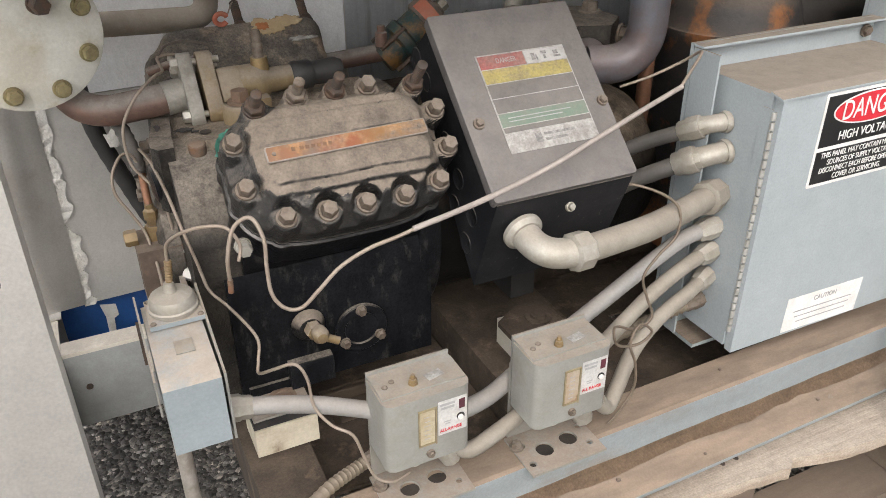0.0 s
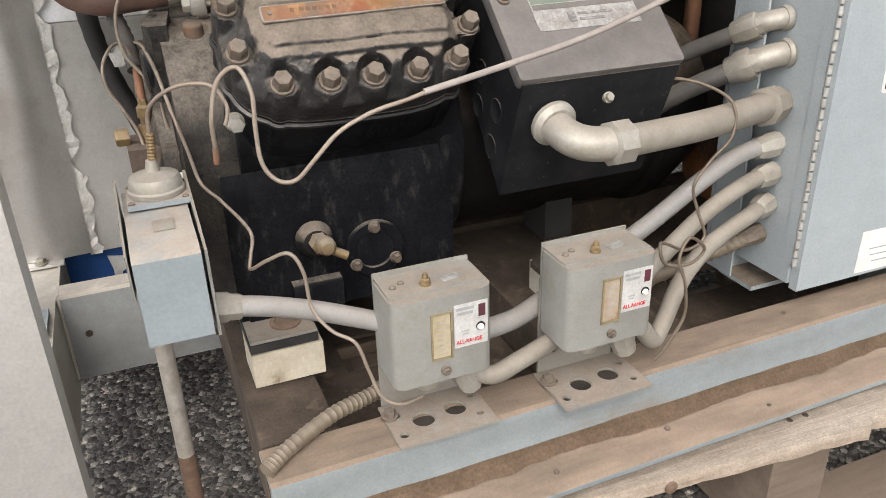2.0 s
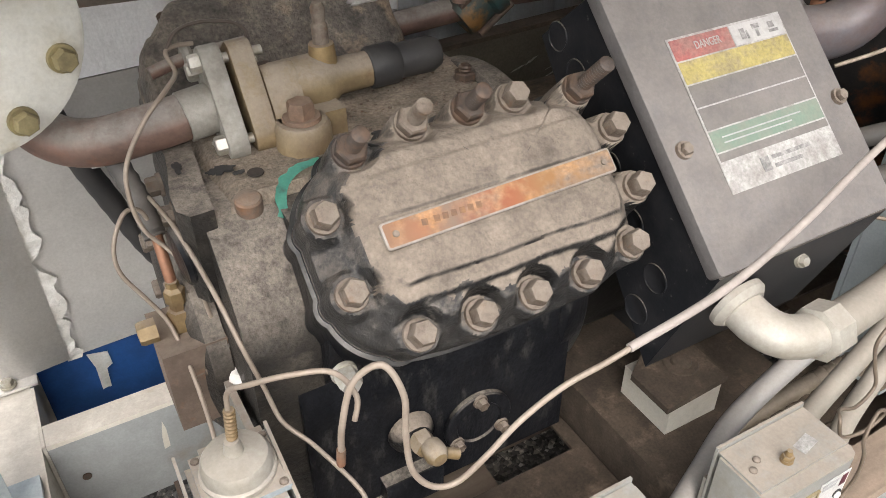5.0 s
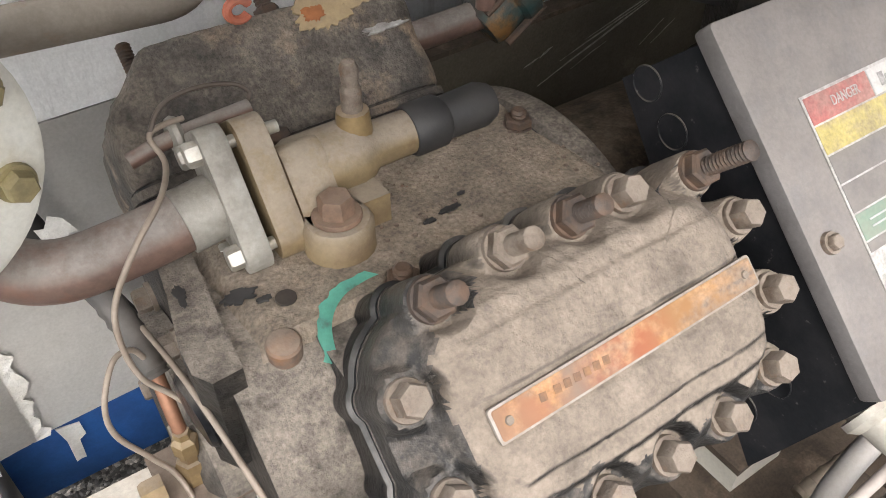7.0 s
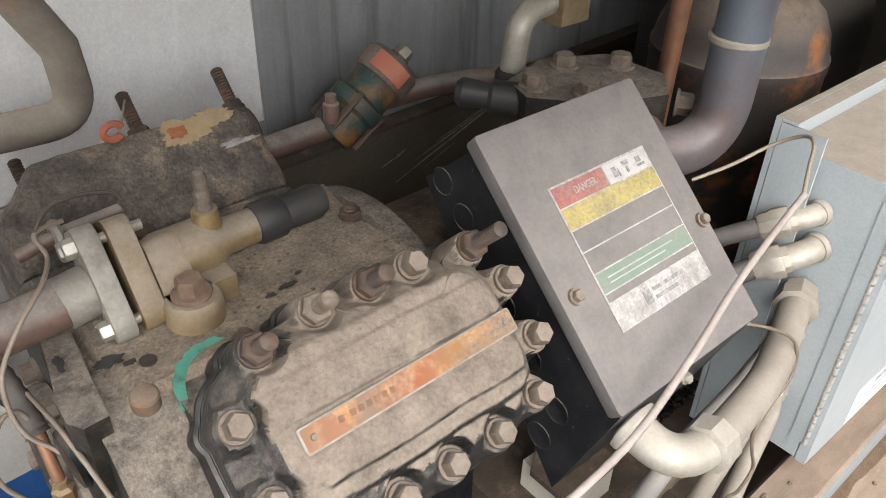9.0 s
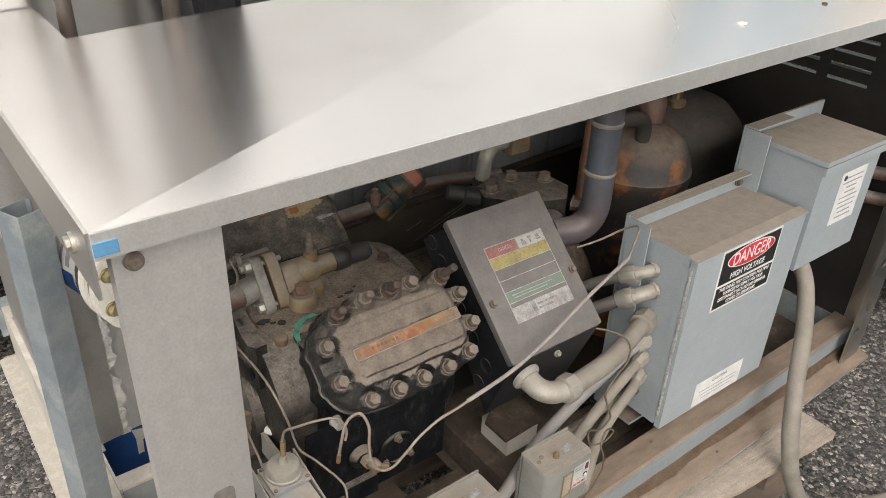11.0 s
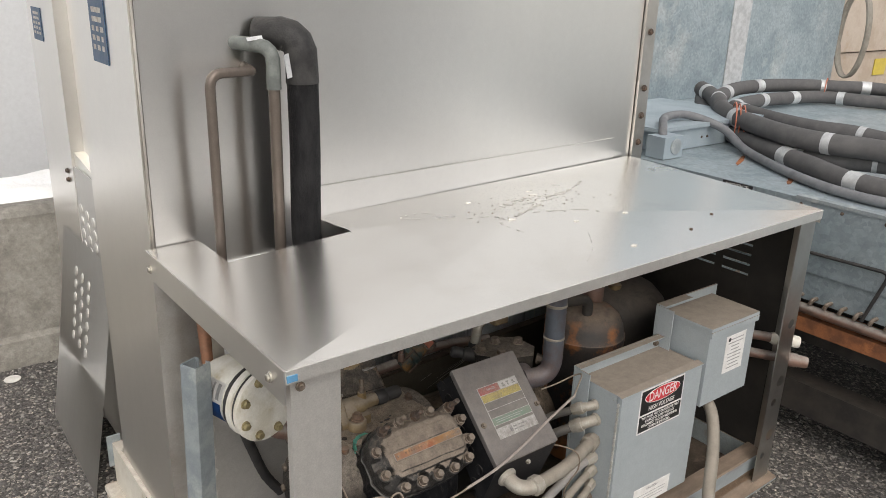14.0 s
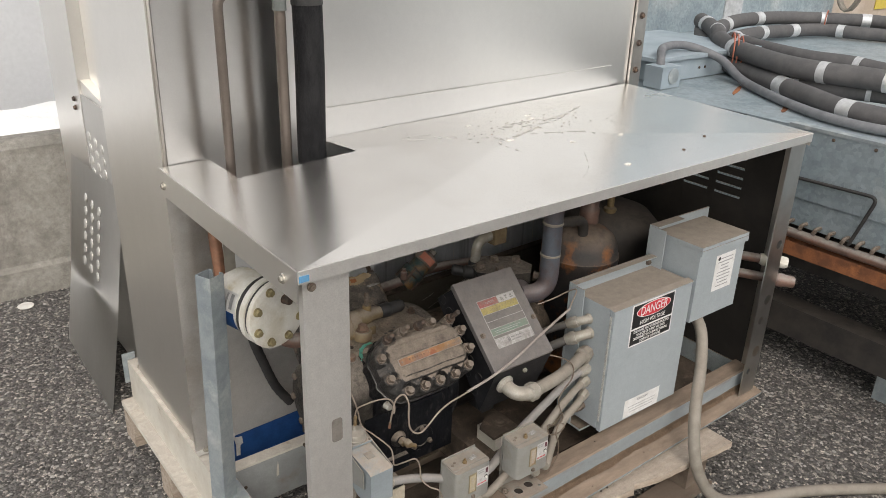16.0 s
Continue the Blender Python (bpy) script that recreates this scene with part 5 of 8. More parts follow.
def base_frame():
    ob = thing("base_frame", "grey-blue painted steel base frame thick with brown dust", "base frame")
    # front rail: top flange, web, and a bottom flange that stands out
    bm = bmesh.new()
    turn = pose(0.23, 0.57, 0, 0, 0, 0.9) @ pose(-0.23, -0.57, 0)
    prism(bm, [(0.527, 0.206), (0.526, 0.213), (0.529, 0.2165), (0.545, 0.2205), (0.562, 0.2255), (0.569, 0.2305), (0.572, 0.238), (0.5725, 0.27), (0.5715, 0.281), (0.5725, 0.287), (0.5765, 0.2905),
               (0.625, 0.291), (0.625, 0.285), (0.585, 0.284), (0.5795, 0.279), (0.5795, 0.206)], 0.075, 1.42, "x", turn)
    part("front_rail", bm, RAIL_PAINT, ob, "rolled steel channel, grey-blue web and rusty dusty flanges")
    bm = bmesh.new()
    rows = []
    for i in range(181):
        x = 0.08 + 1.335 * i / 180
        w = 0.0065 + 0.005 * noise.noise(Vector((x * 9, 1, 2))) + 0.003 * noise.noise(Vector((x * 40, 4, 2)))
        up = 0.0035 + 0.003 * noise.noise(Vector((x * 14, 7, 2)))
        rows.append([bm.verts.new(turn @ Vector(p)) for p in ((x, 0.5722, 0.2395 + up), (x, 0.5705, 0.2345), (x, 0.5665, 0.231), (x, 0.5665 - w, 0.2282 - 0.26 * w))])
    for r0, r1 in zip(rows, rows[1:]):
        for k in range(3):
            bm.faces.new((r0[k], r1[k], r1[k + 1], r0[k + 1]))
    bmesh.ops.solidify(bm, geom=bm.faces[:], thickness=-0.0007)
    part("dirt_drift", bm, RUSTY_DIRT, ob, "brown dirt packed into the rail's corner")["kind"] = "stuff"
    for x, y, z, r in ((0.36, 0.5455, 0.2212, 0.0032), (0.505, 0.552, 0.2232, 0.0036), (0.64, 0.54, 0.2198, 0.0026), (0.71, 0.604, 0.2912, 0.0026), (0.86, 0.548, 0.2222, 0.003)):
        part("pebble", turned(bmesh.new(), [(r * 0.8, 0), (r, r * 0.4), (r * 0.6, r), (0, r * 1.1)], turn @ pose(x, y, z), 7), GRIME, ob)
    bm = bmesh.new()
    prism(bm, [(1.03, 0.19), (1.03, 0.285), (1.08, 0.285), (1.08, 0.28), (1.035, 0.28), (1.035, 0.19)], 0.075, 1.42, "x")
    part("back_rail", bm, PAN_DIRT, ob, smooth=False, bevel=0.0015)
    bm = bmesh.new()
    prism(bm, [(0.078, 0.19), (0.078, 0.288), (0.155, 0.288), (0.155, 0.282), (0.084, 0.282), (0.084, 0.19)], 0.63, 1.02, "y")
    part("cross_rail", bm, PAN_DIRT, ob, smooth=False, bevel=0.0015)
    bm = bmesh.new()
    prism(bm, [(0.43, 0.19), (0.43, 0.279), (0.60, 0.279), (0.60, 0.273), (0.436, 0.273), (0.436, 0.19)], 0.63, 1.02, "y")
    part("cross_rail", bm, PAN_DIRT, ob, smooth=False, bevel=0.0015)
    part("end_rail", boxed((1.395, 0.63, 0.19), (1.4, 1.02, 0.285)), BASE_PAINT, ob, smooth=False)
    # floor pan with square openings
    for x0, x1, y0, y1 in ((0.158, 0.427, 0.70, 0.82), (0.158, 0.427, 0.90, 1.02), (0.158, 0.215, 0.82, 0.9), (0.41, 0.427, 0.82, 0.9), (0.603, 0.72, 0.7, 1.02), (0.72, 1.0, 0.7, 0.80), (0.72, 1.0, 0.88, 1.02), (1.12, 1.39, 0.66, 1.02)):
        part("pan_strip", boxed((x0, y0, 0.212), (x1, y1, 0.217)), PAN_DIRT, ob, smooth=False)
    # raised bearer plate with a mounting bolt under the motor
    bearer = part("bearer_plate", prismed([(0.462, 0.742), (0.551, 0.746), (0.551, 0.826), (0.503, 0.826), (0.462, 0.80)], 0.322, 0.33, "z"), PAN_DIRT, ob, "brown dirt-covered mounting plate", smooth=False, bevel=0.003)
    part("mounting_bolt", turned(bmesh.new(), [(0.02, 0), (0.019, 0.002), (0.012, 0.0025), (0.0105, 0.006), (0.006, 0.0075), (0, 0.008)], pose(0.52, 0.786, 0.3302), 24), PAN_DIRT, bearer)
    part("bearer_leg", boxed((0.472, 0.747, 0.2795), (0.545, 0.82, 0.3215)), CREAM, ob, smooth=False, bevel=0.002)
    # mounting feet under the crankcase
    for x0, x1, y0, y1 in ((0.091, 0.168, 0.725, 0.785),):
        part("support_block", boxed((x0, y0, 0.292), (x1, y1, 0.332)), CORK, ob, "cream block with dirt", smooth=False, bevel=0.004)
        part("rubber_pad", boxed((x0, y0 + 0.002, 0.333), (x1 - 0.004, y1 + 0.02, 0.343)), BLACK_RUBBER, ob, smooth=False, bevel=0.003)
        part("foot_plate", boxed((x0 + 0.001, y0 + 0.003, 0.3435), (x1 - 0.004, y1 + 0.02, 0.347)), BRACKET, ob, "brown dusty foot plate", smooth=False)
        part("washer", turned(bmesh.new(), [(0.017, 0), (0.017, 0.002), (0.012, 0.0025), (0.011, 0.001), (0, 0.001)], pose(0.135, 0.755, 0.3472), 24), RUSTY_BOLT, ob)
    return ob


base_frame()


# ---------------------------------------------------------------- compressor
HU, HV, HN = Vector((1, 0, 0)), Vector((0, 0.722, 0.692)), Vector((0, -0.692, 0.722))
HEAD_AT = Vector((0.231, 0.726, 0.685))
MID_Y = 0.915


def head_frame():
    m = Matrix((HU, HV, HN)).transposed().to_4x4()
    m.translation = HEAD_AT
    return m


RING = [(-0.112, 0.016), (-0.112, -0.034), (-0.081, -0.071), (-0.038, -0.073), (0.003, -0.073), (0.046, -0.073), (0.089, -0.065),
        (0.112, -0.028), (0.112, 0.018), (0.097, 0.052), (0.044, 0.058), (0.008, 0.059), (-0.035, 0.059), (-0.081, 0.052)]


def head_outline(grow=0.0, k=420):
    """A rounded plan with a round ear at every bolt."""
    out = []
    for i in range(k):
        a = 2 * math.pi * i / k
        c, sn = math.cos(a), math.sin(a)
        rx, ry, e = (0.1225 if c < 0 else 0.111) + grow, (0.081 if sn < 0 else 0.069) + grow, 3.4
        r = (abs(c / rx) ** e + abs(sn / ry) ** e) ** (-1 / e)
        for bx, by in RING:
            along, off = bx * c + (by + 0.007) * sn, -bx * sn + (by + 0.007) * c
            ear = 0.0128 + grow
            if abs(off) < ear and along > 0:
                r = max(r, along + math.sqrt(ear * ear - off * off))
        out.append((r * c, r * sn - 0.007))
    return out


def smoothstep(lo, hi, v):
    t = min(1.0, max(0.0, (v - lo) / (hi - lo)))
    return t * t * (3 - 2 * t)


def crown_edge(x, y):
    """How far inside the long crown a point lies, in metres: a hexagonal plateau with blunt ends."""
    yy = y + 0.006
    return min(0.0475 - abs(yy), 0.1 - abs(x), (0.128 - abs(x) - 0.85 * abs(yy)) * 0.76)


def head_height(x, y):
    """Relief of the head cover: a stepped crown round the name strip, sloping shoulders, a worn pad at every bolt."""
    yy = y + 0.007
    rho = ((abs(x) / (0.1225 if x < 0 else 0.111)) ** 4 + (abs(yy) / (0.081 if yy < 0 else 0.069)) ** 4) ** 0.25
    h = -0.0075 - 0.0285 * smoothstep(0.74, 1.03, rho) - 0.003 * smoothstep(0.6, 0.85, rho)
    inner = crown_edge(x, y) + 0.0016 * noise.noise(Vector((x * 22, y * 22, 4.0)))
    h += 0.0036 * smoothstep(-0.003, 0.0022, inner) + 0.0022 * smoothstep(0.0105, 0.0135, inner) + 0.0008 * smoothstep(0.012, 0.03, inner)
    inside = smoothstep(0.096, 0.089, abs(x))
    h -= inside * 0.0012 * smoothstep(0.0125, 0.0095, abs(y + 0.0085))
    for bx, by in RING:
        d = math.hypot(x - bx, y - by)
        h += (-0.0205 - h) * smoothstep(0.0178, 0.0128, d)
    h += 0.0006 * noise.noise(Vector((x * 60, y * 60, 1.5))) + 0.0006 * noise.noise(Vector((x * 190, y * 190, 7.5)))
    return h


def add_rings(bm, rings, m):
    vs = [[bm.verts.new(m @ Vector(p)) for p in ring] for ring in rings]
    for a, b in zip(vs, vs[1:]):
        n = len(a)
        for i in range(n):
            j = (i + 1) % n
            bm.faces.new((a[i], a[j], b[j], b[i]))
    bm.faces.new(vs[0][::-1])
    bm.faces.new(vs[-1])
    return bm


def head_casting(m):
    """The cover as rings of relief inside its outline, with rounded rim and deep flank."""
    edge = head_outline(0.0)
    rings = [[(x, y, z) for x, y in head_outline(g)] for g, z in ((-0.004, -0.064), (-0.001, -0.061), (0.0, -0.05), (0.0, -0.0405))]
    for k in range(64):
        f = 1 - k / 64
        ring = []
        for x, y in edge:
            px, py = x * f, (y + 0.007) * f - 0.007
            z = head_height(px, py)
            if k == 0:
                z = max(z - 0.002, -0.039)
            ring.append((px, py, z))
        rings.append(ring)
    return add_rings(bmesh.new(), rings, m)


def bolt_frame(m, x, y, z):
    return m @ Matrix.Translation((x, y, z))


REAR_AT = Vector((0.191, 1.104, 0.685))


def rear_frame():
    """The rear head leans the other way, turned half round from the front one."""
    return Matrix.Translation(REAR_AT) @ Matrix.Rotation(math.pi, 4, "Z") @ Matrix.Translation(-HEAD_AT) @ head_frame()


def rear_outline(grow, k=200):
    """A boxy plan with small corner radii."""
    out = []
    for i in range(k):
        a = 2 * math.pi * i / k
        c, sn = math.cos(a), math.sin(a)
        r = (abs(c / (0.12 + grow)) ** 9 + abs(sn / (0.073 + grow)) ** 9) ** (-1 / 9)
        out.append((r * c, r * sn - 0.007))
    return out


def rear_rings(levels, m, rough):
    """Rings of the boxy plan at several depths, chipped and uneven, with the broken left shoulder."""
    rings = []
    for grow, z in levels:
        ring = []
        for x, y in rear_outline(grow):
            p = Vector((x, y, z))
            broken = smoothstep(0.075, 0.118, x) * smoothstep(-0.05, 0.0, z)
            bump = rough * (noise.noise(p * 34) + 0.5 * noise.noise(p * 95))
            p += Vector((bump * (1 if abs(x) > 0.11 else 0.2), bump, 0.4 * bump))
            p.z -= broken * (0.026 + 0.012 * noise.noise(Vector((y * 60, x * 60, 3))))
            p.x -= 0.35 * broken * 0.02
            ring.append(tuple(p))
        rings.append(ring)
    return add_rings(bmesh.new(), rings, m)


def compressor():
    ob = thing("compressor", "dusty black semi-hermetic refrigeration compressor with two cylinder heads", "compressor")
    # crankcase: a V section drawn along x
    low = [(0.775, 0.345), (0.774, 0.47), (0.773, 0.505), (0.79, 0.535), (0.83, 0.55), (1.0, 0.55), (1.05, 0.49), (1.05, 0.345)]
    part("crankcase", prismed(low, 0.092, 0.345, "x"), BLACK_CAST, ob, bevel=0.022, segs=4)
    block = [(0.79, 0.50), (0.764, 0.535), (0.756, 0.575), (0.765, 0.61), (0.80, 0.645), (0.862, 0.652), (1.0, 0.652), (1.06, 0.60), (1.05, 0.50)]
    part("cylinder_block", prismed(block, 0.114, 0.343, "x"), BLACK_CAST, ob, bevel=0.012, segs=3)
    # top deck between the banks, gritty
    bm = bmesh.new()
    bmesh.ops.create_grid(bm, x_segments=46, y_segments=26, size=1)
    for v in bm.verts:
        x, y = v.co.x, v.co.y
        edge = max(abs(x), abs(y))
        v.co = (0.213 + 0.143 * x, MID_Y + 0.085 * y, 0.657 + 0.0012 * noise.noise(Vector((x * 9, y * 6, 2))) + 0.0008 * noise.noise(Vector((x * 26, y * 18, 5))) - 0.02 * max(0, edge - 0.86) / 0.14)
    part("top_deck", bm, CAST_TOP, ob, "oily deck caked with grit")
    # left end: shoulder and bearing cover, rounded
    bm = bmesh.new()
    prism(bm, [(0.783, 0.3475), (0.781, 0.45), (0.779, 0.51), (0.776, 0.555), (0.788, 0.600), (0.822, 0.640), (0.845, 0.652), (0.99, 0.645), (1.03, 0.60), (1.03, 0.3475)], 0.062, 0.128, "x")
    part("end_casting", bm, END_CAST, ob, bevel=0.012, segs=3)
    cover = part("bearing_cover", turned(bmesh.new(), [(0.1, 0), (0.1, 0.016), (0.088, 0.024), (0.05, 0.026), (0, 0.026)], axes((0.061, MID_Y + 0.02, 0.49), (0, -1, 0), (0, 0, 1)), 40), END_CAST, ob)
    for k in range(8):
        a = radians(45 * k + 12)
        part("bolt", hexbolt(bmesh.new(), axes((0.043, MID_Y + 0.02 - 0.083 * math.cos(a), 0.49 + 0.083 * math.sin(a)), (0, -1, 0), (0, 0, 1)), 0.016, 0.009, 0.011), BOLT, cover)
    part("freeze_plug", turned(bmesh.new(), [(0.0098, -0.006), (0.0098, 0.0045), (0.0086, 0.006), (0.003, 0.0072), (0, 0.0074)], axes((0.0955, 0.837, 0.652), (1, 0, 0.03), (0, 1, 0.2)), 28), GRIME, ob, "dusty brown round plug")
    part("oil_spot", turned(bmesh.new(), [(0.0062, 0), (0.006, 0.0012), (0, 0.0013)], pose(0.1105, 0.8635, 0.6585), 24), DARK_FLOOR, ob, "round dark oil spot")
    # end flange with its bolting lug, set off from the deck by a groove
    plan = [(0.0815, 0.935), (0.0745, 0.872), (0.0705, 0.83), (0.054, 0.829), (0.0475, 0.84), (0.0485, 0.862), (0.056, 0.9), (0.062, 0.94)]
    flange = part("end_flange", prismed(plan, 0.585, 0.6595, "z"), END_CAST, ob, "dusty end flange with chipped black paint", bevel=0.009, segs=4)
    for x, y, w, h in ((0.0625, 0.898, 0.0035, 0.01),):
        pts = []
        for i in range(48):
            a = 2 * math.pi * i / 48
            r = 1 + 0.5 * noise.noise(Vector((math.cos(a) * 2, math.sin(a) * 2, x * 90))) + 0.25 * noise.noise(Vector((math.cos(a) * 6, math.sin(a) * 6, x * 90)))
            pts.append((w * r * math.cos(a), h * r * math.sin(a)))
        part("paint_chip", prismed(pts, 0, 0.0006, "z", pose(x, y, 0.6597)), BLACK_RUBBER, flange, smooth=False)
    part("port", turned(bmesh.new(), [(0.021, 0), (0.021, 0.02), (0.0235, 0.022), (0.0235, 0.042), (0.0205, 0.045), (0.011, 0.046), (0, 0.046)], frame_along((0.088, 0.862, 0.613), (0.045, 0.858, 0.61)), 28), BLACK_CAST, flange, "round black capped port")
    for y, z in ((0.905, 0.618), (0.95, 0.62)):
        part("end_bolt", hexbolt(bmesh.new(), axes((0.0555, y, z), (0, -1, 0), (0, 0, 1)), 0.014, 0.009, 0.01), BOLT, flange)
    # gasket showing teal where the paint chipped
    m = head_frame()
    path = [(0.156, 0.851, 0.664), (0.146, 0.851, 0.6635), (0.135, 0.850, 0.662), (0.126, 0.846, 0.6595), (0.119, 0.839, 0.656), (0.115, 0.830, 0.651), (0.113, 0.820, 0.644)]
    bm = bmesh.new()
    rows = []
    for i, p in enumerate(smooth_path(path, 5)):
        w = 0.006 + 0.004 * noise.noise(Vector((i * 0.35, 3, 1)))
        side = Vector((-0.72, 0.55, 0.25)).normalized()
        rows.append((bm.verts.new(p - side * 0.006), bm.verts.new(p - side * 0.002 + side * w * 0.7)))
    for r0, r1 in zip(rows, rows[1:]):
        bm.faces.new((r0[0], r1[0], r1[1], r0[1]))
    bmesh.ops.solidify(bm, geom=bm.faces[:], thickness=0.004)
    part("gasket", bm, TEAL, ob, "teal gasket edge")
    # cylinder bank flanges
    bm = bmesh.new()
    add_rings(bm, [[(x, y, z) for x, y in head_outline(g)] for g, z in ((-0.002, -0.13), (-0.0005, -0.125), (-0.0005, -0.0625))], m)
    part("cylinder_bank", bm, BLACK_CAST, ob)
    # valve plate under the cover, then the cover
    plate_rings = [[(x, y, z) for x, y in head_outline(g)] for g, z in ((0.0, -0.0705), (0.0022, -0.07), (0.0022, -0.0665), (0.0, -0.0655))]
    part("valve_plate", add_rings(bmesh.new(), plate_rings, m), PLATE_EDGE, ob, "thin dull steel valve plate")
    head = part("cylinder_head", head_casting(m), HEAD_CAST, ob, "ribbed head cover grey-brown with dust")
    # rim rubbed back to black paint at one end and along the lower edge
    head.data.materials.append(HEAD_BARE)
    back = m.inverted()
    for f in head.data.polygons:
        q = back @ f.center
        ragged = noise.noise(q * 45) + 0.6 * noise.noise(q * 130)
        if crown_edge(q.x, q.y) < 0.002 + 0.003 * ragged and (q.x < -0.055 + 0.022 * ragged or q.y < -0.066 + 0.01 * ragged):
            f.material_index = 1
    rnd = random.Random(11)
    studs = {9, 11, 12, 13}
    for i, (x, y) in enumerate(RING):
        f = bolt_frame(m, x, y, -0.0206)
        if i in studs:
            part("stud", stud(bmesh.new(), f, 0.0058, 0.043 if i == 9 else 0.032, 0.019, 0.008), DARK_STUD if i != 12 else BOLT, head, "dark threaded stud with nut")
        else:
            part("head_bolt", hexbolt(bmesh.new(), f, 0.0155, 0.0112, 0.0108, rnd.uniform(0, 60)), BOLT, head)
    # orange name strip with a rim
    rim = prismed(rounded(0.1745, 0.0175, 0.002, 3), 0.0, 0.0022, "z", m @ Matrix.Translation((0, -0.0085, -0.0014)) @ pose(0, 0, 0, 0, 0, 1.0))
    part("name_strip", rim, RIM, head, "orange name strip with a pale worn rim", bevel=0.0005)
    link("strip_field", prismed(rounded(0.1715, 0.0148, 0.0014, 3), 0.0023, 0.0026, "z", m @ Matrix.Translation((0, -0.0085, -0.0014)) @ pose(0, 0, 0, 0, 0, 1.0)), ORANGE, head, False, "faded orange field")
    for x, w in ((-0.047, 0.004), (-0.0385, 0.004), (-0.0325, 0.004), (-0.0265, 0.004), (-0.0205, 0.004), (-0.0145, 0.004), (-0.0085, 0.004)):
        link("letter_bar", slab(w, 0.0042, 0.0002, m @ Matrix.Translation((x - 0.012, -0.0085, 0.0014)) @ pose(0, 0, 0, 0, 0, -8)), LETTER, head, False)
    for x in (-0.079, 0.079):
        link("rivet", turned(bmesh.new(), [(0.0024, 0), (0.002, 0.0012), (0, 0.0016)], m @ Matrix.Translation((x, -0.0085 + 0.0175 * x, 0.0011)), 10), BOLT, head, True)
    # rear cylinder bank, its sloping cover seen from above
    mr = rear_frame()
    levels = [(-0.001, -0.0855), (0.0, -0.083)] + [(0.0008 * math.sin(k), -0.083 + 0.0078 * k) for k in range(1, 10)] + [(-0.001, -0.0065), (-0.004, -0.0015), (-0.012, 0.0), (-0.03, 0.001), (-0.055, 0.001)]
    rear = part("cylinder_head", rear_rings(levels, mr, 0.0016), REAR_CAST, ob, "rear head brown with grime and ochre stains")
    for g, za, zb, mat in ((-0.0015, -0.088, -0.0858, BLACK_CAST), (0.0012, -0.0945, -0.0882, REAR_CAST), (-0.001, -0.0965, -0.0947, BLACK_CAST), (0.001, -0.165, -0.0967, REAR_CAST)):
        part("joint_layer", add_rings(bmesh.new(), [[(x, y, z) for x, y in rear_outline(g, 120)] for z in (za, zb)], mr), mat, rear)
    for x, y in ((0.12, -0.05), (0.206, 0.047), (0.296, 0.047)):
        part("stud", stud(bmesh.new(), mr @ Matrix.Translation((0.191 - x, y, -0.002)), 0.0062, 0.042, 0.017, 0.006), DARK_STUD, rear)
    rnd2 = random.Random(6)

    def patch(x, depth, w, h, mat, name, label, lift=0.0022):
        pm = mr @ axes((0.191 - x, 0.0662, -depth), (-1, 0, 0), (0, 0, 1))
        pts = []
        for k in range(72):
            a = 2 * math.pi * k / 72
            r = 1 + 0.5 * noise.noise(Vector((math.cos(a) * 1.7, math.sin(a) * 1.7, x * 31))) + 0.35 * noise.noise(Vector((math.cos(a) * 7, math.sin(a) * 7, x * 31)))
            pts.append((w * r * math.cos(a), h * r * math.sin(a)))
        part(name, prismed(pts, lift - 0.004, lift, "z", pm), mat, rear, label, smooth=False)

    patch(0.238, 0.012, 0.021, 0.013, STAIN, "stain", "ochre flux stain")
    patch(0.266, 0.008, 0.017, 0.007, STAIN, "stain", "ochre flux stain")
    patch(0.230, 0.012, 0.008, 0.006, RUST, "stain", "orange heart of the flux stain", 0.0027)
    patch(0.276, 0.036, 0.016, 0.0025, LABEL_DUSTY, "scuff", "pale scuff")
    part("washer", tubed([(0.179 + 0.008 * math.cos(a), 1.054, 0.736 + 0.007 * math.sin(a)) for a in [radians(20 + 16 * k) for k in range(20)]], 0.0033, 8, 0), TAG_ORANGE, rear, "orange split ring")
    part("tie", tubed([(0.187, 1.055, 0.738), (0.196, 1.066, 0.75), (0.2, 1.072, 0.752)], 0.0009, 6, 6), WIRE, rear, "thin tie wire")
    # deck details
    for x, y in ((0.326, 0.93), (0.171, 0.838)):
        part("deck_bolt", stud(bmesh.new(), pose(x, y, 0.655, 0, 0, 0), 0.006, 0.014, 0.018, 0.006), DARK_STUD, ob)
    for k, (x, y, w, h) in enumerate(((0.0895, 0.879, 0.0095, 0.0055), (0.1, 0.869, 0.004, 0.0022), (0.229, 0.876, 0.0075, 0.0025), (0.212, 0.873, 0.004, 0.002), (0.244, 0.885, 0.003, 0.0015))):
        pts = []
        for i in range(60):
            a = 2 * math.pi * i / 60
            r = 1 + 0.5 * noise.noise(Vector((math.cos(a) * 2, math.sin(a) * 2, k * 7.0))) + 0.25 * noise.noise(Vector((math.cos(a) * 6, math.sin(a) * 6, k * 7.0)))
            pts.append((w * r * math.cos(a), h * r * math.sin(a)))
        part("oil_patch", prismed(pts, 0, 0.0012, "z", pose(x, y, 0.659, 0, 0, 0)), BLACK_RUBBER, ob, "bare black patch", smooth=False)
    grit = bmesh.new()
    for _ in range(320):
        x, y = rnd2.uniform(0.16, 0.345), rnd2.uniform(0.86, 0.985)
        r = 0.0004 + 0.0016 * rnd2.random() ** 3
        turned(grit, [(r, 0), (r * 0.6, r * 0.7), (0, r * 0.8)], pose(x, y, 0.6575), 5)
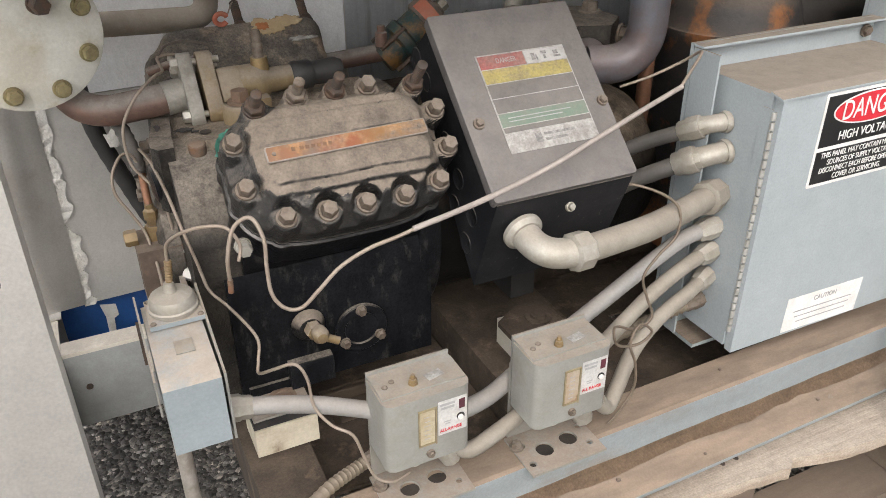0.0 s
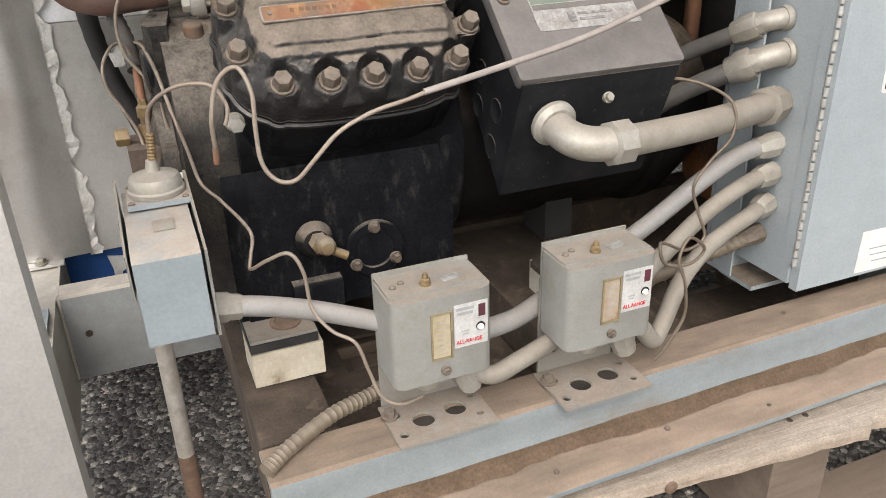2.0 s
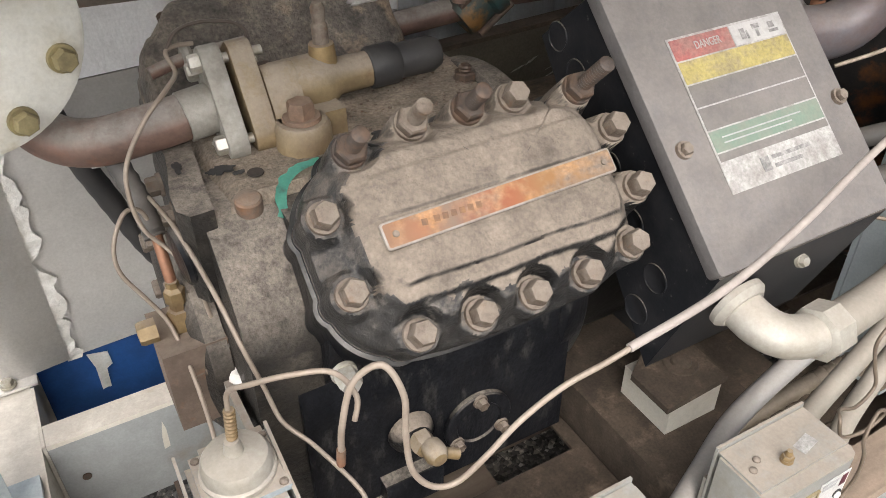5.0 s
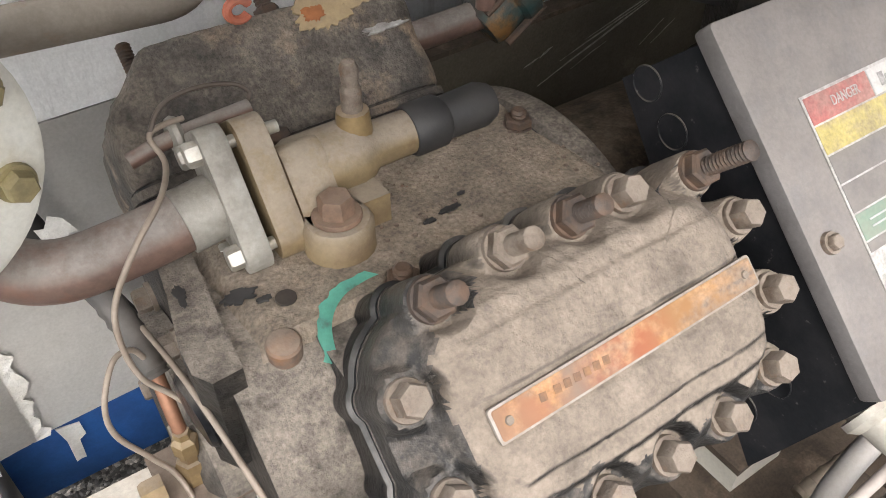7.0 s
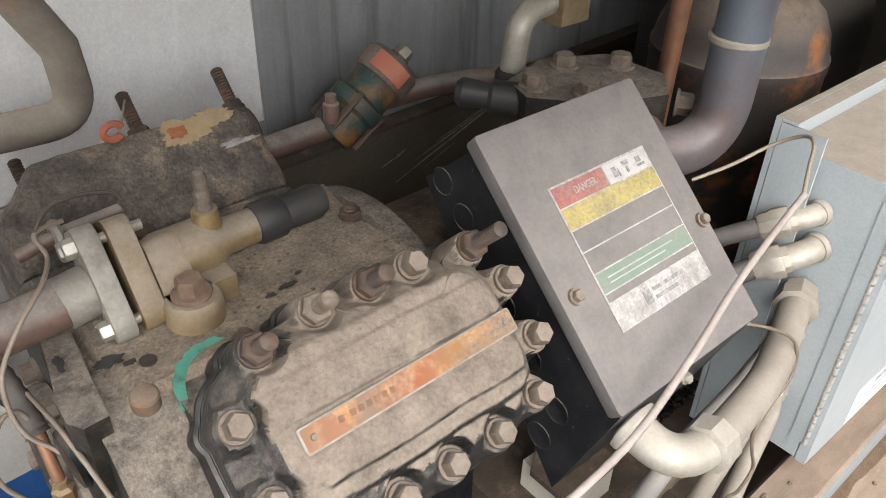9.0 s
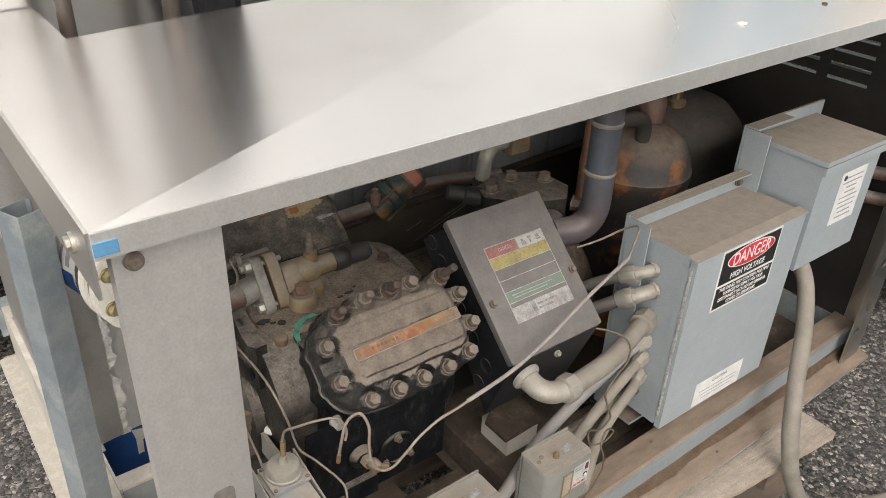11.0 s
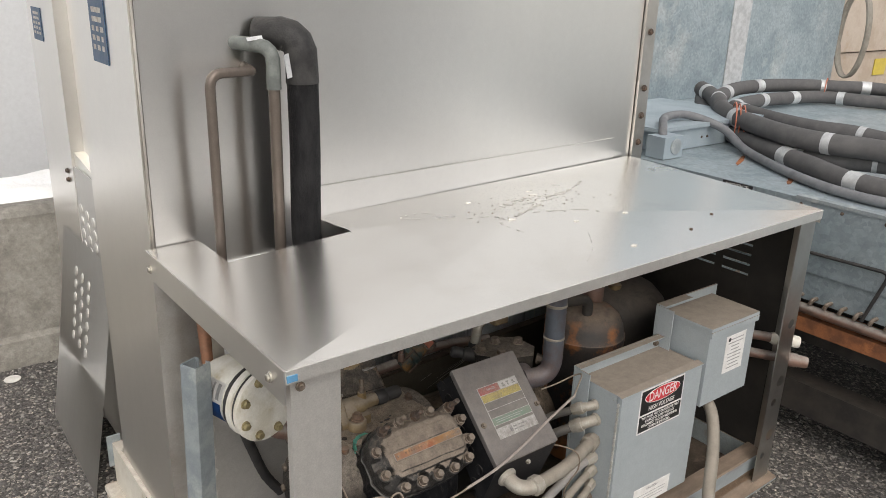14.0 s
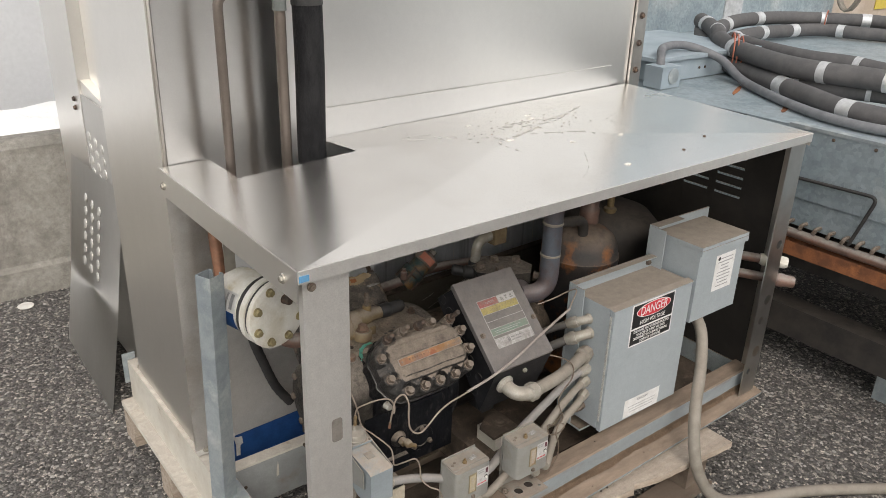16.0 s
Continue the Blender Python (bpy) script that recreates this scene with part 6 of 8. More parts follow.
    part("grit", grit, GRIME, ob, "loose grit")["kind"] = "stuff"
    # sight glass with three bolts on the crankcase front
    c = axes((0.247, 0.7735, 0.407), (1, 0, 0), (0, 0, 1))
    glass = part("sight_glass", turned(bmesh.new(), [(0.034, 0), (0.034, 0.004), (0.0325, 0.0055), (0.023, 0.0055), (0.0215, 0.0035), (0, 0.0035)], c, 40), BLACK_CAST, ob, "round black sight glass cover")
    for a in (90, 212, 328):
        part("bolt", hexbolt(bmesh.new(), c @ Matrix.Translation((0.0275 * math.cos(radians(a)), 0.0275 * math.sin(radians(a)), 0.0045)), 0.0095, 0.006, 0.007), BOLT, glass)
    # oil valve left of the sight glass
    v = part("oil_boss", turned(bmesh.new(), [(0.021, 0), (0.0195, 0.006), (0.014, 0.012), (0, 0.013)], axes((0.180, 0.772, 0.432), (1, 0, 0), (0, 0, 1)), 22), HEAD_CAST, ob)
    bm = bmesh.new()
    hexbolt(bm, axes((0.182, 0.759, 0.434), (1, 0, 0), (0, 0, 1)), 0.019, 0.013)
    turned(bm, [(0.009, 0), (0.010, 0.005), (0.010, 0.013), (0.0065, 0.018), (0, 0.019)], axes((0.185, 0.746, 0.437), (1, 0, 0), (0, 0, 1)), 16)
    part("oil_valve", bm, VALVE_CAST, v, "dusty brass oil valve")
    part("valve_outlet", rodded((0.188, 0.742, 0.431), (0.207, 0.738, 0.421), 0.005, 10), BRASS, v)
    # foot boss low on the front
    part("foot_lug", prismed([(0.760, 0.35), (0.760, 0.38), (0.763, 0.384), (0.79, 0.386), (0.79, 0.35)], 0.15, 0.205, "x"), BLACK_CAST, ob, bevel=0.003, segs=2)
    part("foot", boxed((0.1, 0.77, 0.3475), (0.16, 0.80, 0.36)), BLACK_CAST, ob, bevel=0.004)
    bm = bmesh.new()
    hexbolt(bm, axes((0.108, 0.715, 0.588), (1, 0, 0), (0, 0, 1)), 0.014, 0.012, 0.009)
    part("clamp_bolt", bm, ZINC_BOLT, ob, "bright zinc bolt")
    # motor barrel to the right, with end bell
    c = axes((0.345, 0.93, 0.50), (0, 1, 0), (0, 0, 1))
    part("motor_barrel", turned(bmesh.new(), [(0.128, 0), (0.132, 0.012), (0.133, 0.30), (0.142, 0.305), (0.142, 0.33), (0.11, 0.39), (0.06, 0.41), (0, 0.412)], c @ Matrix.Translation((0, -0.013, 0)), 56), MOTOR_SHELL, ob, "black motor shell caked with brown dirt on top")
    part("motor_flange", turned(bmesh.new(), [(0.13, -0.016), (0.158, -0.014), (0.162, -0.009), (0.162, 0.01), (0.1595, 0.014), (0.13, 0.016)], c, 64), BLACK_CAST, ob, "round black crankcase flange")
    part("motor_foot", boxed((0.505, 0.84, 0.334), (0.545, 0.90, 0.40)), BLACK_RUBBER, ob, bevel=0.004)
    return ob


compressor()


def terminal_box():
    ob = thing("terminal_box", "black steel terminal box with a tilted dusty grey lid", "terminal box")
    v = Vector((0, 0.730, 0.683))
    n = Vector((0, -0.683, 0.730))
    c = Vector((0.4575, 0.732, 0.689))
    m = Matrix((Vector((1, 0, 0)), v, n)).transposed().to_4x4()
    m.translation = c
    w, h = 0.187, 0.234
    # a wedge: the sides run down to a lower edge well under the lid
    side = [(0.650, 0.6035), (0.7005, 0.4747), (0.877, 0.7055), (0.8135, 0.761), (0.812, 0.752), (0.657, 0.607)]
    body = part("body", prismed(side, c.x - w / 2 + 0.004, c.x + w / 2 - 0.004, "x"), BLACK_BOX, ob, smooth=False, bevel=0.002)
    bm = bmesh.new()
    prism(bm, rounded(w, h, 0.004, 3), -0.014, 0.0, "z", m)
    lid = part("lid", bm, LID_GREY, ob, "dusty dark grey lid", smooth=True, bevel=0.0018)
    # knock-outs on the left side and a front flap with a screw
    for y, z, r in ((0.855, 0.712, 0.0125), (0.828, 0.69, 0.0125), (0.775, 0.632, 0.013), (0.742, 0.598, 0.013), (0.708, 0.565, 0.013), (0.722, 0.523, 0.0135), (0.752, 0.56, 0.013), (0.79, 0.605, 0.013)):
        part("knockout", turned(bmesh.new(), [(r, 0), (r, 0.0004), (r * 0.96, 0.0009), (r * 0.9, 0.0003), (0, 0.0002)], axes((c.x - w / 2 + 0.004, y, z), (0, 0, 1), (0, 1, 0)), 24), BLACK_BOX, body)
    for x, y in ((-w / 2 + 0.0145, -0.024), (w / 2 - 0.0085, -0.022)):
        part("lid_screw", hexbolt(bmesh.new(), m @ Matrix.Translation((x, y, 0.0)), 0.0085, 0.004, 0.0068), BOLT, lid)
    part("front_screw", hexbolt(bmesh.new(), axes((0.468, 0.6585, 0.5775), (1, 0, 0), (0, 0.37, 0.93)), 0.008, 0.004, 0.006), ZINC_BOLT, body)
    # warning label on the lid
    lm = m @ Matrix.Translation((0.0045, -0.004, 0.0004))
    lw, lh = 0.117, 0.124
    part("label", slab(lw, lh, 0.0005, lm), LABEL_DUSTY, lid, "worn warning label with red, yellow and green bands", smooth=False)

    def field(x0, x1, y0, y1, mat, z=0.0006, t=0.0003):
        link("label_field", slab((x1 - x0) * lw, (y1 - y0) * lh, t, lm @ Matrix.Translation((((x0 + x1) / 2 - 0.5) * lw, (0.5 - (y0 + y1) / 2) * lh, z))), mat, lid, False)

    e = 0.015
    field(e, 0.52, e, 0.15, LABEL_FADED_RED)
    field(0.53, 1 - e, e, 0.15, LABEL_DUSTY2)
    for x0, x1, y0, y1 in ((0.60, 0.64, 0.05, 0.12), (0.65, 0.665, 0.07, 0.125), (0.715, 0.78, 0.04, 0.07), (0.735, 0.76, 0.075, 0.125), (0.86, 0.91, 0.05, 0.09), (0.85, 0.93, 0.1, 0.12)):
        field(x0, x1, y0, y1, LABEL_INK, 0.001)
    field(e, 1 - e, 0.16, 0.30, LABEL_YELLOW)
    field(e, 1 - e, 0.31, 0.45, LID_GREY)
    field(e, 1 - e, 0.46, 0.60, LID_GREY)
    field(e, 1 - e, 0.61, 0.74, LABEL_GREEN)
    field(0.1, 0.8, 0.655, 0.664, LABEL_GREY, 0.001)
    field(0.1, 0.7, 0.69, 0.699, LABEL_GREY, 0.001)
    field(e, 1 - e, 0.75, 0.80, LID_GREY)
    field(0.31, 0.38, 0.85, 0.94, LABEL_INK, 0.001)
    field(0.41, 0.76, 0.855, 0.88, LABEL_INK, 0.001)
    field(0.41, 0.66, 0.91, 0.935, LABEL_INK, 0.001)
    link("letters", text_mesh("DANGER", 0.009, lm @ Matrix.Translation((-0.022, 0.052, 0.001)), 0.026), LABEL_DUSTY, lid, False)
    return ob


terminal_box()


def service_valve():
    """Discharge service valve on the deck: two bolted flanges, bronze body, cap and stem."""
    ob = thing("service_valve", "dusty bronze service valve with bolted grey flange and black cap", "valve")
    d = Vector((1.0, -0.03, 0.03)).normalized()
    o = Vector((0.119, 0.93, 0.685))
    m = frame_along(o, o + d)
    # flange plates, rounded rectangles on the pipe axis
    up = m.inverted().to_3x3() @ Vector((0, 0.55, 0.83))
    tilt = math.degrees(math.atan2(up.y, up.x))
    mf = m @ pose(0, 0, 0, 0, 0, tilt)
    part("flange", prismed(rounded(0.088, 0.05, 0.014, 4), -0.017, -0.001, "z", mf), FLANGE, ob, "grey zinc flange", bevel=0.002)
    part("flange", prismed(rounded(0.086, 0.05, 0.014, 4), 0.004, 0.022, "z", mf), VALVE_CAST, ob, bevel=0.002)
    for s, q in ((1, 1), (1, -1), (-1, 1), (-1, -1)):
        bm = bmesh.new()
        hexbolt(bm, mf @ Matrix.Translation((0.031 * s, 0.014 * q, -0.017)) @ pose(0, 0, 0, 180), 0.013, 0.008, 0.0)
        rod(bm, mf @ Vector((0.031 * s, 0.014 * q, -0.02)), mf @ Vector((0.031 * s, 0.014 * q, 0.03)), 0.004, 10)
        part("flange_bolt", bm, ZINC_BOLT, ob)
    body = bmesh.new()
    turned(body, [(0.02, 0.02), (0.02, 0.028), (0.0225, 0.034), (0.0225, 0.07), (0.019, 0.08), (0.015, 0.085), (0.0145, 0.115)], m, 24)
    part("valve_body", body, VALVE_CAST, ob)
    block = bmesh.new()
    prism(block, rounded(0.052, 0.046, 0.012, 4, -0.006, 0.0), 0.0225, 0.05, "z", mf)
    part("neck_block", block, VALVE_CAST, ob, bevel=0.004)
    cap = bmesh.new()
    turned(cap, [(0.016, 0.112), (0.0175, 0.114), (0.0175, 0.135), (0.0145, 0.139), (0.0155, 0.168), (0.012, 0.176), (0, 0.177)], m, 20)
    part("cap", cap, BLACK_RUBBER, ob, "black plastic cap")
    # stem boss and stub on top
    s0 = m @ Vector((0, 0, 0.075))
    bm = bmesh.new()
    turned(bm, [(0.011, -0.008), (0.0115, 0.016), (0.010, 0.03), (0.0, 0.031)], Matrix.Translation(s0), 14)
    part("stem_boss", bm, BRASS, ob)
    turnb = turned(bmesh.new(), [(0.0065, 0.03), (0.0065, 0.045), (0.005, 0.047), (0.006, 0.058), (0.004, 0.062), (0, 0.063)], Matrix.Translation(s0), 12)
    part("stem", turnb, BOLT, ob)
    # bolted pads that hold it to the deck
    for y, x in ((0.888, 0.158), (0.965, 0.158)):
        pad = turned(bmesh.new(), [(0.022, 0), (0.0215, 0.026), (0.019, 0.03), (0, 0.03)], pose(x, y, 0.648), 20)
        p = part("mounting_pad", pad, VALVE_CAST, ob)
        part("bolt", hexbolt(bmesh.new(), pose(x, y, 0.6785), 0.019, 0.012, 0.015, 20), DARK_STUD if y > 0.9 else RUSTY_BOLT, p)
    part("saddle", boxed((0.142, 0.89, 0.65), (0.195, 0.962, 0.678)), VALVE_CAST, ob, bevel=0.008)
    return ob


service_valve()


def discharge_pipe():
    single("discharge_pipe", tubed([(0.104, 0.93, 0.6845), (0.05, 0.93, 0.679), (0.012, 0.934, 0.677), (-0.014, 0.948, 0.686), (-0.03, 0.968, 0.712), (-0.042, 0.985, 0.75)], 0.0178, 20, 8), PIPE,
           "grimy copper pipe curving from the service valve", "pipe")
    bm = rodded((0.08, 0.929, 0.682), (0.103, 0.93, 0.6845), 0.0195, 20)
    ob = single("pipe_collar", bm, FLANGE, "grey brazed collar on the discharge pipe", "collar")
    return ob


discharge_pipe()


# ---------------------------------------------------------------- electrical panels
def rivet(bm, m, r=0.004):
    return turned(bm, [(r, 0), (r * 0.9, r * 0.4), (r * 0.5, r * 0.7), (0, r * 0.75)], m, 12)


def control_panel():
    ob = thing("control_panel", "grey-blue steel control panel with a hinged door and danger label", "electrical panel")
    x0, x1, y0, y1, z0, z1 = 0.716, 1.028, 0.622, 0.738, 0.326, 0.683
    part("body", boxed((x0, y0, z0), (x1, y1, z1)), ENCLOSURE, ob, "grey-blue box with a dust-brown top", bevel=0.003)
    part("door", boxed((x0 + 0.003, 0.6085, z0 - 0.006), (x1 + 0.006, 0.6205, z1 - 0.001)), ENCLOSURE, ob, "plain painted door", bevel=0.003)
    part("rain_lip", prismed([(0.606, 0.682), (0.626, 0.686), (0.626, 0.6835), (0.606, 0.6795)], x0 - 0.002, x1 + 0.008, "x"), ENCLOSURE, ob, smooth=False)
    back = part("back_plate", boxed((x0 - 0.022, y1 + 0.001, z0 - 0.02), (x1 + 0.022, y1 + 0.007, z1 + 0.034)), ENCLOSURE, ob, smooth=False, bevel=0.001)
    part("top_flange", boxed((x0 - 0.022, y1 - 0.016, z1 + 0.031), (x1 + 0.022, y1, z1 + 0.034)), ENCLOSURE, back, smooth=False)
    part("side_flange", boxed((x0 - 0.022, y1 - 0.045, z0 - 0.02), (x0 - 0.019, y1, z1 + 0.03)), ENCLOSURE, back, smooth=False)
    part("flange_bolt", hexbolt(bmesh.new(), axes((1.0, y1 - 0.001, z1 + 0.016), (1, 0, 0), (0, 0, 1)), 0.012, 0.005, 0.009), BOLT, back)
    # piano hinge down the left edge
    leaf = part("piano_hinge", boxed((x0 - 0.0012, 0.617, 0.352), (x0 - 0.0002, 0.634, 0.666)), ENCLOSURE, ob, "painted hinge leaf with dull steel knuckles", smooth=False)
    k = 26
    for i in range(k):
        za, zb = 0.352 + 0.314 * i / k, 0.352 + 0.314 * (i + 0.78) / k
        part("knuckle", rodded((x0 + 0.0005, 0.6165, za), (x0 + 0.0005, 0.6165, zb), 0.0031, 10), HINGE, leaf)
    # danger label
    lm = axes((0.875, 0.6083, 0.615), (1, 0, 0), (0, 0, 1))
    lw, lh = 0.172, 0.124
    label = part("danger_label", prismed(rounded(lw, lh, 0.003, 3), 0, 0.0006, "z", lm), LABEL_WHITE, ob, "black, white and red danger high voltage label", smooth=False)

    def put(bm, mat):
        return link("label_print", bm, mat, label, False)

    put(slab(lw - 0.008, 0.066, 0.0003, lm @ Matrix.Translation((0, 0.025, 0.0008))), LABEL_BLACK)
    put(slab(lw - 0.008, 0.044, 0.0003, lm @ Matrix.Translation((0, -0.0355, 0.0008))), LABEL_BLACK)
    oval = [(0.069 * math.cos(2 * math.pi * i / 40), 0.021 * math.sin(2 * math.pi * i / 40)) for i in range(40)]
    put(prismed(oval, 0.0012, 0.0015, "z", lm @ Matrix.Translation((0, 0.036, 0))), LABEL_WHITE)
    put(prismed([(a * 0.965, b * 0.9) for a, b in oval], 0.0016, 0.0019, "z", lm @ Matrix.Translation((0, 0.036, 0))), LABEL_RED)
    put(text_mesh("DANGER", 0.036, lm @ Matrix.Translation((0, 0.0355, 0.0023)), 0.108), LABEL_WHITE)
    put(text_mesh("HIGH VOLTAGE", 0.017, lm @ Matrix.Translation((0, 0.003, 0.0014)), 0.1), LABEL_WHITE)
    for i, line in enumerate(("THIS PANEL MAY CONTAIN MULTIPLE", "SOURCES OF SUPPLY VOLTAGE.", "DISCONNECT EACH BEFORE OPENING", "COVER OR SERVICING.")):
        put(text_mesh(line, 0.0105, lm @ Matrix.Translation((0, -0.0198 - 0.0105 * i, 0.0014)), (0.146, 0.118, 0.14, 0.088)[i]), LABEL_WHITE)
    # caution sticker low on the door
    cm = axes((0.884, 0.6083, 0.351), (1, 0, -0.02), (0, 0, 1))
    sticker = part("caution_sticker", slab(0.147, 0.056, 0.0005, cm), LABEL_WHITE, ob, "white caution sticker with lines of small print", smooth=False)
    link("label_print", text_mesh("CAUTION", 0.011, cm @ Matrix.Translation((0.0, 0.017, 0.0008)), 0.044), LABEL_GREY, sticker, False)
    for i, w in enumerate((0.115, 0.108, 0.098)):
        link("label_print", slab(w, 0.0014, 0.0003, cm @ Matrix.Translation((0, 0.003 - 0.009 * i, 0.0008))), LABEL_GREY, sticker, False)
    # mounting foot under the box
    part("foot_bracket", prismed([(0.66, 0.30), (0.66, 0.306), (0.715, 0.306), (0.715, 0.326), (0.72, 0.326), (0.72, 0.30)], 0.70, 0.76, "x"), BASE_PAINT, ob, smooth=False)
    part("foot_bracket", boxed((0.98, 0.68, 0.2), (1.02, 0.73, 0.324)), BASE_PAINT, ob, smooth=False)
    return ob


control_panel()


def small_panel():
    ob = thing("small_panel", "small grey-blue electrical enclosure with a white data label", "electrical panel")
    x0, x1, y0, y1, z0, z1 = 1.048, 1.256, 0.607, 0.755, 0.549, 0.768
    part("body", boxed((x0, y0, z0), (x1, y1, z1)), ENCLOSURE, ob, bevel=0.0025)
    part("lid", boxed((x0 - 0.004, y0 - 0.006, z1 + 0.0005), (x1 + 0.004, y1 - 0.002, z1 + 0.010)), ENCLOSURE, ob, "dusty overhanging lid", bevel=0.002)
    part("lid_lip", boxed((x0 - 0.004, y0 - 0.007, z1 - 0.016), (x1 + 0.004, y0 - 0.001, z1 - 0.0005)), ENCLOSURE, ob, bevel=0.001)
    plate = part("back_plate", boxed((x0 - 0.03, y1 + 0.001, z0 + 0.02), (x1 + 0.03, y1 + 0.006, z1 + 0.032)), ENCLOSURE, ob, smooth=False)
    part("top_flange", boxed((x0 - 0.03, y1 - 0.024, z1 + 0.03), (x1 - 0.12, y1 + 0.0, z1 + 0.033)), ENCLOSURE, plate, smooth=False)
    part("side_flange", boxed((x0 - 0.03, y1 - 0.05, z1 - 0.09), (x0 - 0.027, y1, z1 + 0.029)), ENCLOSURE, plate, smooth=False)
    part("side_lug", boxed((x1 + 0.001, 0.63, 0.60), (x1 + 0.012, 0.66, 0.70)), ENCLOSURE, ob, bevel=0.001)
    lm = axes((1.172, 0.6065, 0.678), (1, 0, 0), (0, 0, 1))
    label = part("data_label", slab(0.09, 0.11, 0.0005, lm), LABEL_WHITE, ob, "white data label with small print", smooth=False)
    rnd = random.Random(2)
    for k in range(9):
        link("label_print", slab(0.07 * rnd.uniform(0.5, 1), 0.003, 0.0003, lm @ Matrix.Translation((0, 0.042 - 0.0105 * k, 0.0007))), LABEL_GREY, label, False)
    link("label_print", turned(bmesh.new(), [(0.006, 0), (0.0055, 0.0004), (0, 0.0005)], lm @ Matrix.Translation((-0.03, 0.043, 0.0006)), 16), LABEL_BLACK, label, False)
    part("hanger", boxed((1.06, 0.762, 0.285), (1.10, 0.768, 0.79)), STEEL_SHADED, ob, smooth=False)
    part("hanger", boxed((1.20, 0.762, 0.285), (1.24, 0.768, 0.79)), STEEL_SHADED, ob, smooth=False)
    return ob


small_panel()
single("power_cable", tubed([(1.13, 0.665, 0.552), (1.126, 0.615, 0.5), (1.077, 0.565, 0.43), (1.0, 0.512, 0.345), (0.963, 0.472, 0.25), (0.975, 0.446, 0.16), (1.04, 0.42, 0.07), (1.16, 0.39, 0.022), (1.4, 0.28, 0.018), (1.8, 0.0, 0.018)], 0.0165, 14, 8),
       CONDUIT, "dusty beige power cable hanging from the small enclosure to the ground", "cable")


def spout(name, label, a, b, r, mat, tip):
    ob = thing(name, label, "pipe stub", "pipe stubs through the post")
    part("pipe", rodded(a, b, r, 18), PIPE, ob)
    a, b = Vector(a), Vector(b)
    d = (b - a).normalized()
    turned(bm := bmesh.new(), [(r * 1.1, -0.04), (r * 1.45, -0.03), (r * 1.5, 0.006), (r * 1.3, 0.012), (r * 1.28, 0.034), (r * 1.1, 0.04), (r * 0.8, 0.041)], frame_along(b, b + d), 14)
    part("end_cap", bm, mat, ob, tip)
    return ob


spout("pipe_stub", "pipe stub wrapped white at its end, through the post", (1.26, 0.80, 0.665), (1.425, 0.60, 0.648), 0.014, WHITE, "white taped end")
spout("pipe_stub", "dull grey pipe stub through the post", (1.26, 0.78, 0.615), (1.425, 0.567, 0.597), 0.014, PIPE, "grey capped end")


# ---------------------------------------------------------------- conduits
def connector(a, d, r, mat=ZINC_CAST):
    """A threaded conduit nut and collar, starting at a along d."""
    a, d = Vector(a), Vector(d).normalized()
    m = frame_along(a, a + d)
    bm = bmesh.new()
    turned(bm, [(r * 1.12, 0), (r * 1.12, 0.006), (r * 1.4, 0.0065), (r * 1.42, 0.022), (r * 1.25, 0.025), (r * 1.22, 0.033), (r * 1.05, 0.036)], m, 8)
    return bm


def big_conduit():
    ob = thing("conduit", "thick dusty conduit with a cast elbow between terminal box and panel", "conduit", "conduits")
    pts = bend((0.408, 0.666, 0.559), (0.411, 0.620, 0.546), (0.462, 0.613, 0.5455), 0.03, 9)
    part("elbow", tubed(pts, 0.0172, 24, 0), ZINC_CAST, ob, "pale cast zinc elbow")
    part("elbow_flange", turned(bmesh.new(), [(0.024, 0), (0.024, 0.005), (0.019, 0.010)], frame_along((0.408, 0.6625, 0.5595), (0.409, 0.62, 0.5475)), 28), ZINC_CAST, ob)
    m = frame_along((0.442, 0.6135, 0.5455), (0.60, 0.625, 0.543))
    part("elbow_nut", turned(bmesh.new(), [(0.0195, 0), (0.0225, 0.002), (0.0225, 0.022), (0.0195, 0.025)], m, 8), ZINC_CAST, ob)
    part("hose", tubed([(0.463, 0.6135, 0.5455), (0.55, 0.624, 0.544), (0.62, 0.644, 0.541), (0.70, 0.672, 0.537)], 0.0158, 24, 8), CONDUIT, ob)
    part("end_nut", turned(bmesh.new(), [(0.019, 0), (0.0225, 0.002), (0.0225, 0.02), (0.020, 0.022), (0.020, 0.034)], frame_along((0.678, 0.6635, 0.538), (0.716, 0.678, 0.536)), 8), CONDUIT, ob)
    return ob


big_conduit()


def run(label, pts, r, mat, nut=None, wave=0.0):
    ob = thing("conduit", label, "conduit", "conduits")
    part("hose", tubed(pts, r, 16, 8 if not wave else 26, wave, 4), mat, ob)
    a, b = Vector(pts[0]), Vector(pts[1])
    part("nut", connector(a + (a - b).normalized() * 0.012, b - a, r * 1.05), nut or ZINC_CAST, ob)
    return ob


run("grey conduit sloping from the panel to the far pressure control", [(0.705, 0.67, 0.489), (0.66, 0.668, 0.485), (0.61, 0.668, 0.462), (0.546, 0.677, 0.415), (0.47, 0.672, 0.38), (0.40, 0.645, 0.372), (0.35, 0.625, 0.368), (0.305, 0.612, 0.372)], 0.0106, CONDUIT_GREY)
run("dusty conduit sloping from the panel to a pressure control", [(0.705, 0.666, 0.454), (0.66, 0.655, 0.452), (0.60, 0.645, 0.432), (0.54, 0.64, 0.392), (0.48, 0.632, 0.35), (0.40, 0.61, 0.345), (0.34, 0.592, 0.340), (0.305, 0.588, 0.334), (0.286, 0.60, 0.345)], 0.0098, CONDUIT)
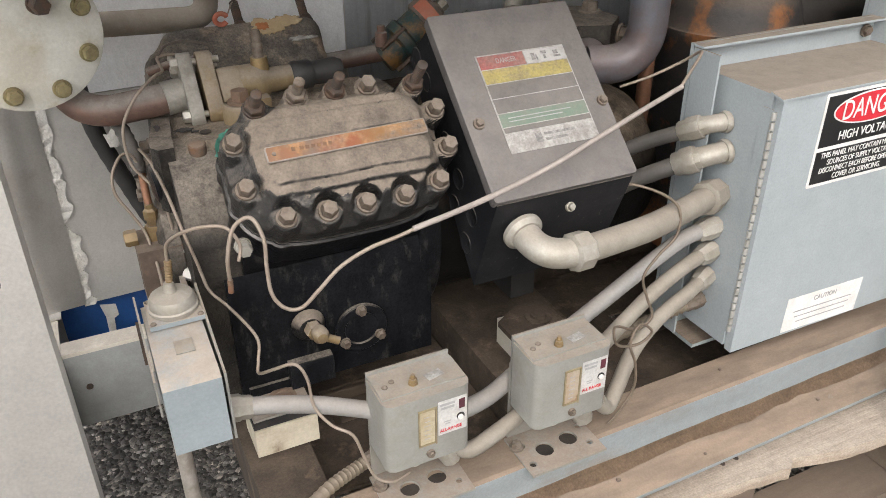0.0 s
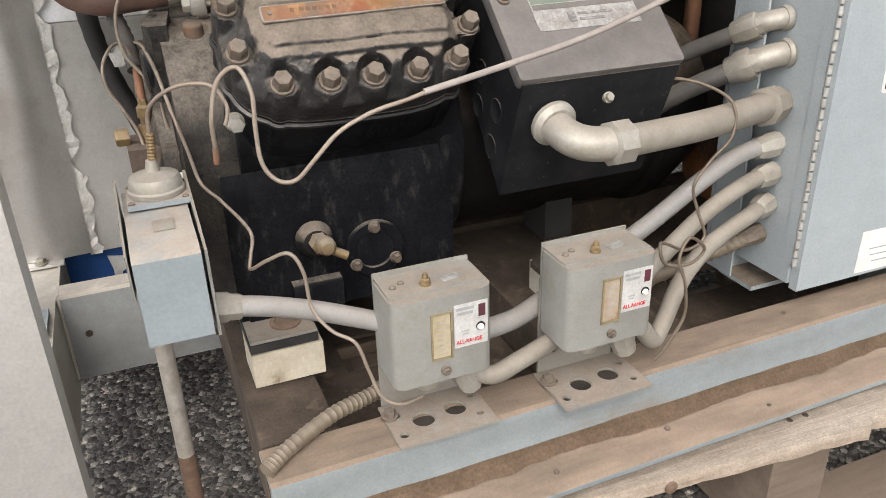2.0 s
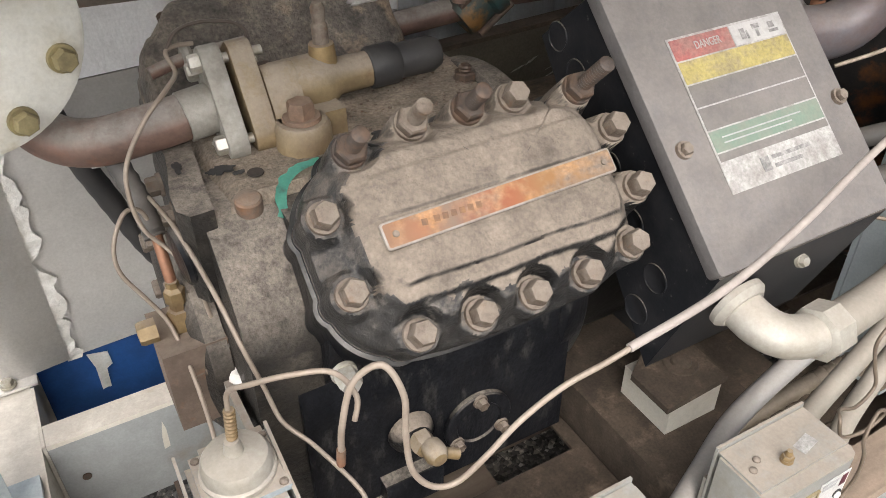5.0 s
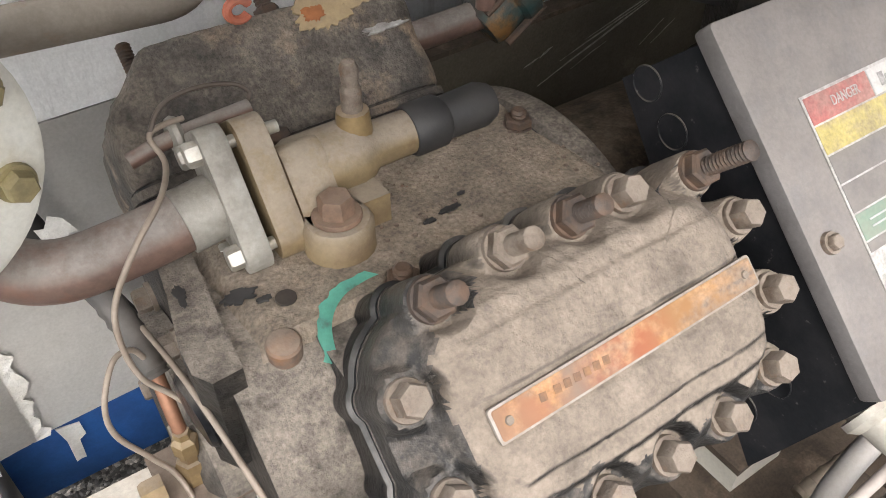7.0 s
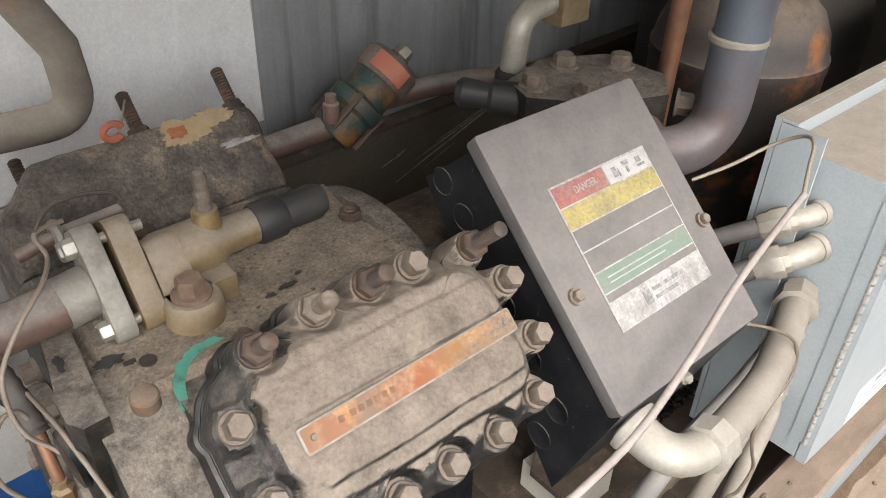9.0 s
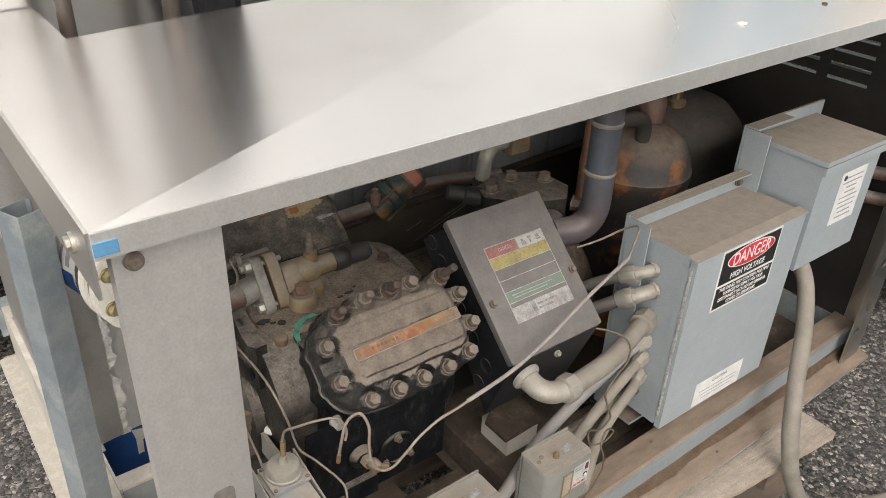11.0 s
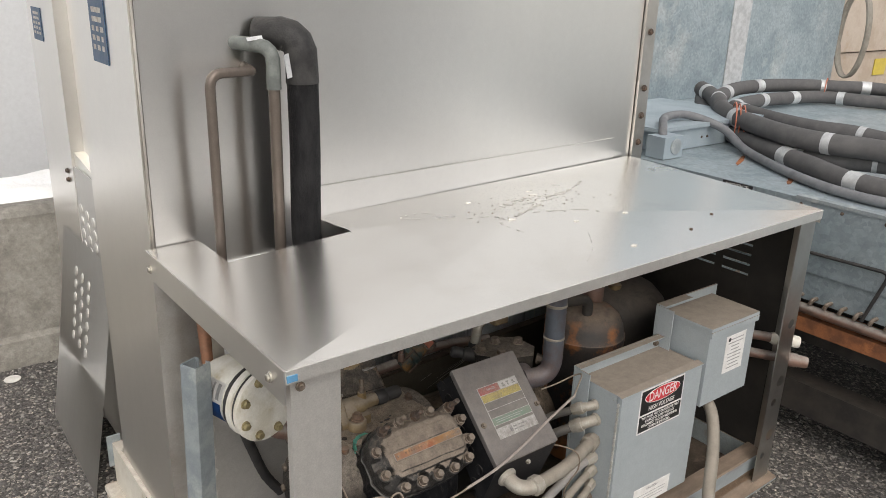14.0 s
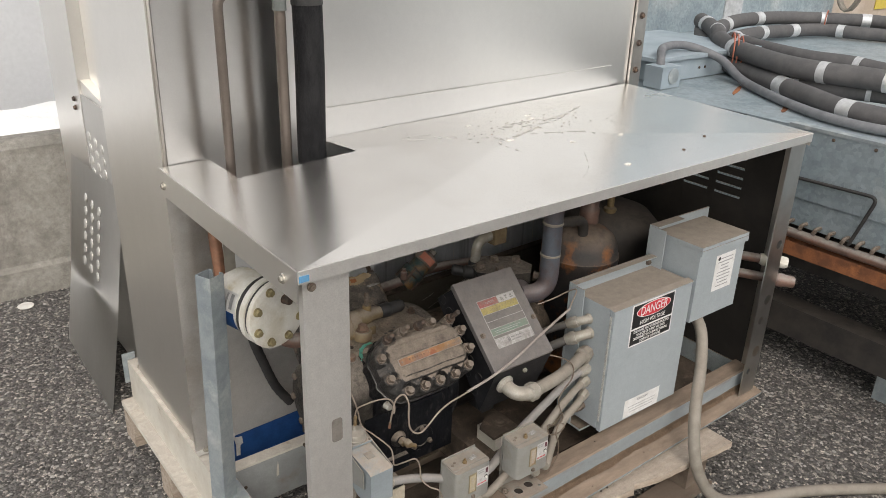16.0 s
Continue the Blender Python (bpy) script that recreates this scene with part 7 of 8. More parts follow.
run("dusty conduit bending down from the panel to a pressure control", [(0.705, 0.665, 0.415), (0.66, 0.645, 0.414), (0.60, 0.63, 0.40), (0.555, 0.618, 0.372), (0.52, 0.60, 0.335), (0.50, 0.59, 0.322), (0.48, 0.585, 0.345)], 0.0098, CONDUIT)


def cast_elbow(pts, r, label, tail):
    ob = thing("conduit", label, "conduit", "conduits")
    part("elbow", tubed(pts, r, 18, 8), ZINC_CAST, ob, "cast zinc elbow fitting")
    a, b = Vector(pts[0]), Vector(pts[1])
    part("lock_ring", turned(bmesh.new(), [(r * 1.15, 0), (r * 1.25, 0.003), (r * 1.15, 0.008)], frame_along(a, b), 20), ZINC_CAST, ob)
    c, d = Vector(pts[-2]), Vector(pts[-1])
    part("nut", connector(d - (d - c).normalized() * 0.014, d - c, r * 0.98), ZINC_CAST, ob)
    part("hose", tubed(tail, r * 0.86, 16, 8), HOSE_DARK, ob, "dark grey flexible hose")
    return ob


cast_elbow([(0.716, 0.684, 0.63), (0.704, 0.686, 0.6295), (0.694, 0.694, 0.626), (0.686, 0.706, 0.619)], 0.0115, "cast elbow fitting with dark hose on the panel side", [(0.682, 0.712, 0.615), (0.64, 0.758, 0.585), (0.58, 0.80, 0.54), (0.54, 0.84, 0.48)])
cast_elbow([(0.716, 0.676, 0.593), (0.701, 0.678, 0.592), (0.688, 0.686, 0.587), (0.678, 0.698, 0.579)], 0.0135, "larger cast elbow fitting with dark hose on the panel side", [(0.674, 0.704, 0.575), (0.62, 0.745, 0.54), (0.565, 0.785, 0.49), (0.53, 0.83, 0.43)])
run("brown armoured flexible conduit low behind the pressure controls", [(0.712, 0.676, 0.371), (0.67, 0.68, 0.36), (0.60, 0.69, 0.34), (0.50, 0.70, 0.31)], 0.0085, DARK_CONDUIT, BOLT, 0.16)
run("brown armoured flexible conduit lying along the base rail", [(0.225, 0.664, 0.298), (0.19, 0.652, 0.298), (0.15, 0.632, 0.303), (0.10, 0.602, 0.301), (0.075, 0.585, 0.296)], 0.0076, DARK_CONDUIT, BOLT, 0.11)


# ---------------------------------------------------------------- pressure controls
def pressure_control(x0, y0, z0, label, dial):
    """Grey steel control case with a window, a label and top screws, on a slotted bracket."""
    w, d, h = 0.1, 0.053, 0.091
    ob = thing("pressure_control", label, "pressure control", "pressure controls on the rail", at=(x0 + w / 2, y0 + d / 2, 0.29))
    inv = ob.matrix_world.inverted()

    def add(name, bm, mat, parent=None, note="", smooth=True, bevel=0.0):
        o = part(name, bm, mat, parent or ob, note, smooth, bevel)
        if parent is None:
            o.matrix_parent_inverse = inv
        else:
            o.matrix_parent_inverse = parent.matrix_world.inverted()
        return o

    r = 0.009
    plan = [(x0, y0 + d), (x0, y0 + r), (x0 + 0.003, y0 + 0.003), (x0 + r, y0), (x0 + w - r, y0), (x0 + w - 0.003, y0 + 0.003), (x0 + w, y0 + r), (x0 + w, y0 + d)]
    add("cover", prismed(plan, z0, z0 + h, "z"), CONTROL, None, "grey painted cover", True, 0.0025)
    add("top_plate", boxed((x0 + 0.002, y0 + 0.012, z0 + h + 0.0003), (x0 + w - 0.002, y0 + d + 0.003, z0 + h + 0.0022)), CONTROL, None, "dust-covered top plate", False)
    add("back_rim", boxed((x0 + 0.001, y0 + d + 0.0035, z0 + 0.004), (x0 + w - 0.001, y0 + d + 0.006, z0 + h + 0.006)), CONTROL, None, "", False)
    bpy.context.view_layer.update()
    add("adjusting_screw", stud(bmesh.new(), pose(x0 + 0.042, y0 + 0.024, z0 + h + 0.002), 0.0032, 0.011, 0.0085, 0.004), BRASS)
    for dx, dy in ((0.012, 0.03), (0.022, 0.036)):
        add("screw", rivet(bmesh.new(), pose(x0 + dx, y0 + dy, z0 + h + 0.002), 0.0035), BOLT)
    add("sticker", slab(0.02, 0.011, 0.0004, pose(x0 + 0.068, y0 + 0.028, z0 + h + 0.0024, 0, 0, 12)), LABEL_DUSTY, None, "", False)
    # window frame, dial card and cloudy window
    wx, wz, ww, wh = x0 + 0.047, z0 + 0.050, 0.018, 0.046
    fr = bmesh.new()
    for lo, hi in (((wx - ww / 2 - 0.0016, wz - wh / 2 - 0.0016), (wx - ww / 2, wz + wh / 2 + 0.0016)), ((wx + ww / 2, wz - wh / 2 - 0.003), (wx + ww / 2 + 0.0016, wz + wh / 2 + 0.0016)),
                   ((wx - ww / 2, wz + wh / 2), (wx + ww / 2, wz + wh / 2 + 0.0016)), ((wx - ww / 2, wz - wh / 2 - 0.0016), (wx + ww / 2, wz - wh / 2))):
        box(fr, (lo[0], y0 - 0.0022, lo[1]), (hi[0], y0 - 0.0002, hi[1]))
    add("window_frame", fr, DIAL_EDGE, None, "yellowed window edge", False)
    add("dial_window", boxed((wx - ww / 2 + 0.0004, y0 - 0.0012, wz - wh / 2 + 0.0004), (wx + ww / 2 - 0.0004, y0 - 0.0002, wz + wh / 2 - 0.0004)), dial, None, "cloudy dial window", False)
    for k in range(6):
        add("scale_mark", boxed((wx - 0.004, y0 - 0.0016, wz + 0.014 - 0.006 * k), (wx + 0.003, y0 - 0.0013, wz + 0.0147 - 0.006 * k)), LABEL_GREY, None, "", False)
    # maker's label
    lm = axes((x0 + 0.0765, y0 - 0.0004, z0 + 0.056), (1, 0, 0), (0, 0, 1))
    add("label", slab(0.034, 0.046, 0.0004, lm), CONTROL_LABEL, None, "white label with a dark red mark and a pink strip", False)
    for cx, cy, bw, bh, mat in ((0.011, 0.013, 0.007, 0.013, MAROON), (-0.006, 0.013, 0.016, 0.003, LABEL_GREY), (-0.006, -0.006, 0.008, 0.0015, LABEL_GREY), (-0.006, -0.009, 0.006, 0.0015, LABEL_GREY), (-0.006, 0.018, 0.018, 0.003, LABEL_GREY)):
        add("print", slab(bw, bh, 0.0002, lm @ Matrix.Translation((cx, cy, 0.0006))), mat, None, "", False)
    add("print", text_mesh("ALL-RANGE", 0.006, lm @ Matrix.Translation((-0.002, -0.0175, 0.0007)), 0.026), LABEL_RED, None, "", False)
    add("knob_ring", turned(bmesh.new(), [(0.0046, 0), (0.0046, 0.001), (0, 0.0012)], lm @ Matrix.Translation((0.0095, -0.004, 0.0005)), 18), LABEL_BLACK, None, "black ring")
    add("knob", turned(bmesh.new(), [(0.0034, 0), (0.0034, 0.002), (0.0022, 0.003), (0, 0.003)], lm @ Matrix.Translation((0.009, -0.0045, 0.0008)), 14), PLASTIC_WHITE, None, "small white knob")
    bm = hexbolt(bmesh.new(), axes((x0 + 0.05, y0 - 0.0002, z0 + 0.012), (1, 0, 0), (0, 0, 1)), 0.006, 0.0025, 0.005)
    add("cover_screw", bm, BOLT)
    # bellows connection and gland below
    add("bellows", turned(bmesh.new(), [(0.011, 0), (0.012, 0.006), (0.009, 0.012), (0.009, 0.02)], pose(x0 + 0.04, y0 + 0.028, z0 - 0.02), 16), ZINC_CAST)
    add("gland", connector((x0 + w - 0.025, y0 + 0.026, z0 + 0.001), (0.35, -0.1, -1), 0.0105), ZINC_CAST)
    # bracket: upright plate behind the case and a slotted foot on the rail
    bw = 0.092
    up = plate_with_holes(bmesh.new(), bw, 0.115, 0.003, [(-0.028, -0.028, 0.008), (0.02, -0.03, 0.009)], axes((x0 + w / 2 - 0.002, y0 + d + 0.010, 0.3525), (1, 0, 0), (0, 0, 1)), 0.0035)
    add("bracket", up, BRACKET, None, "dusty grey mounting bracket", False)
    foot = plate_with_holes(bmesh.new(), 0.104, 0.07, 0.003, [(-0.016, -0.002, 0.0115), (0.02, 0.002, 0.0115), (-0.04, 0.014, 0.005), (0.04, -0.016, 0.004), (-0.042, -0.018, 0.0045), (0.042, 0.014, 0.004)],
                            pose(x0 + w / 2, y0 + d - 0.027, 0.2915), 0.0022)
    add("bracket_foot", foot, BRACKET, None, "rail foot with round and slotted holes", False)
    # dark brown disc just below four of the foot's holes
    for hx, hy, hr in ((-0.016, -0.002, 0.0113), (0.02, 0.002, 0.0113), (-0.04, 0.014, 0.0049), (-0.042, -0.018, 0.0044)):
        add("hole_disc", turned(bmesh.new(), [(hr, 0), (hr, 0.0006), (0, 0.0007)], pose(x0 + w / 2 + hx, y0 + d - 0.027 + hy, 0.2902), 20), DARK_FLOOR)
    add("foot_bolt", hexbolt(bmesh.new(), pose(x0 + 0.004, y0 + d - 0.012, 0.294), 0.011, 0.006, 0.009), BOLT)
    return ob


pressure_control(0.201, 0.575, 0.352, "grey pressure control with a cream dial window and white label", GLASS_DIAL)
pressure_control(0.374, 0.561, 0.355, "grey pressure control with a brown-stained dial window and white label", DIAL_BROWN)


def oil_control():
    """The tall dusty control with the round bellows dome at the frame's end."""
    ob = thing("bellows_control", "dusty grey-blue control box with a round bellows dome", "pressure control")
    x0, x1 = 0.0, 0.054
    prof = [(0.61, 0.436), (0.61, 0.513), (0.618, 0.517), (0.70, 0.524), (0.742, 0.527), (0.742, 0.47), (0.66, 0.43)]
    part("case", prismed(prof, x0, x1, "x"), CONTROL_BLUE, ob, "blue-grey front with a beige dusty top", bevel=0.003)
    part("side_plate", prismed([(0.616, 0.43), (0.616, 0.512), (0.745, 0.54), (0.745, 0.44), (0.67, 0.418)], x1 + 0.003, x1 + 0.0055, "x"), CONTROL, ob, smooth=False)
    part("side_plate", prismed([(0.63, 0.47), (0.63, 0.512), (0.745, 0.54), (0.745, 0.44)], x0 - 0.005, x0 - 0.003, "x"), CONTROL, ob, smooth=False)
    part("slot", boxed((x1 + 0.0002, 0.622, 0.48), (x1 + 0.003, 0.632, 0.512)), LABEL_BLACK, ob, smooth=False)
    part("top_tag", slab(0.018, 0.02, 0.0012, axes((0.03, 0.662, 0.5215), (1, 0, 0), (0, 1, 0.09))), CONTROL, ob, bevel=0.0003)
    base = part("dome_plate", boxed((0.004, 0.694, 0.526), (0.058, 0.746, 0.531)), CONTROL_BLUE, ob, bevel=0.001)
    dome = part("bellows_dome", turned(bmesh.new(), [(0.0245, 0), (0.0252, 0.0025), (0.0252, 0.0045), (0.0235, 0.006), (0.0232, 0.0125), (0.021, 0.0165), (0.013, 0.0195), (0.0065, 0.0205), (0.006, 0.024), (0.0048, 0.0305), (0, 0.0305)], pose(0.031, 0.72, 0.5315), 36), ZINC_CAST, ob, "round dusty bellows dome")
    for dx in (-0.023, 0.023):
        for dy in (-0.022, 0.022):
            part("screw", rivet(bmesh.new(), pose(0.031 + dx, 0.72 + dy, 0.531), 0.0032), BOLT, base)
    sp = bmesh.new()
    turned(sp, [(0.0034 if i % 2 else 0.004, 0.0015 * i) for i in range(18)], pose(0.032, 0.7215, 0.56, -4, 6, 0), 12)
    part("spring_sleeve", sp, BRASS, dome)
    part("lug", boxed((-0.008, 0.735, 0.46), (-0.003, 0.76, 0.50)), DARK_STUD, ob, smooth=False)
    # upright support behind, on the frame
    part("bracket", boxed((0.012, 0.747, 0.455), (0.056, 0.752, 0.53)), BRACKET, ob, smooth=False)
    part("bracket_arm", boxed((0.05, 0.7525, 0.46), (0.056, 0.85, 0.50)), BRACKET, ob, smooth=False)
    return ob


oil_control()


def drop_rod():
    ob = thing("drain_tube", "dull steel tube with a rusty end below the bellows control", "tube")
    part("tube", tubed([(0.008, 0.69, 0.45), (0.009, 0.70, 0.38), (0.0085, 0.702, 0.25)], 0.0085, 16, 6), ALU, ob)
    part("rusty_end", rodded((0.0085, 0.702, 0.25), (0.008, 0.70, 0.03), 0.0088, 16), RUSTY_BOLT, ob, "rust-brown end")
    part("foot", turned(bmesh.new(), [(0.016, 0), (0.016, 0.028), (0.01, 0.03)], pose(0.008, 0.70, 0.002), 16), RUSTY_BOLT, ob)
    return ob


drop_rod()
run("dusty conduit between the bellows control and a pressure control", [(0.060, 0.655, 0.437), (0.10, 0.648, 0.432), (0.15, 0.643, 0.417), (0.206, 0.63, 0.398)], 0.0098, CONDUIT_GREY)


# ---------------------------------------------------------------- thin lines
def line(label, pts, r=0.0021, mat=WIRE, category="capillary tube", per=8):
    return single("capillary_tube" if category != "cable" else "sensor_cable", tubed(pts, r * 0.84, 10, per), mat, label, category, "thin lines")


line("thin dusty capillary looping from the bellows dome over the head", [(0.034, 0.7235, 0.585), (0.036, 0.718, 0.605), (0.046, 0.70, 0.622), (0.065, 0.685, 0.633), (0.088, 0.676, 0.632), (0.098, 0.668, 0.615), (0.094, 0.664, 0.60)])
line("thin dusty line hanging in a bow before the crankcase", [(0.083, 0.662, 0.582), (0.083, 0.655, 0.61), (0.092, 0.655, 0.64), (0.108, 0.650, 0.65), (0.116, 0.642, 0.63), (0.115, 0.64, 0.60), (0.116, 0.636, 0.572), (0.126, 0.63, 0.557), (0.141, 0.626, 0.556), (0.158, 0.622, 0.573), (0.18, 0.62, 0.594), (0.21, 0.62, 0.607), (0.24, 0.618, 0.614), (0.258, 0.617, 0.619)], 0.0024)
line("pinkish brown bare end of a line", [(0.083, 0.662, 0.583), (0.0825, 0.664, 0.568)], 0.0034, COPPER)
line("dusty grey sensor cable running to the panel", [(0.256, 0.617, 0.619), (0.334, 0.618, 0.633), (0.42, 0.634, 0.645), (0.499, 0.652, 0.661), (0.565, 0.662, 0.679), (0.618, 0.668, 0.694)], 0.0036, CABLE, "cable")
line("thin pale lead from the sensor cable to the panel flange", [(0.616, 0.668, 0.6935), (0.64, 0.68, 0.708), (0.66, 0.69, 0.72), (0.672, 0.705, 0.718), (0.67, 0.73, 0.70), (0.64, 0.75, 0.68), (0.61, 0.77, 0.665)], 0.0022)
line("thin capillary wandering past the crankcase", [(0.040, 0.915, 0.632), (0.046, 0.86, 0.636), (0.052, 0.80, 0.622), (0.058, 0.767, 0.59), (0.066, 0.762, 0.552), (0.068, 0.762, 0.54), (0.073, 0.755, 0.519), (0.088, 0.735, 0.505), (0.105, 0.695, 0.487), (0.1, 0.675, 0.472), (0.097, 0.665, 0.463), (0.11, 0.645, 0.478), (0.128, 0.632, 0.487), (0.138, 0.628, 0.468), (0.142, 0.626, 0.43), (0.155, 0.612, 0.411), (0.173, 0.60, 0.40), (0.182, 0.595, 0.37), (0.192, 0.59, 0.34), (0.21, 0.585, 0.33), (0.232, 0.59, 0.33)])
line("thin dark capillary coiled beside a pressure control", [(0.52, 0.70, 0.575), (0.56, 0.66, 0.585), (0.60, 0.63, 0.565), (0.60, 0.62, 0.53), (0.575, 0.62, 0.505), (0.557, 0.62, 0.48), (0.565, 0.618, 0.45), (0.575, 0.615, 0.42), (0.55, 0.612, 0.41), (0.52, 0.61, 0.425), (0.505, 0.60, 0.43), (0.51, 0.595, 0.41), (0.54, 0.592, 0.405), (0.555, 0.59, 0.42), (0.53, 0.585, 0.44), (0.515, 0.58, 0.42), (0.525, 0.578, 0.39), (0.53, 0.58, 0.35), (0.512, 0.582, 0.315), (0.50, 0.585, 0.298)], 0.0021, DARK_WIRE)
line("thin wire looping from a clamp over the discharge flange", [(0.106, 0.972, 0.72), (0.092, 0.968, 0.722), (0.083, 0.963, 0.72), (0.085, 0.95, 0.709), (0.071, 0.915, 0.713), (0.049, 0.90, 0.70), (0.03, 0.895, 0.674), (0.025, 0.89, 0.65), (0.028, 0.885, 0.625), (0.04, 0.88, 0.606), (0.052, 0.866, 0.588), (0.054, 0.858, 0.565), (0.056, 0.856, 0.54)])
single("sensor_bulb", tubed([(0.07, 0.974, 0.702), (0.1, 0.975, 0.708), (0.148, 0.976, 0.711)], 0.0052, 12, 4), PIPE, "brown copper sensor bulb strapped over the valve flange", "bulb")
single("bulb_strap", tubed([(0.1, 0.9755 + 0.0078 * math.cos(a), 0.7085 + 0.0078 * math.sin(a)) for a in [2 * math.pi * k / 16 for k in range(17)]], 0.0042, 8, 0), FLANGE, "grey strap round the sensor bulb", "strap")
line("thin capillary arching from the brass fitting", [(0.036, 0.903, 0.612), (0.03, 0.902, 0.631), (0.018, 0.897, 0.634), (0.005, 0.884, 0.618), (0.004, 0.88, 0.596), (0.016, 0.875, 0.57), (0.026, 0.87, 0.545), (0.03, 0.84, 0.515), (0.028, 0.79, 0.49), (0.02, 0.765, 0.475)])
line("thin wire lying on the rear head", [(0.083, 0.964, 0.72), (0.095, 0.972, 0.731), (0.115, 0.978, 0.733), (0.14, 0.982, 0.727), (0.151, 0.981, 0.718), (0.146, 0.977, 0.712)], 0.0019, COPPER_DULL)


# ---------------------------------------------------------------- vessels and piping behind
def filter_drier():
    """White drier shell with a bolted cover."""
    ob = thing("filter_drier", "white painted filter drier shell with a bolted round cover", "filter drier")
    c = Vector((-0.045, 0.905, 0.775))
    back = Vector((-0.25, 0.96, -0.01)).normalized()
    m = frame_along(c + back * 0.012, c)
    sh = frame_along(c + back * 0.014, c + back)
    part("shell", turned(bmesh.new(), [(0.066, 0), (0.068, 0.05), (0.068, 0.12), (0.05, 0.15), (0.02, 0.16), (0, 0.16)], sh, 40), WHITE, ob)
    part("flange", turned(bmesh.new(), [(0.072, 0.0), (0.077, 0.002), (0.077, 0.016), (0.072, 0.018)], frame_along(c + back * 0.02, c + back), 44), WHITE, ob)
    cover = part("cover", turned(bmesh.new(), [(0.076, 0), (0.078, 0.002), (0.078, 0.012), (0.074, 0.014), (0.04, 0.0145), (0, 0.015)], m, 48), WHITE, ob, "round white cover with rust marks")
    part("gasket", turned(bmesh.new(), [(0.0742, -0.0075), (0.0742, -0.0005)], m, 40), BLACK_RUBBER, ob)
    # blue and white maker's label wrapped on the shell
    for name, a0, a1, z0, z1, mat in (("label", -38, 42, 0.046, 0.10, LABEL_WHITE), ("label_print", -36, 4, 0.05, 0.096, BLUE), ("label_print", 10, 38, 0.056, 0.066, LABEL_GREY), ("label_print", 10, 38, 0.074, 0.08, LABEL_GREY)):
        r = 0.0684 if name == "label" else 0.0692
        bm = bmesh.new()
        arc = [radians(a0 + (a1 - a0) * k / 12) for k in range(13)]
        rows = [[bm.verts.new(sh @ Vector((r * math.cos(a), r * math.sin(a), z))) for a in arc] for z in (z0, z1)]
        for k in range(12):
            bm.faces.new((rows[0][k], rows[0][k + 1], rows[1][k + 1], rows[1][k]))
        bmesh.ops.solidify(bm, geom=bm.faces[:], thickness=0.0004)
        part(name, bm, mat, ob, "blue and white shell label" if name == "label" else "")
    for k in range(8):
        a = radians(45 * k + 20)
        part("bolt", hexbolt(bmesh.new(), m @ Matrix.Translation((0.063 * math.cos(a), 0.063 * math.sin(a), 0.0145)), 0.014, 0.007, 0.010, 13 * k), YELLOW_ZINC, cover)
    part("centre_port", hexbolt(bmesh.new(), m @ Matrix.Translation((0.018, 0.03, 0.0146)), 0.017, 0.016, 0.011), DARK_STUD, cover)
    part("band", tubed([sh @ Vector((0.0695 * math.cos(radians(a)), 0.0695 * math.sin(radians(a)), 0.034)) for a in range(0, 375, 15)], 0.0045, 8, 0), BLACK_RUBBER, ob)
    part("support_strap", boxed((-0.09, 1.068, 0.70), (-0.065, 1.071, 1.04)), STEEL_SHADED, ob, smooth=False)
    return ob


filter_drier()
single("copper_pipe", tubed([(-0.09, 1.10, 0.80), (-0.085, 1.13, 0.90), (-0.08, 1.14, 0.98), (-0.06, 1.15, 1.02)], 0.014, 16, 6), COPPER, "worn copper pipe rising behind the filter drier", "pipe")
single("black_hose", tubed([(-0.01, 1.15, 0.66), (0.0, 1.155, 0.58), (0.024, 1.155, 0.50), (0.053, 1.155, 0.42), (0.09, 1.15, 0.36)], 0.012, 18, 8, 0.06, 2), BLACK_RUBBER, "ribbed black hose curving below the filter drier", "hose")
single("foil_scrap", prismed([(-0.012, -0.01), (-0.003, -0.014), (0.006, -0.008), (0.012, -0.011), (0.010, 0.004), (0.003, 0.012), (-0.005, 0.006), (-0.011, 0.010)], 0, 0.001, "z", axes((0.022, 1.10, 0.585), (1, 0.2, 0.3), (0, 0.3, 1))), FOIL, "torn scrap of foil hanging under the filter drier", "scrap")


def rear_lines():
    single("copper_pipe", tubed(bend((-0.08, 1.135, 0.732), (0.178, 1.13, 0.722), (0.172, 1.12, 0.79), 0.034, 8) + [Vector((0.148, 1.118, 0.836)), Vector((0.1, 1.118, 0.9)), Vector((0.09, 1.118, 0.935))], 0.0165, 18, 0), PIPE_DUSTY,
           "grimy copper pipe turning upwards behind the rear head", "pipe")
    single("foam_strip", boxed((-0.05, 1.13, 0.70), (0.03, 1.15, 0.712)), CORK, "pale scrap of foam behind the pipe", "scrap", bevel=0.003)


rear_lines()


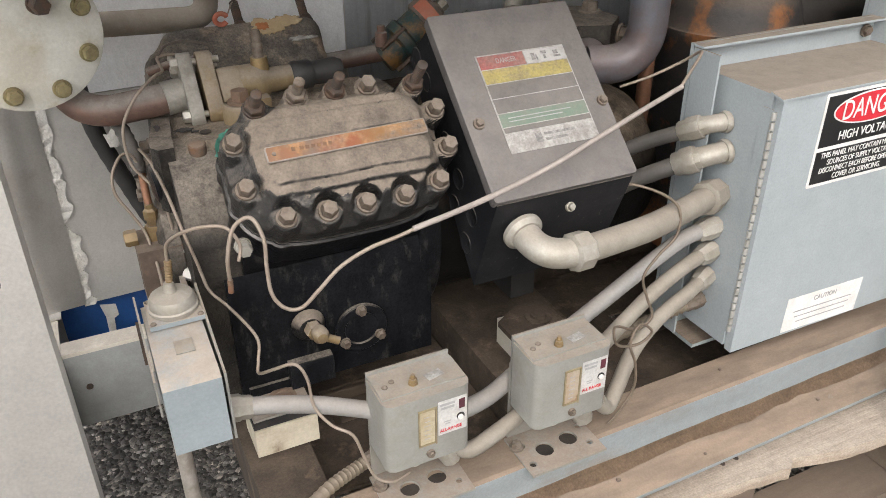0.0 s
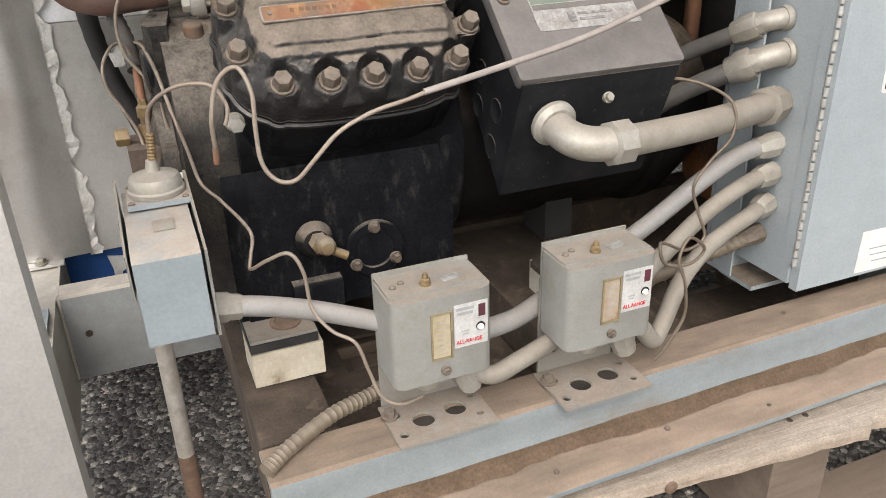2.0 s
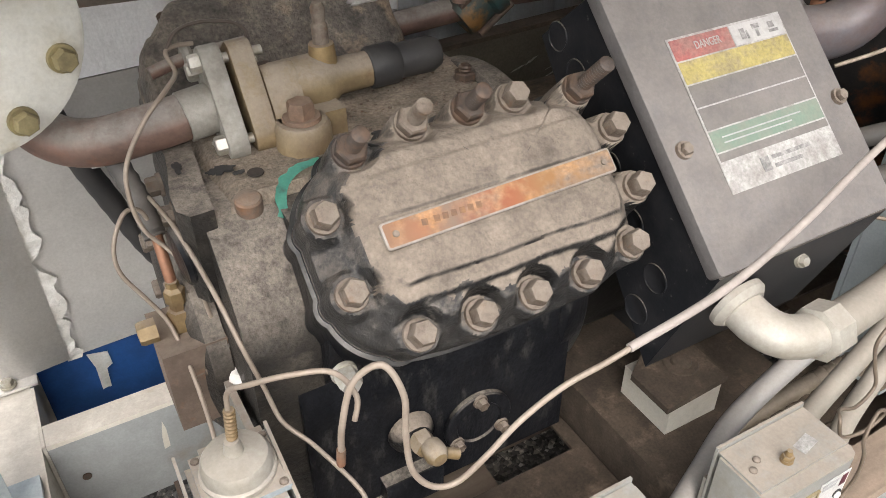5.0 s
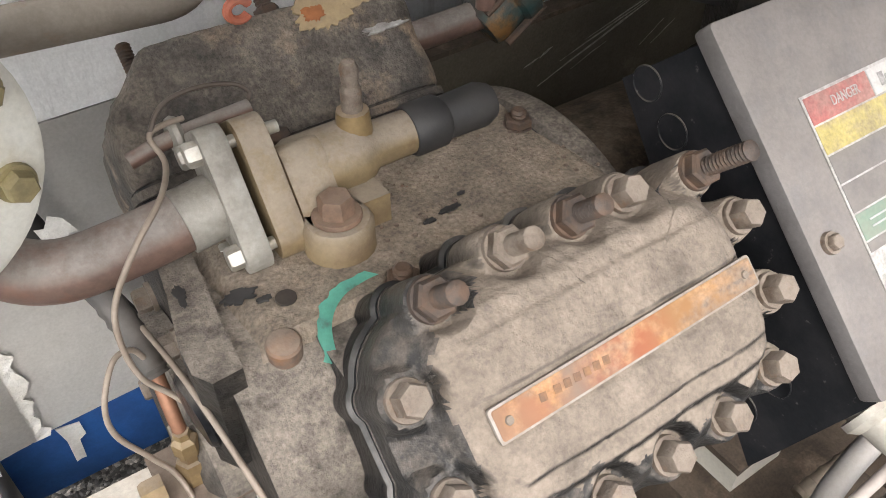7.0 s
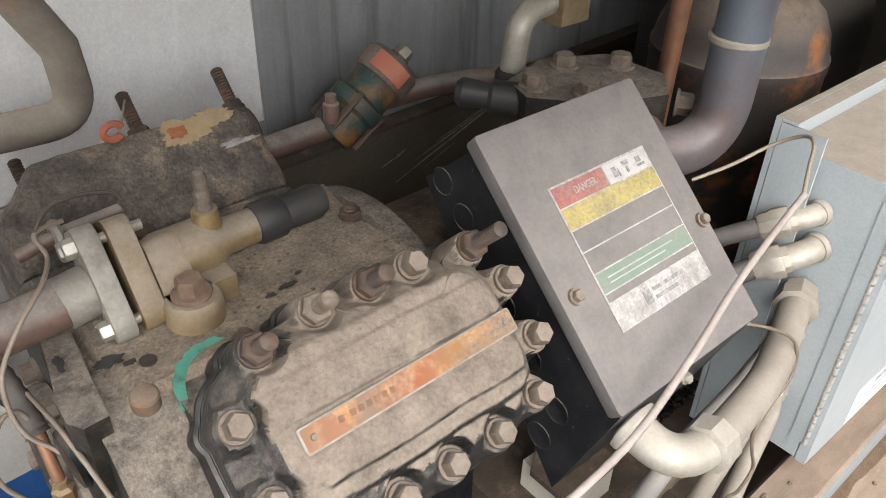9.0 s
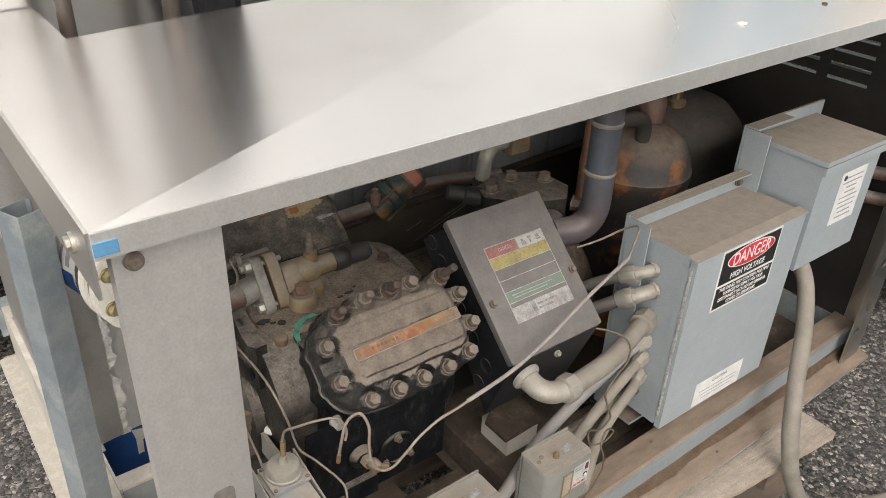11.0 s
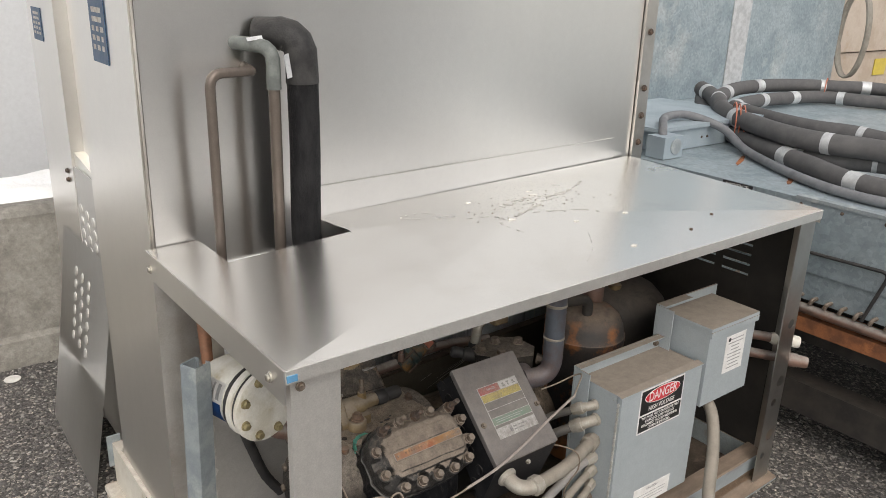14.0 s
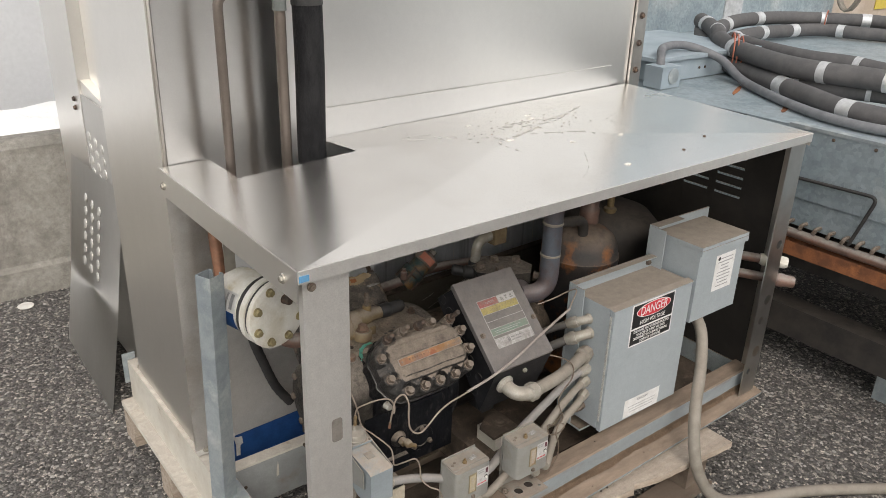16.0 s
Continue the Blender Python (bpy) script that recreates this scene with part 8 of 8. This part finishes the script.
def line_valve():
    """Grimy teal valve body with an orange tag, on a pipe behind the motor."""
    ob = thing("line_valve", "grimy teal solenoid valve with an orange tag", "valve")
    a, b = Vector((0.434, 1.10, 0.652)), Vector((0.53, 1.095, 0.722))
    m = frame_along(a, b)
    part("inlet_pipe", rodded((0.33, 1.105, 0.645), a, 0.0135, 16), PIPE, ob)
    part("body", turned(bmesh.new(), [(0.024, -0.02), (0.027, -0.012), (0.027, 0.012), (0.032, 0.016), (0.033, 0.03), (0.028, 0.034), (0.028, 0.06)], m, 14), DARK_TEAL, ob)
    part("coil", turned(bmesh.new(), [(0.03, 0.06), (0.033, 0.064), (0.033, 0.085), (0.029, 0.09), (0.012, 0.092), (0.012, 0.097)], m, 22), BOLT, ob, "grey dusty coil top")
    part("nut", hexbolt(bmesh.new(), m @ Matrix.Translation((0, 0, 0.096)), 0.018, 0.013), ZINC_BOLT, ob)
    tag = bmesh.new()
    for i in range(7):
        a0, a1 = radians(105 + 11 * i), radians(105 + 11 * (i + 1))
        vs = [m @ Vector((0.0337 * math.cos(t), 0.0337 * math.sin(t), z)) for t, z in ((a0, 0.064), (a1, 0.064), (a1, 0.084), (a0, 0.084))]
        tag.faces.new([tag.verts.new(v) for v in vs])
    bmesh.ops.remove_doubles(tag, verts=tag.verts, dist=0.0001)
    bmesh.ops.solidify(tag, geom=tag.faces[:], thickness=0.0008)
    part("tag", tag, TAG_ORANGE, ob, "orange-red tag")
    for k in range(4):
        t = radians(45 + 90 * k)
        part("bolt", rodded(m @ Vector((0.03 * math.cos(t), 0.03 * math.sin(t), -0.014)), m @ Vector((0.03 * math.cos(t), 0.03 * math.sin(t), 0.034)), 0.004, 8), DARK_STUD, ob)
    part("port", turned(bmesh.new(), [(0.009, 0), (0.009, 0.02), (0.006, 0.022), (0.006, 0.03)], pose(0.412, 1.085, 0.665), 12), PIPE, ob)
    part("outlet_pipe", tubed([(0.45, 1.115, 0.655), (0.52, 1.14, 0.64), (0.62, 1.15, 0.63), (0.75, 1.13, 0.62)], 0.0135, 14, 6), PIPE, ob)
    return ob


line_valve()


def suction_valve():
    """Bolted valve block on the motor end with the heat-tinted suction pipe."""
    ob = thing("suction_valve", "dusty black suction valve block with bolts and a thick tinted pipe", "valve")
    plan = [(0.515, 0.905), (0.53, 0.945), (0.60, 0.965), (0.665, 0.93), (0.668, 0.86), (0.63, 0.825), (0.56, 0.85)]
    part("block", prismed(plan, 0.655, 0.728, "z"), END_CAST, ob, bevel=0.006)
    for x, y in ((0.538, 0.918), (0.60, 0.935), (0.648, 0.90), (0.566, 0.872)):
        part("bolt", hexbolt(bmesh.new(), pose(x, y, 0.728), 0.02, 0.011, 0.015, x * 900), BOLT, ob)
    part("side_bolt", hexbolt(bmesh.new(), axes((0.645, 0.826, 0.715), (1, 0.6, 0), (0, 0, 1)), 0.02, 0.014, 0.014), BOLT, ob)
    part("cap", turned(bmesh.new(), [(0.016, 0), (0.018, 0.004), (0.017, 0.03), (0.013, 0.034), (0.015, 0.06), (0.01, 0.066), (0, 0.067)], frame_along((0.535, 0.93, 0.71), (0.50, 0.965, 0.715)), 18), BLACK_RUBBER, ob, "black plastic cap")
    pts = bend((0.575, 0.80, 0.69), (0.648, 0.776, 0.687), (0.648, 0.778, 1.045), 0.055, 10)
    part("suction_pipe", tubed(pts, 0.0245, 26, 0), HEAT_PIPE, ob, "thick pipe tinted purple and blue by heat")
    for z in (0.79, 0.875):
        part("brazed_joint", turned(bmesh.new(), [(0.025, 0), (0.0268, 0.002), (0.0268, 0.006), (0.025, 0.008)], pose(0.648, 0.778, z), 26), CONDUIT, ob)
    part("stub", rodded((0.60, 0.83, 0.69), (0.575, 0.80, 0.69), 0.0245, 20), HEAT_PIPE, ob)
    return ob


suction_valve()


def zinc_elbow_box():
    ob = thing("junction_fitting", "small zinc elbow with a dull brass box on the motor", "fitting")
    part("elbow", tubed(bend((0.575, 0.985, 0.70), (0.578, 0.98, 0.775), (0.63, 0.985, 0.778), 0.028, 7), 0.0135, 16, 0), ZINC_CAST, ob)
    part("box", boxed((0.625, 0.965, 0.755), (0.668, 1.0, 0.83)), VALVE_CAST, ob, bevel=0.003)
    part("collar", turned(bmesh.new(), [(0.017, 0), (0.017, 0.012), (0.014, 0.016)], pose(0.575, 0.985, 0.70), 8), BLACK_RUBBER, ob)
    return ob


zinc_elbow_box()
single("copper_pipe", tubed([(0.784, 0.93, 0.46), (0.786, 0.93, 0.70), (0.79, 0.925, 1.04)], 0.0115, 16, 6), COPPER, "upright worn copper pipe beside the rusty vessel", "pipe")


def rusty_vessel():
    ob = thing("oil_separator", "rusted orange and black pressure vessel with a neck pipe", "vessel")
    part("shell", turned(bmesh.new(), [(0.095, 0), (0.105, 0.02), (0.11, 0.06), (0.11, 0.355), (0.1115, 0.357), (0.1115, 0.372), (0.109, 0.375), (0.104, 0.4), (0.092, 0.425), (0.072, 0.443), (0.045, 0.454), (0.02, 0.458), (0, 0.459)], pose(0.93, 0.925, 0.308), 48), RUST_VESSEL, ob)
    part("neck", turned(bmesh.new(), [(0.031, 0), (0.034, 0.004), (0.034, 0.04), (0.03, 0.046), (0.03, 0.09), (0.033, 0.094), (0.033, 0.12), (0.029, 0.124), (0.029, 0.262)], pose(0.962, 0.935, 0.758) @ Matrix.Diagonal((0.85, 0.85, 1.18, 1)), 26), PIPE, ob)
    part("side_port", tubed(bend((0.89, 0.89, 0.725), (0.888, 0.886, 0.80), (0.80, 0.90, 0.805), 0.03, 7), 0.0145, 14, 0), DARK_VESSEL, ob)
    return ob


rusty_vessel()


def receiver_tank():
    ob = thing("receiver_tank", "large dusty dark receiver tank with a domed top", "vessel")
    part("shell", turned(bmesh.new(), [(0.16, 0), (0.17, 0.02), (0.17, 0.44), (0.162, 0.475), (0.13, 0.51), (0.08, 0.53), (0, 0.538)], pose(1.17, 1.04, 0.218), 44), DARK_VESSEL, ob)
    part("top_fitting", turned(bmesh.new(), [(0.02, 0), (0.02, 0.015), (0.011, 0.02), (0.011, 0.06), (0.008, 0.065), (0.008, 0.14)], pose(1.12, 0.99, 0.742), 14), BRASS, ob)
    part("curved_pipe", tubed([(1.0, 1.0, 1.0), (1.08, 1.04, 0.90), (1.2, 1.05, 0.87), (1.3, 1.02, 0.86), (1.36, 0.98, 0.80)], 0.0125, 14, 8), PIPE, ob)
    return ob


receiver_tank()
single("suction_line", tubed([(0.70, 1.14, 0.98), (0.85, 1.14, 0.94), (1.0, 1.13, 0.9), (1.15, 1.16, 0.89)], 0.0145, 14, 6), PIPE, "grimy pipe crossing behind the vessels", "pipe")


# ---------------------------------------------------------------- fittings at the compressor's left end
def oil_line_fitting():
    ob = thing("oil_fitting", "brass oil fitting on a rusty block with a copper line", "fitting")
    part("block", boxed((0.012, 0.845, 0.455), (0.062, 0.905, 0.535)), GRIME, ob, "rusty brown block", bevel=0.006)
    bm = bmesh.new()
    hexbolt(bm, pose(0.036, 0.876, 0.535), 0.0185, 0.018)
    turned(bm, [(0.0062, 0), (0.0062, 0.006), (0.0082, 0.007), (0.0082, 0.018), (0.0052, 0.021), (0.005, 0.026)], pose(0.036, 0.876, 0.5535), 6)
    part("brass_nut", bm, BRASS, ob, "tarnished brass flare nut")
    part("side_gland", hexbolt(bmesh.new(), axes((0.016, 0.872, 0.543), (0, -1, 0), (0, 0, 1)), 0.017, 0.014), BRASS, ob)
    part("copper_line", tubed([(0.036, 0.877, 0.575), (0.036, 0.885, 0.592), (0.037, 0.905, 0.612)], 0.0045, 12, 6), COPPER, ob)
    part("spring_sleeve", tubed([(0.036, 0.90, 0.606), (0.032, 0.925, 0.635), (0.022, 0.955, 0.665)], 0.008, 12, 10, 0.14, 2), HOSE_DARK, ob)
    for p in ((0.060, 0.858, 0.526), (0.060, 0.838, 0.50)):
        part("white_bolt", hexbolt(bmesh.new(), axes(p, (0.8, 0.6, 0), (0, 0, 1)), 0.0135, 0.011, 0.0075), PLASTIC_WHITE, ob, "white painted bolt")
    return ob


oil_line_fitting()


# ---------------------------------------------------------------- galvanised unit beside the table
def galvanised_unit():
    ob = thing("air_handler", "large galvanised air handling unit with a coil along its foot", "air handler")
    part("base_casing", boxed((1.885, -1.6, 0.70), (5.2, 2.61, 0.945)), GALV, ob, smooth=False, bevel=0.003)
    part("lower_casing", boxed((1.893, -1.6, 0.60), (5.2, 2.61, 0.697)), GALV, ob, smooth=False, bevel=0.002)
    part("top_rim", boxed((1.88, -1.6, 0.94), (1.91, 0.88, 0.952)), GALV_STRUT, ob, smooth=False, bevel=0.002)
    wall = part("back_casing", boxed((1.95, 2.5, 0.947), (5.2, 2.6, 2.9)), GALV, ob, smooth=False, bevel=0.003)
    part("seam_strip", boxed((3.84, 2.492, 0.95), (4.03, 2.499, 2.9)), HOSE_TAPE, wall, "white streaked sealed seam", smooth=False)
    for i in range(16):
        part("screw", rivet(bmesh.new(), axes((1.8835, 0.86 - 0.14 * i, 0.925), (0, -1, 0), (0, 0, 1)), 0.006), DARK_STUD, ob)
    part("seam_rod", tubed(bend((1.868, 1.05, 0.768), (1.868, 0.53, 0.782), (1.868, 0.585, 0.60), 0.03, 6), 0.006, 10, 0), BLACK_RUBBER, ob, "thin dark bent rod")
    # coil: headers, u-bends and a rusty drain pan
    part("coil_header", tubed([(1.872, 1.1, 0.575), (1.872, 0.8, 0.577), (1.872, 0.55, 0.575), (1.872, -0.6, 0.57)], 0.017, 14, 5), PIPE, ob)
    for i in range(34):
        y = 1.05 - 0.05 * i
        part("u_bend", tubed(bend((1.9, y, 0.615), (1.862, y, 0.617), (1.862, y + 0.006, 0.598), 0.01, 4), 0.007, 8, 0), BOLT, ob)
    part("drain_pan", boxed((1.868, -1.5, 0.495), (2.1, 1.12, 0.545)), RUST, ob, "orange rusted drain pan", smooth=False, bevel=0.004)
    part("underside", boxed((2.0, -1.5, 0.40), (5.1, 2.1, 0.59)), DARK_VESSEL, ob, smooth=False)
    for y in (0.35, 1.9):
        part("leg", boxed((2.05, y, 0), (2.16, y + 0.1, 0.395)), GALV_STRUT, ob, smooth=False, bevel=0.003)
    part("leg", boxed((4.9, 0.3, 0), (5.0, 0.4, 0.395)), GALV_STRUT, ob, smooth=False)
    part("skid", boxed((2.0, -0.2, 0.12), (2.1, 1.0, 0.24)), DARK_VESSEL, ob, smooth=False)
    for i, (y, z) in enumerate(((1.31, 0.9485), (1.02, 0.9485), (0.75, 0.9485))):
        rust = [(0.0 + (0.1 - 0.02 * i) * math.cos(a) * (1 + 0.35 * noise.noise(Vector((a, i, 0)))), 0.010 * math.sin(a) * (1 + 0.5 * noise.noise(Vector((a * 2, i, 4))))) for a in [2 * math.pi * k / 24 for k in range(24)]]
        part("rust_stain", prismed(rust, 0, 0.0005, "z", pose((2.22, 2.09, 2.07)[i], y, 0.9452, 0, 0, 25)), RUST, ob, "orange rust stain", smooth=False)
    # label strip at the rim
    lm = axes((1.8785, 1.10, 0.936), (0, -1, 0), (0, 0, 1))
    label = part("notice_label", slab(0.12, 0.024, 0.001, lm @ Matrix.Translation((0, -0.004, 0.0))), LABEL_BLACK, ob, "black notice label", smooth=False)
    link("label_print", text_mesh("NOTICE", 0.02, lm @ Matrix.Translation((0, -0.004, 0.0014)), 0.09), LABEL_WHITE, label, False)
    # electrical box on top
    b = part("junction_box", boxed((2.03, 1.56, 0.948), (2.72, 2.1, 1.035)), GALV_BLUE, ob, "grey-blue junction box with a lid", smooth=False, bevel=0.003)
    part("lid", boxed((1.985, 1.545, 1.036), (2.74, 2.12, 1.052)), GALV_BLUE, b, smooth=False, bevel=0.002)
    part("meter_box", boxed((1.93, 1.47, 0.948), (2.05, 1.558, 1.035)), GALV_BLUE, b, smooth=False, bevel=0.003)
    part("round_cover", turned(bmesh.new(), [(0.032, 0), (0.032, 0.004), (0.028, 0.006), (0, 0.006)], axes((2.0, 1.469, 0.995), (1, 0, 0), (0, 0, 1)), 24), GALV_STRUT, b)
    for x in (2.3, 2.34, 2.6):
        part("screw", rivet(bmesh.new(), axes((x, 1.559, 0.99), (1, 0, 0), (0, 0, 1)), 0.006), DARK_STUD, b)
    return ob


galvanised_unit()


def insulated_hose(label, pts, r, bands):
    ob = thing("insulated_hose", label, "hose", "coiled hoses")
    part("sleeve", tubed(pts, r, 16, 10), HOSE, ob)
    line_pts = smooth_path(pts, 10)
    for f in bands:
        i = min(len(line_pts) - 4, max(1, int(f * len(line_pts))))
        part("tape_band", tubed(line_pts[i - 1:i + 2], r * 1.04, 16, 0), HOSE_TAPE, ob, "silver tape band")
    return ob


insulated_hose("dark grey insulated hose lying in a wide coil on the unit", [(3.02, 2.06, 1.09), (2.96, 2.03, 1.03), (2.74, 1.82, 0.99), (2.51, 1.55, 0.985), (2.35, 1.28, 0.985), (2.21, 1.02, 0.985), (2.09, 0.79, 0.985), (2.1, 0.5, 0.985), (2.25, 0.1, 0.985)], 0.037, (0.06, 0.27, 0.56, 0.75))
insulated_hose("dark grey insulated hose arching over the coil", [(2.66, 1.7, 1.03), (2.72, 1.77, 1.08), (3.02, 1.97, 1.06), (3.42, 2.12, 1.06), (3.78, 2.14, 1.055), (4.04, 2.06, 1.05), (4.16, 1.94, 1.05), (4.31, 1.74, 1.05), (4.33, 1.4, 1.03), (4.2, 0.9, 1.0)], 0.038, (0.16, 0.27, 0.4, 0.62, 0.74))
insulated_hose("dark grey insulated hose across the middle of the coil", [(3.0, 2.07, 1.09), (2.89, 1.92, 1.075), (2.61, 1.66, 1.06), (2.45, 1.44, 1.06), (2.32, 1.19, 1.06), (2.3, 1.01, 1.06), (2.34, 0.87, 1.06), (2.4, 0.6, 1.05), (2.6, 0.2, 1.02)], 0.04, (0.08, 0.33, 0.62, 0.8))
insulated_hose("dark grey insulated hose inside the coil", [(2.86, 1.72, 1.0), (3.17, 1.96, 1.0), (3.5, 2.03, 1.0), (3.78, 2.03, 0.995), (4.08, 1.98, 0.99), (4.16, 1.8, 0.99), (4.26, 1.6, 0.985), (4.2, 1.2, 0.985)], 0.037, (0.15, 0.3, 0.46, 0.66))
insulated_hose("dark grey insulated hose behind the coil's near edge", [(2.95, 1.84, 1.03), (2.88, 1.7, 1.03), (2.8, 1.52, 1.03), (2.75, 1.31, 1.03), (2.78, 1.14, 1.03), (2.79, 0.95, 1.02), (2.9, 0.5, 1.0)], 0.036, (0.12, 0.7, 0.86))
insulated_hose("dark grey insulated hose at the coil's near edge", [(2.47, 1.4, 0.985), (2.38, 1.22, 1.0), (2.33, 1.02, 1.0), (2.4, 0.88, 1.0), (2.42, 0.78, 1.0), (2.5, 0.4, 0.985)], 0.036, (0.3, 0.62))
single("cable", tubed([(1.985, 1.515, 0.99), (2.0, 1.54, 1.055), (2.12, 1.62, 1.08), (2.28, 1.62, 1.075), (2.36, 1.5, 1.03), (2.31, 1.36, 0.975), (2.19, 1.17, 0.965), (2.06, 0.95, 0.965), (2.0, 0.78, 0.965), (2.0, 0.6, 0.965), (2.1, 0.2, 0.965)], 0.0175, 14, 8), HOSE_CORD, "grey power cord running from the junction box", "cable")
for dz in (0.0, 0.012, 0.022):
    single("tie_wire", tubed([(2.50 + 0.075 * math.cos(a), 1.50 + dz * 2 + 0.06 * math.cos(a), 1.035 + dz * 0.4 + 0.082 * math.sin(a)) for a in [2 * math.pi * k / 20 for k in range(21)]], 0.0032, 6, 0), TAG_ORANGE, "orange tie wire round the hoses", "wire", "tie wires")
single("tie_wire", tubed([(4.13 + 0.05 * math.cos(a), 1.98 + 0.02 * math.cos(a), 1.025 + 0.075 * math.sin(a)) for a in [2 * math.pi * k / 20 for k in range(21)]], 0.0035, 6, 0), TAG_ORANGE, "orange tie wire round the hoses", "wire", "tie wires")


def beige_unit():
    ob = thing("beige_cabinet", "weathered beige equipment cabinet with rust runs", "cabinet")
    part("upper_casing", boxed((5.35, 2.6, 1.15), (7.2, 3.4, 3.2)), BEIGE_UNIT, ob, smooth=False, bevel=0.01)
    part("lower_casing", boxed((5.42, 2.62, 0.0), (7.2, 3.4, 1.14)), BEIGE_UNIT, ob, smooth=False, bevel=0.01)
    part("latch", boxed((5.72, 2.585, 1.62), (5.78, 2.599, 1.78)), DARK_STUD, ob, smooth=False, bevel=0.004)
    part("yellow_sticker", boxed((6.1, 2.612, 0.95), (6.3, 2.618, 1.08)), STICKER_YELLOW, ob, smooth=False)
    part("side_post", boxed((5.1, 2.62, 0.0), (5.33, 3.0, 2.9)), HOSE, ob, smooth=False)
    return ob


beige_unit()
single("cable_coil", tubed([(5.225 + 0.012 * k, 2.42 + 0.1 * math.cos(a), 1.3 + 0.3 * math.sin(a)) for k in range(5) for a in [2 * math.pi * i / 24 for i in range(24)]], 0.011, 6, 0), CONDUIT, "coil of pale cable hung on the unit", "cable")
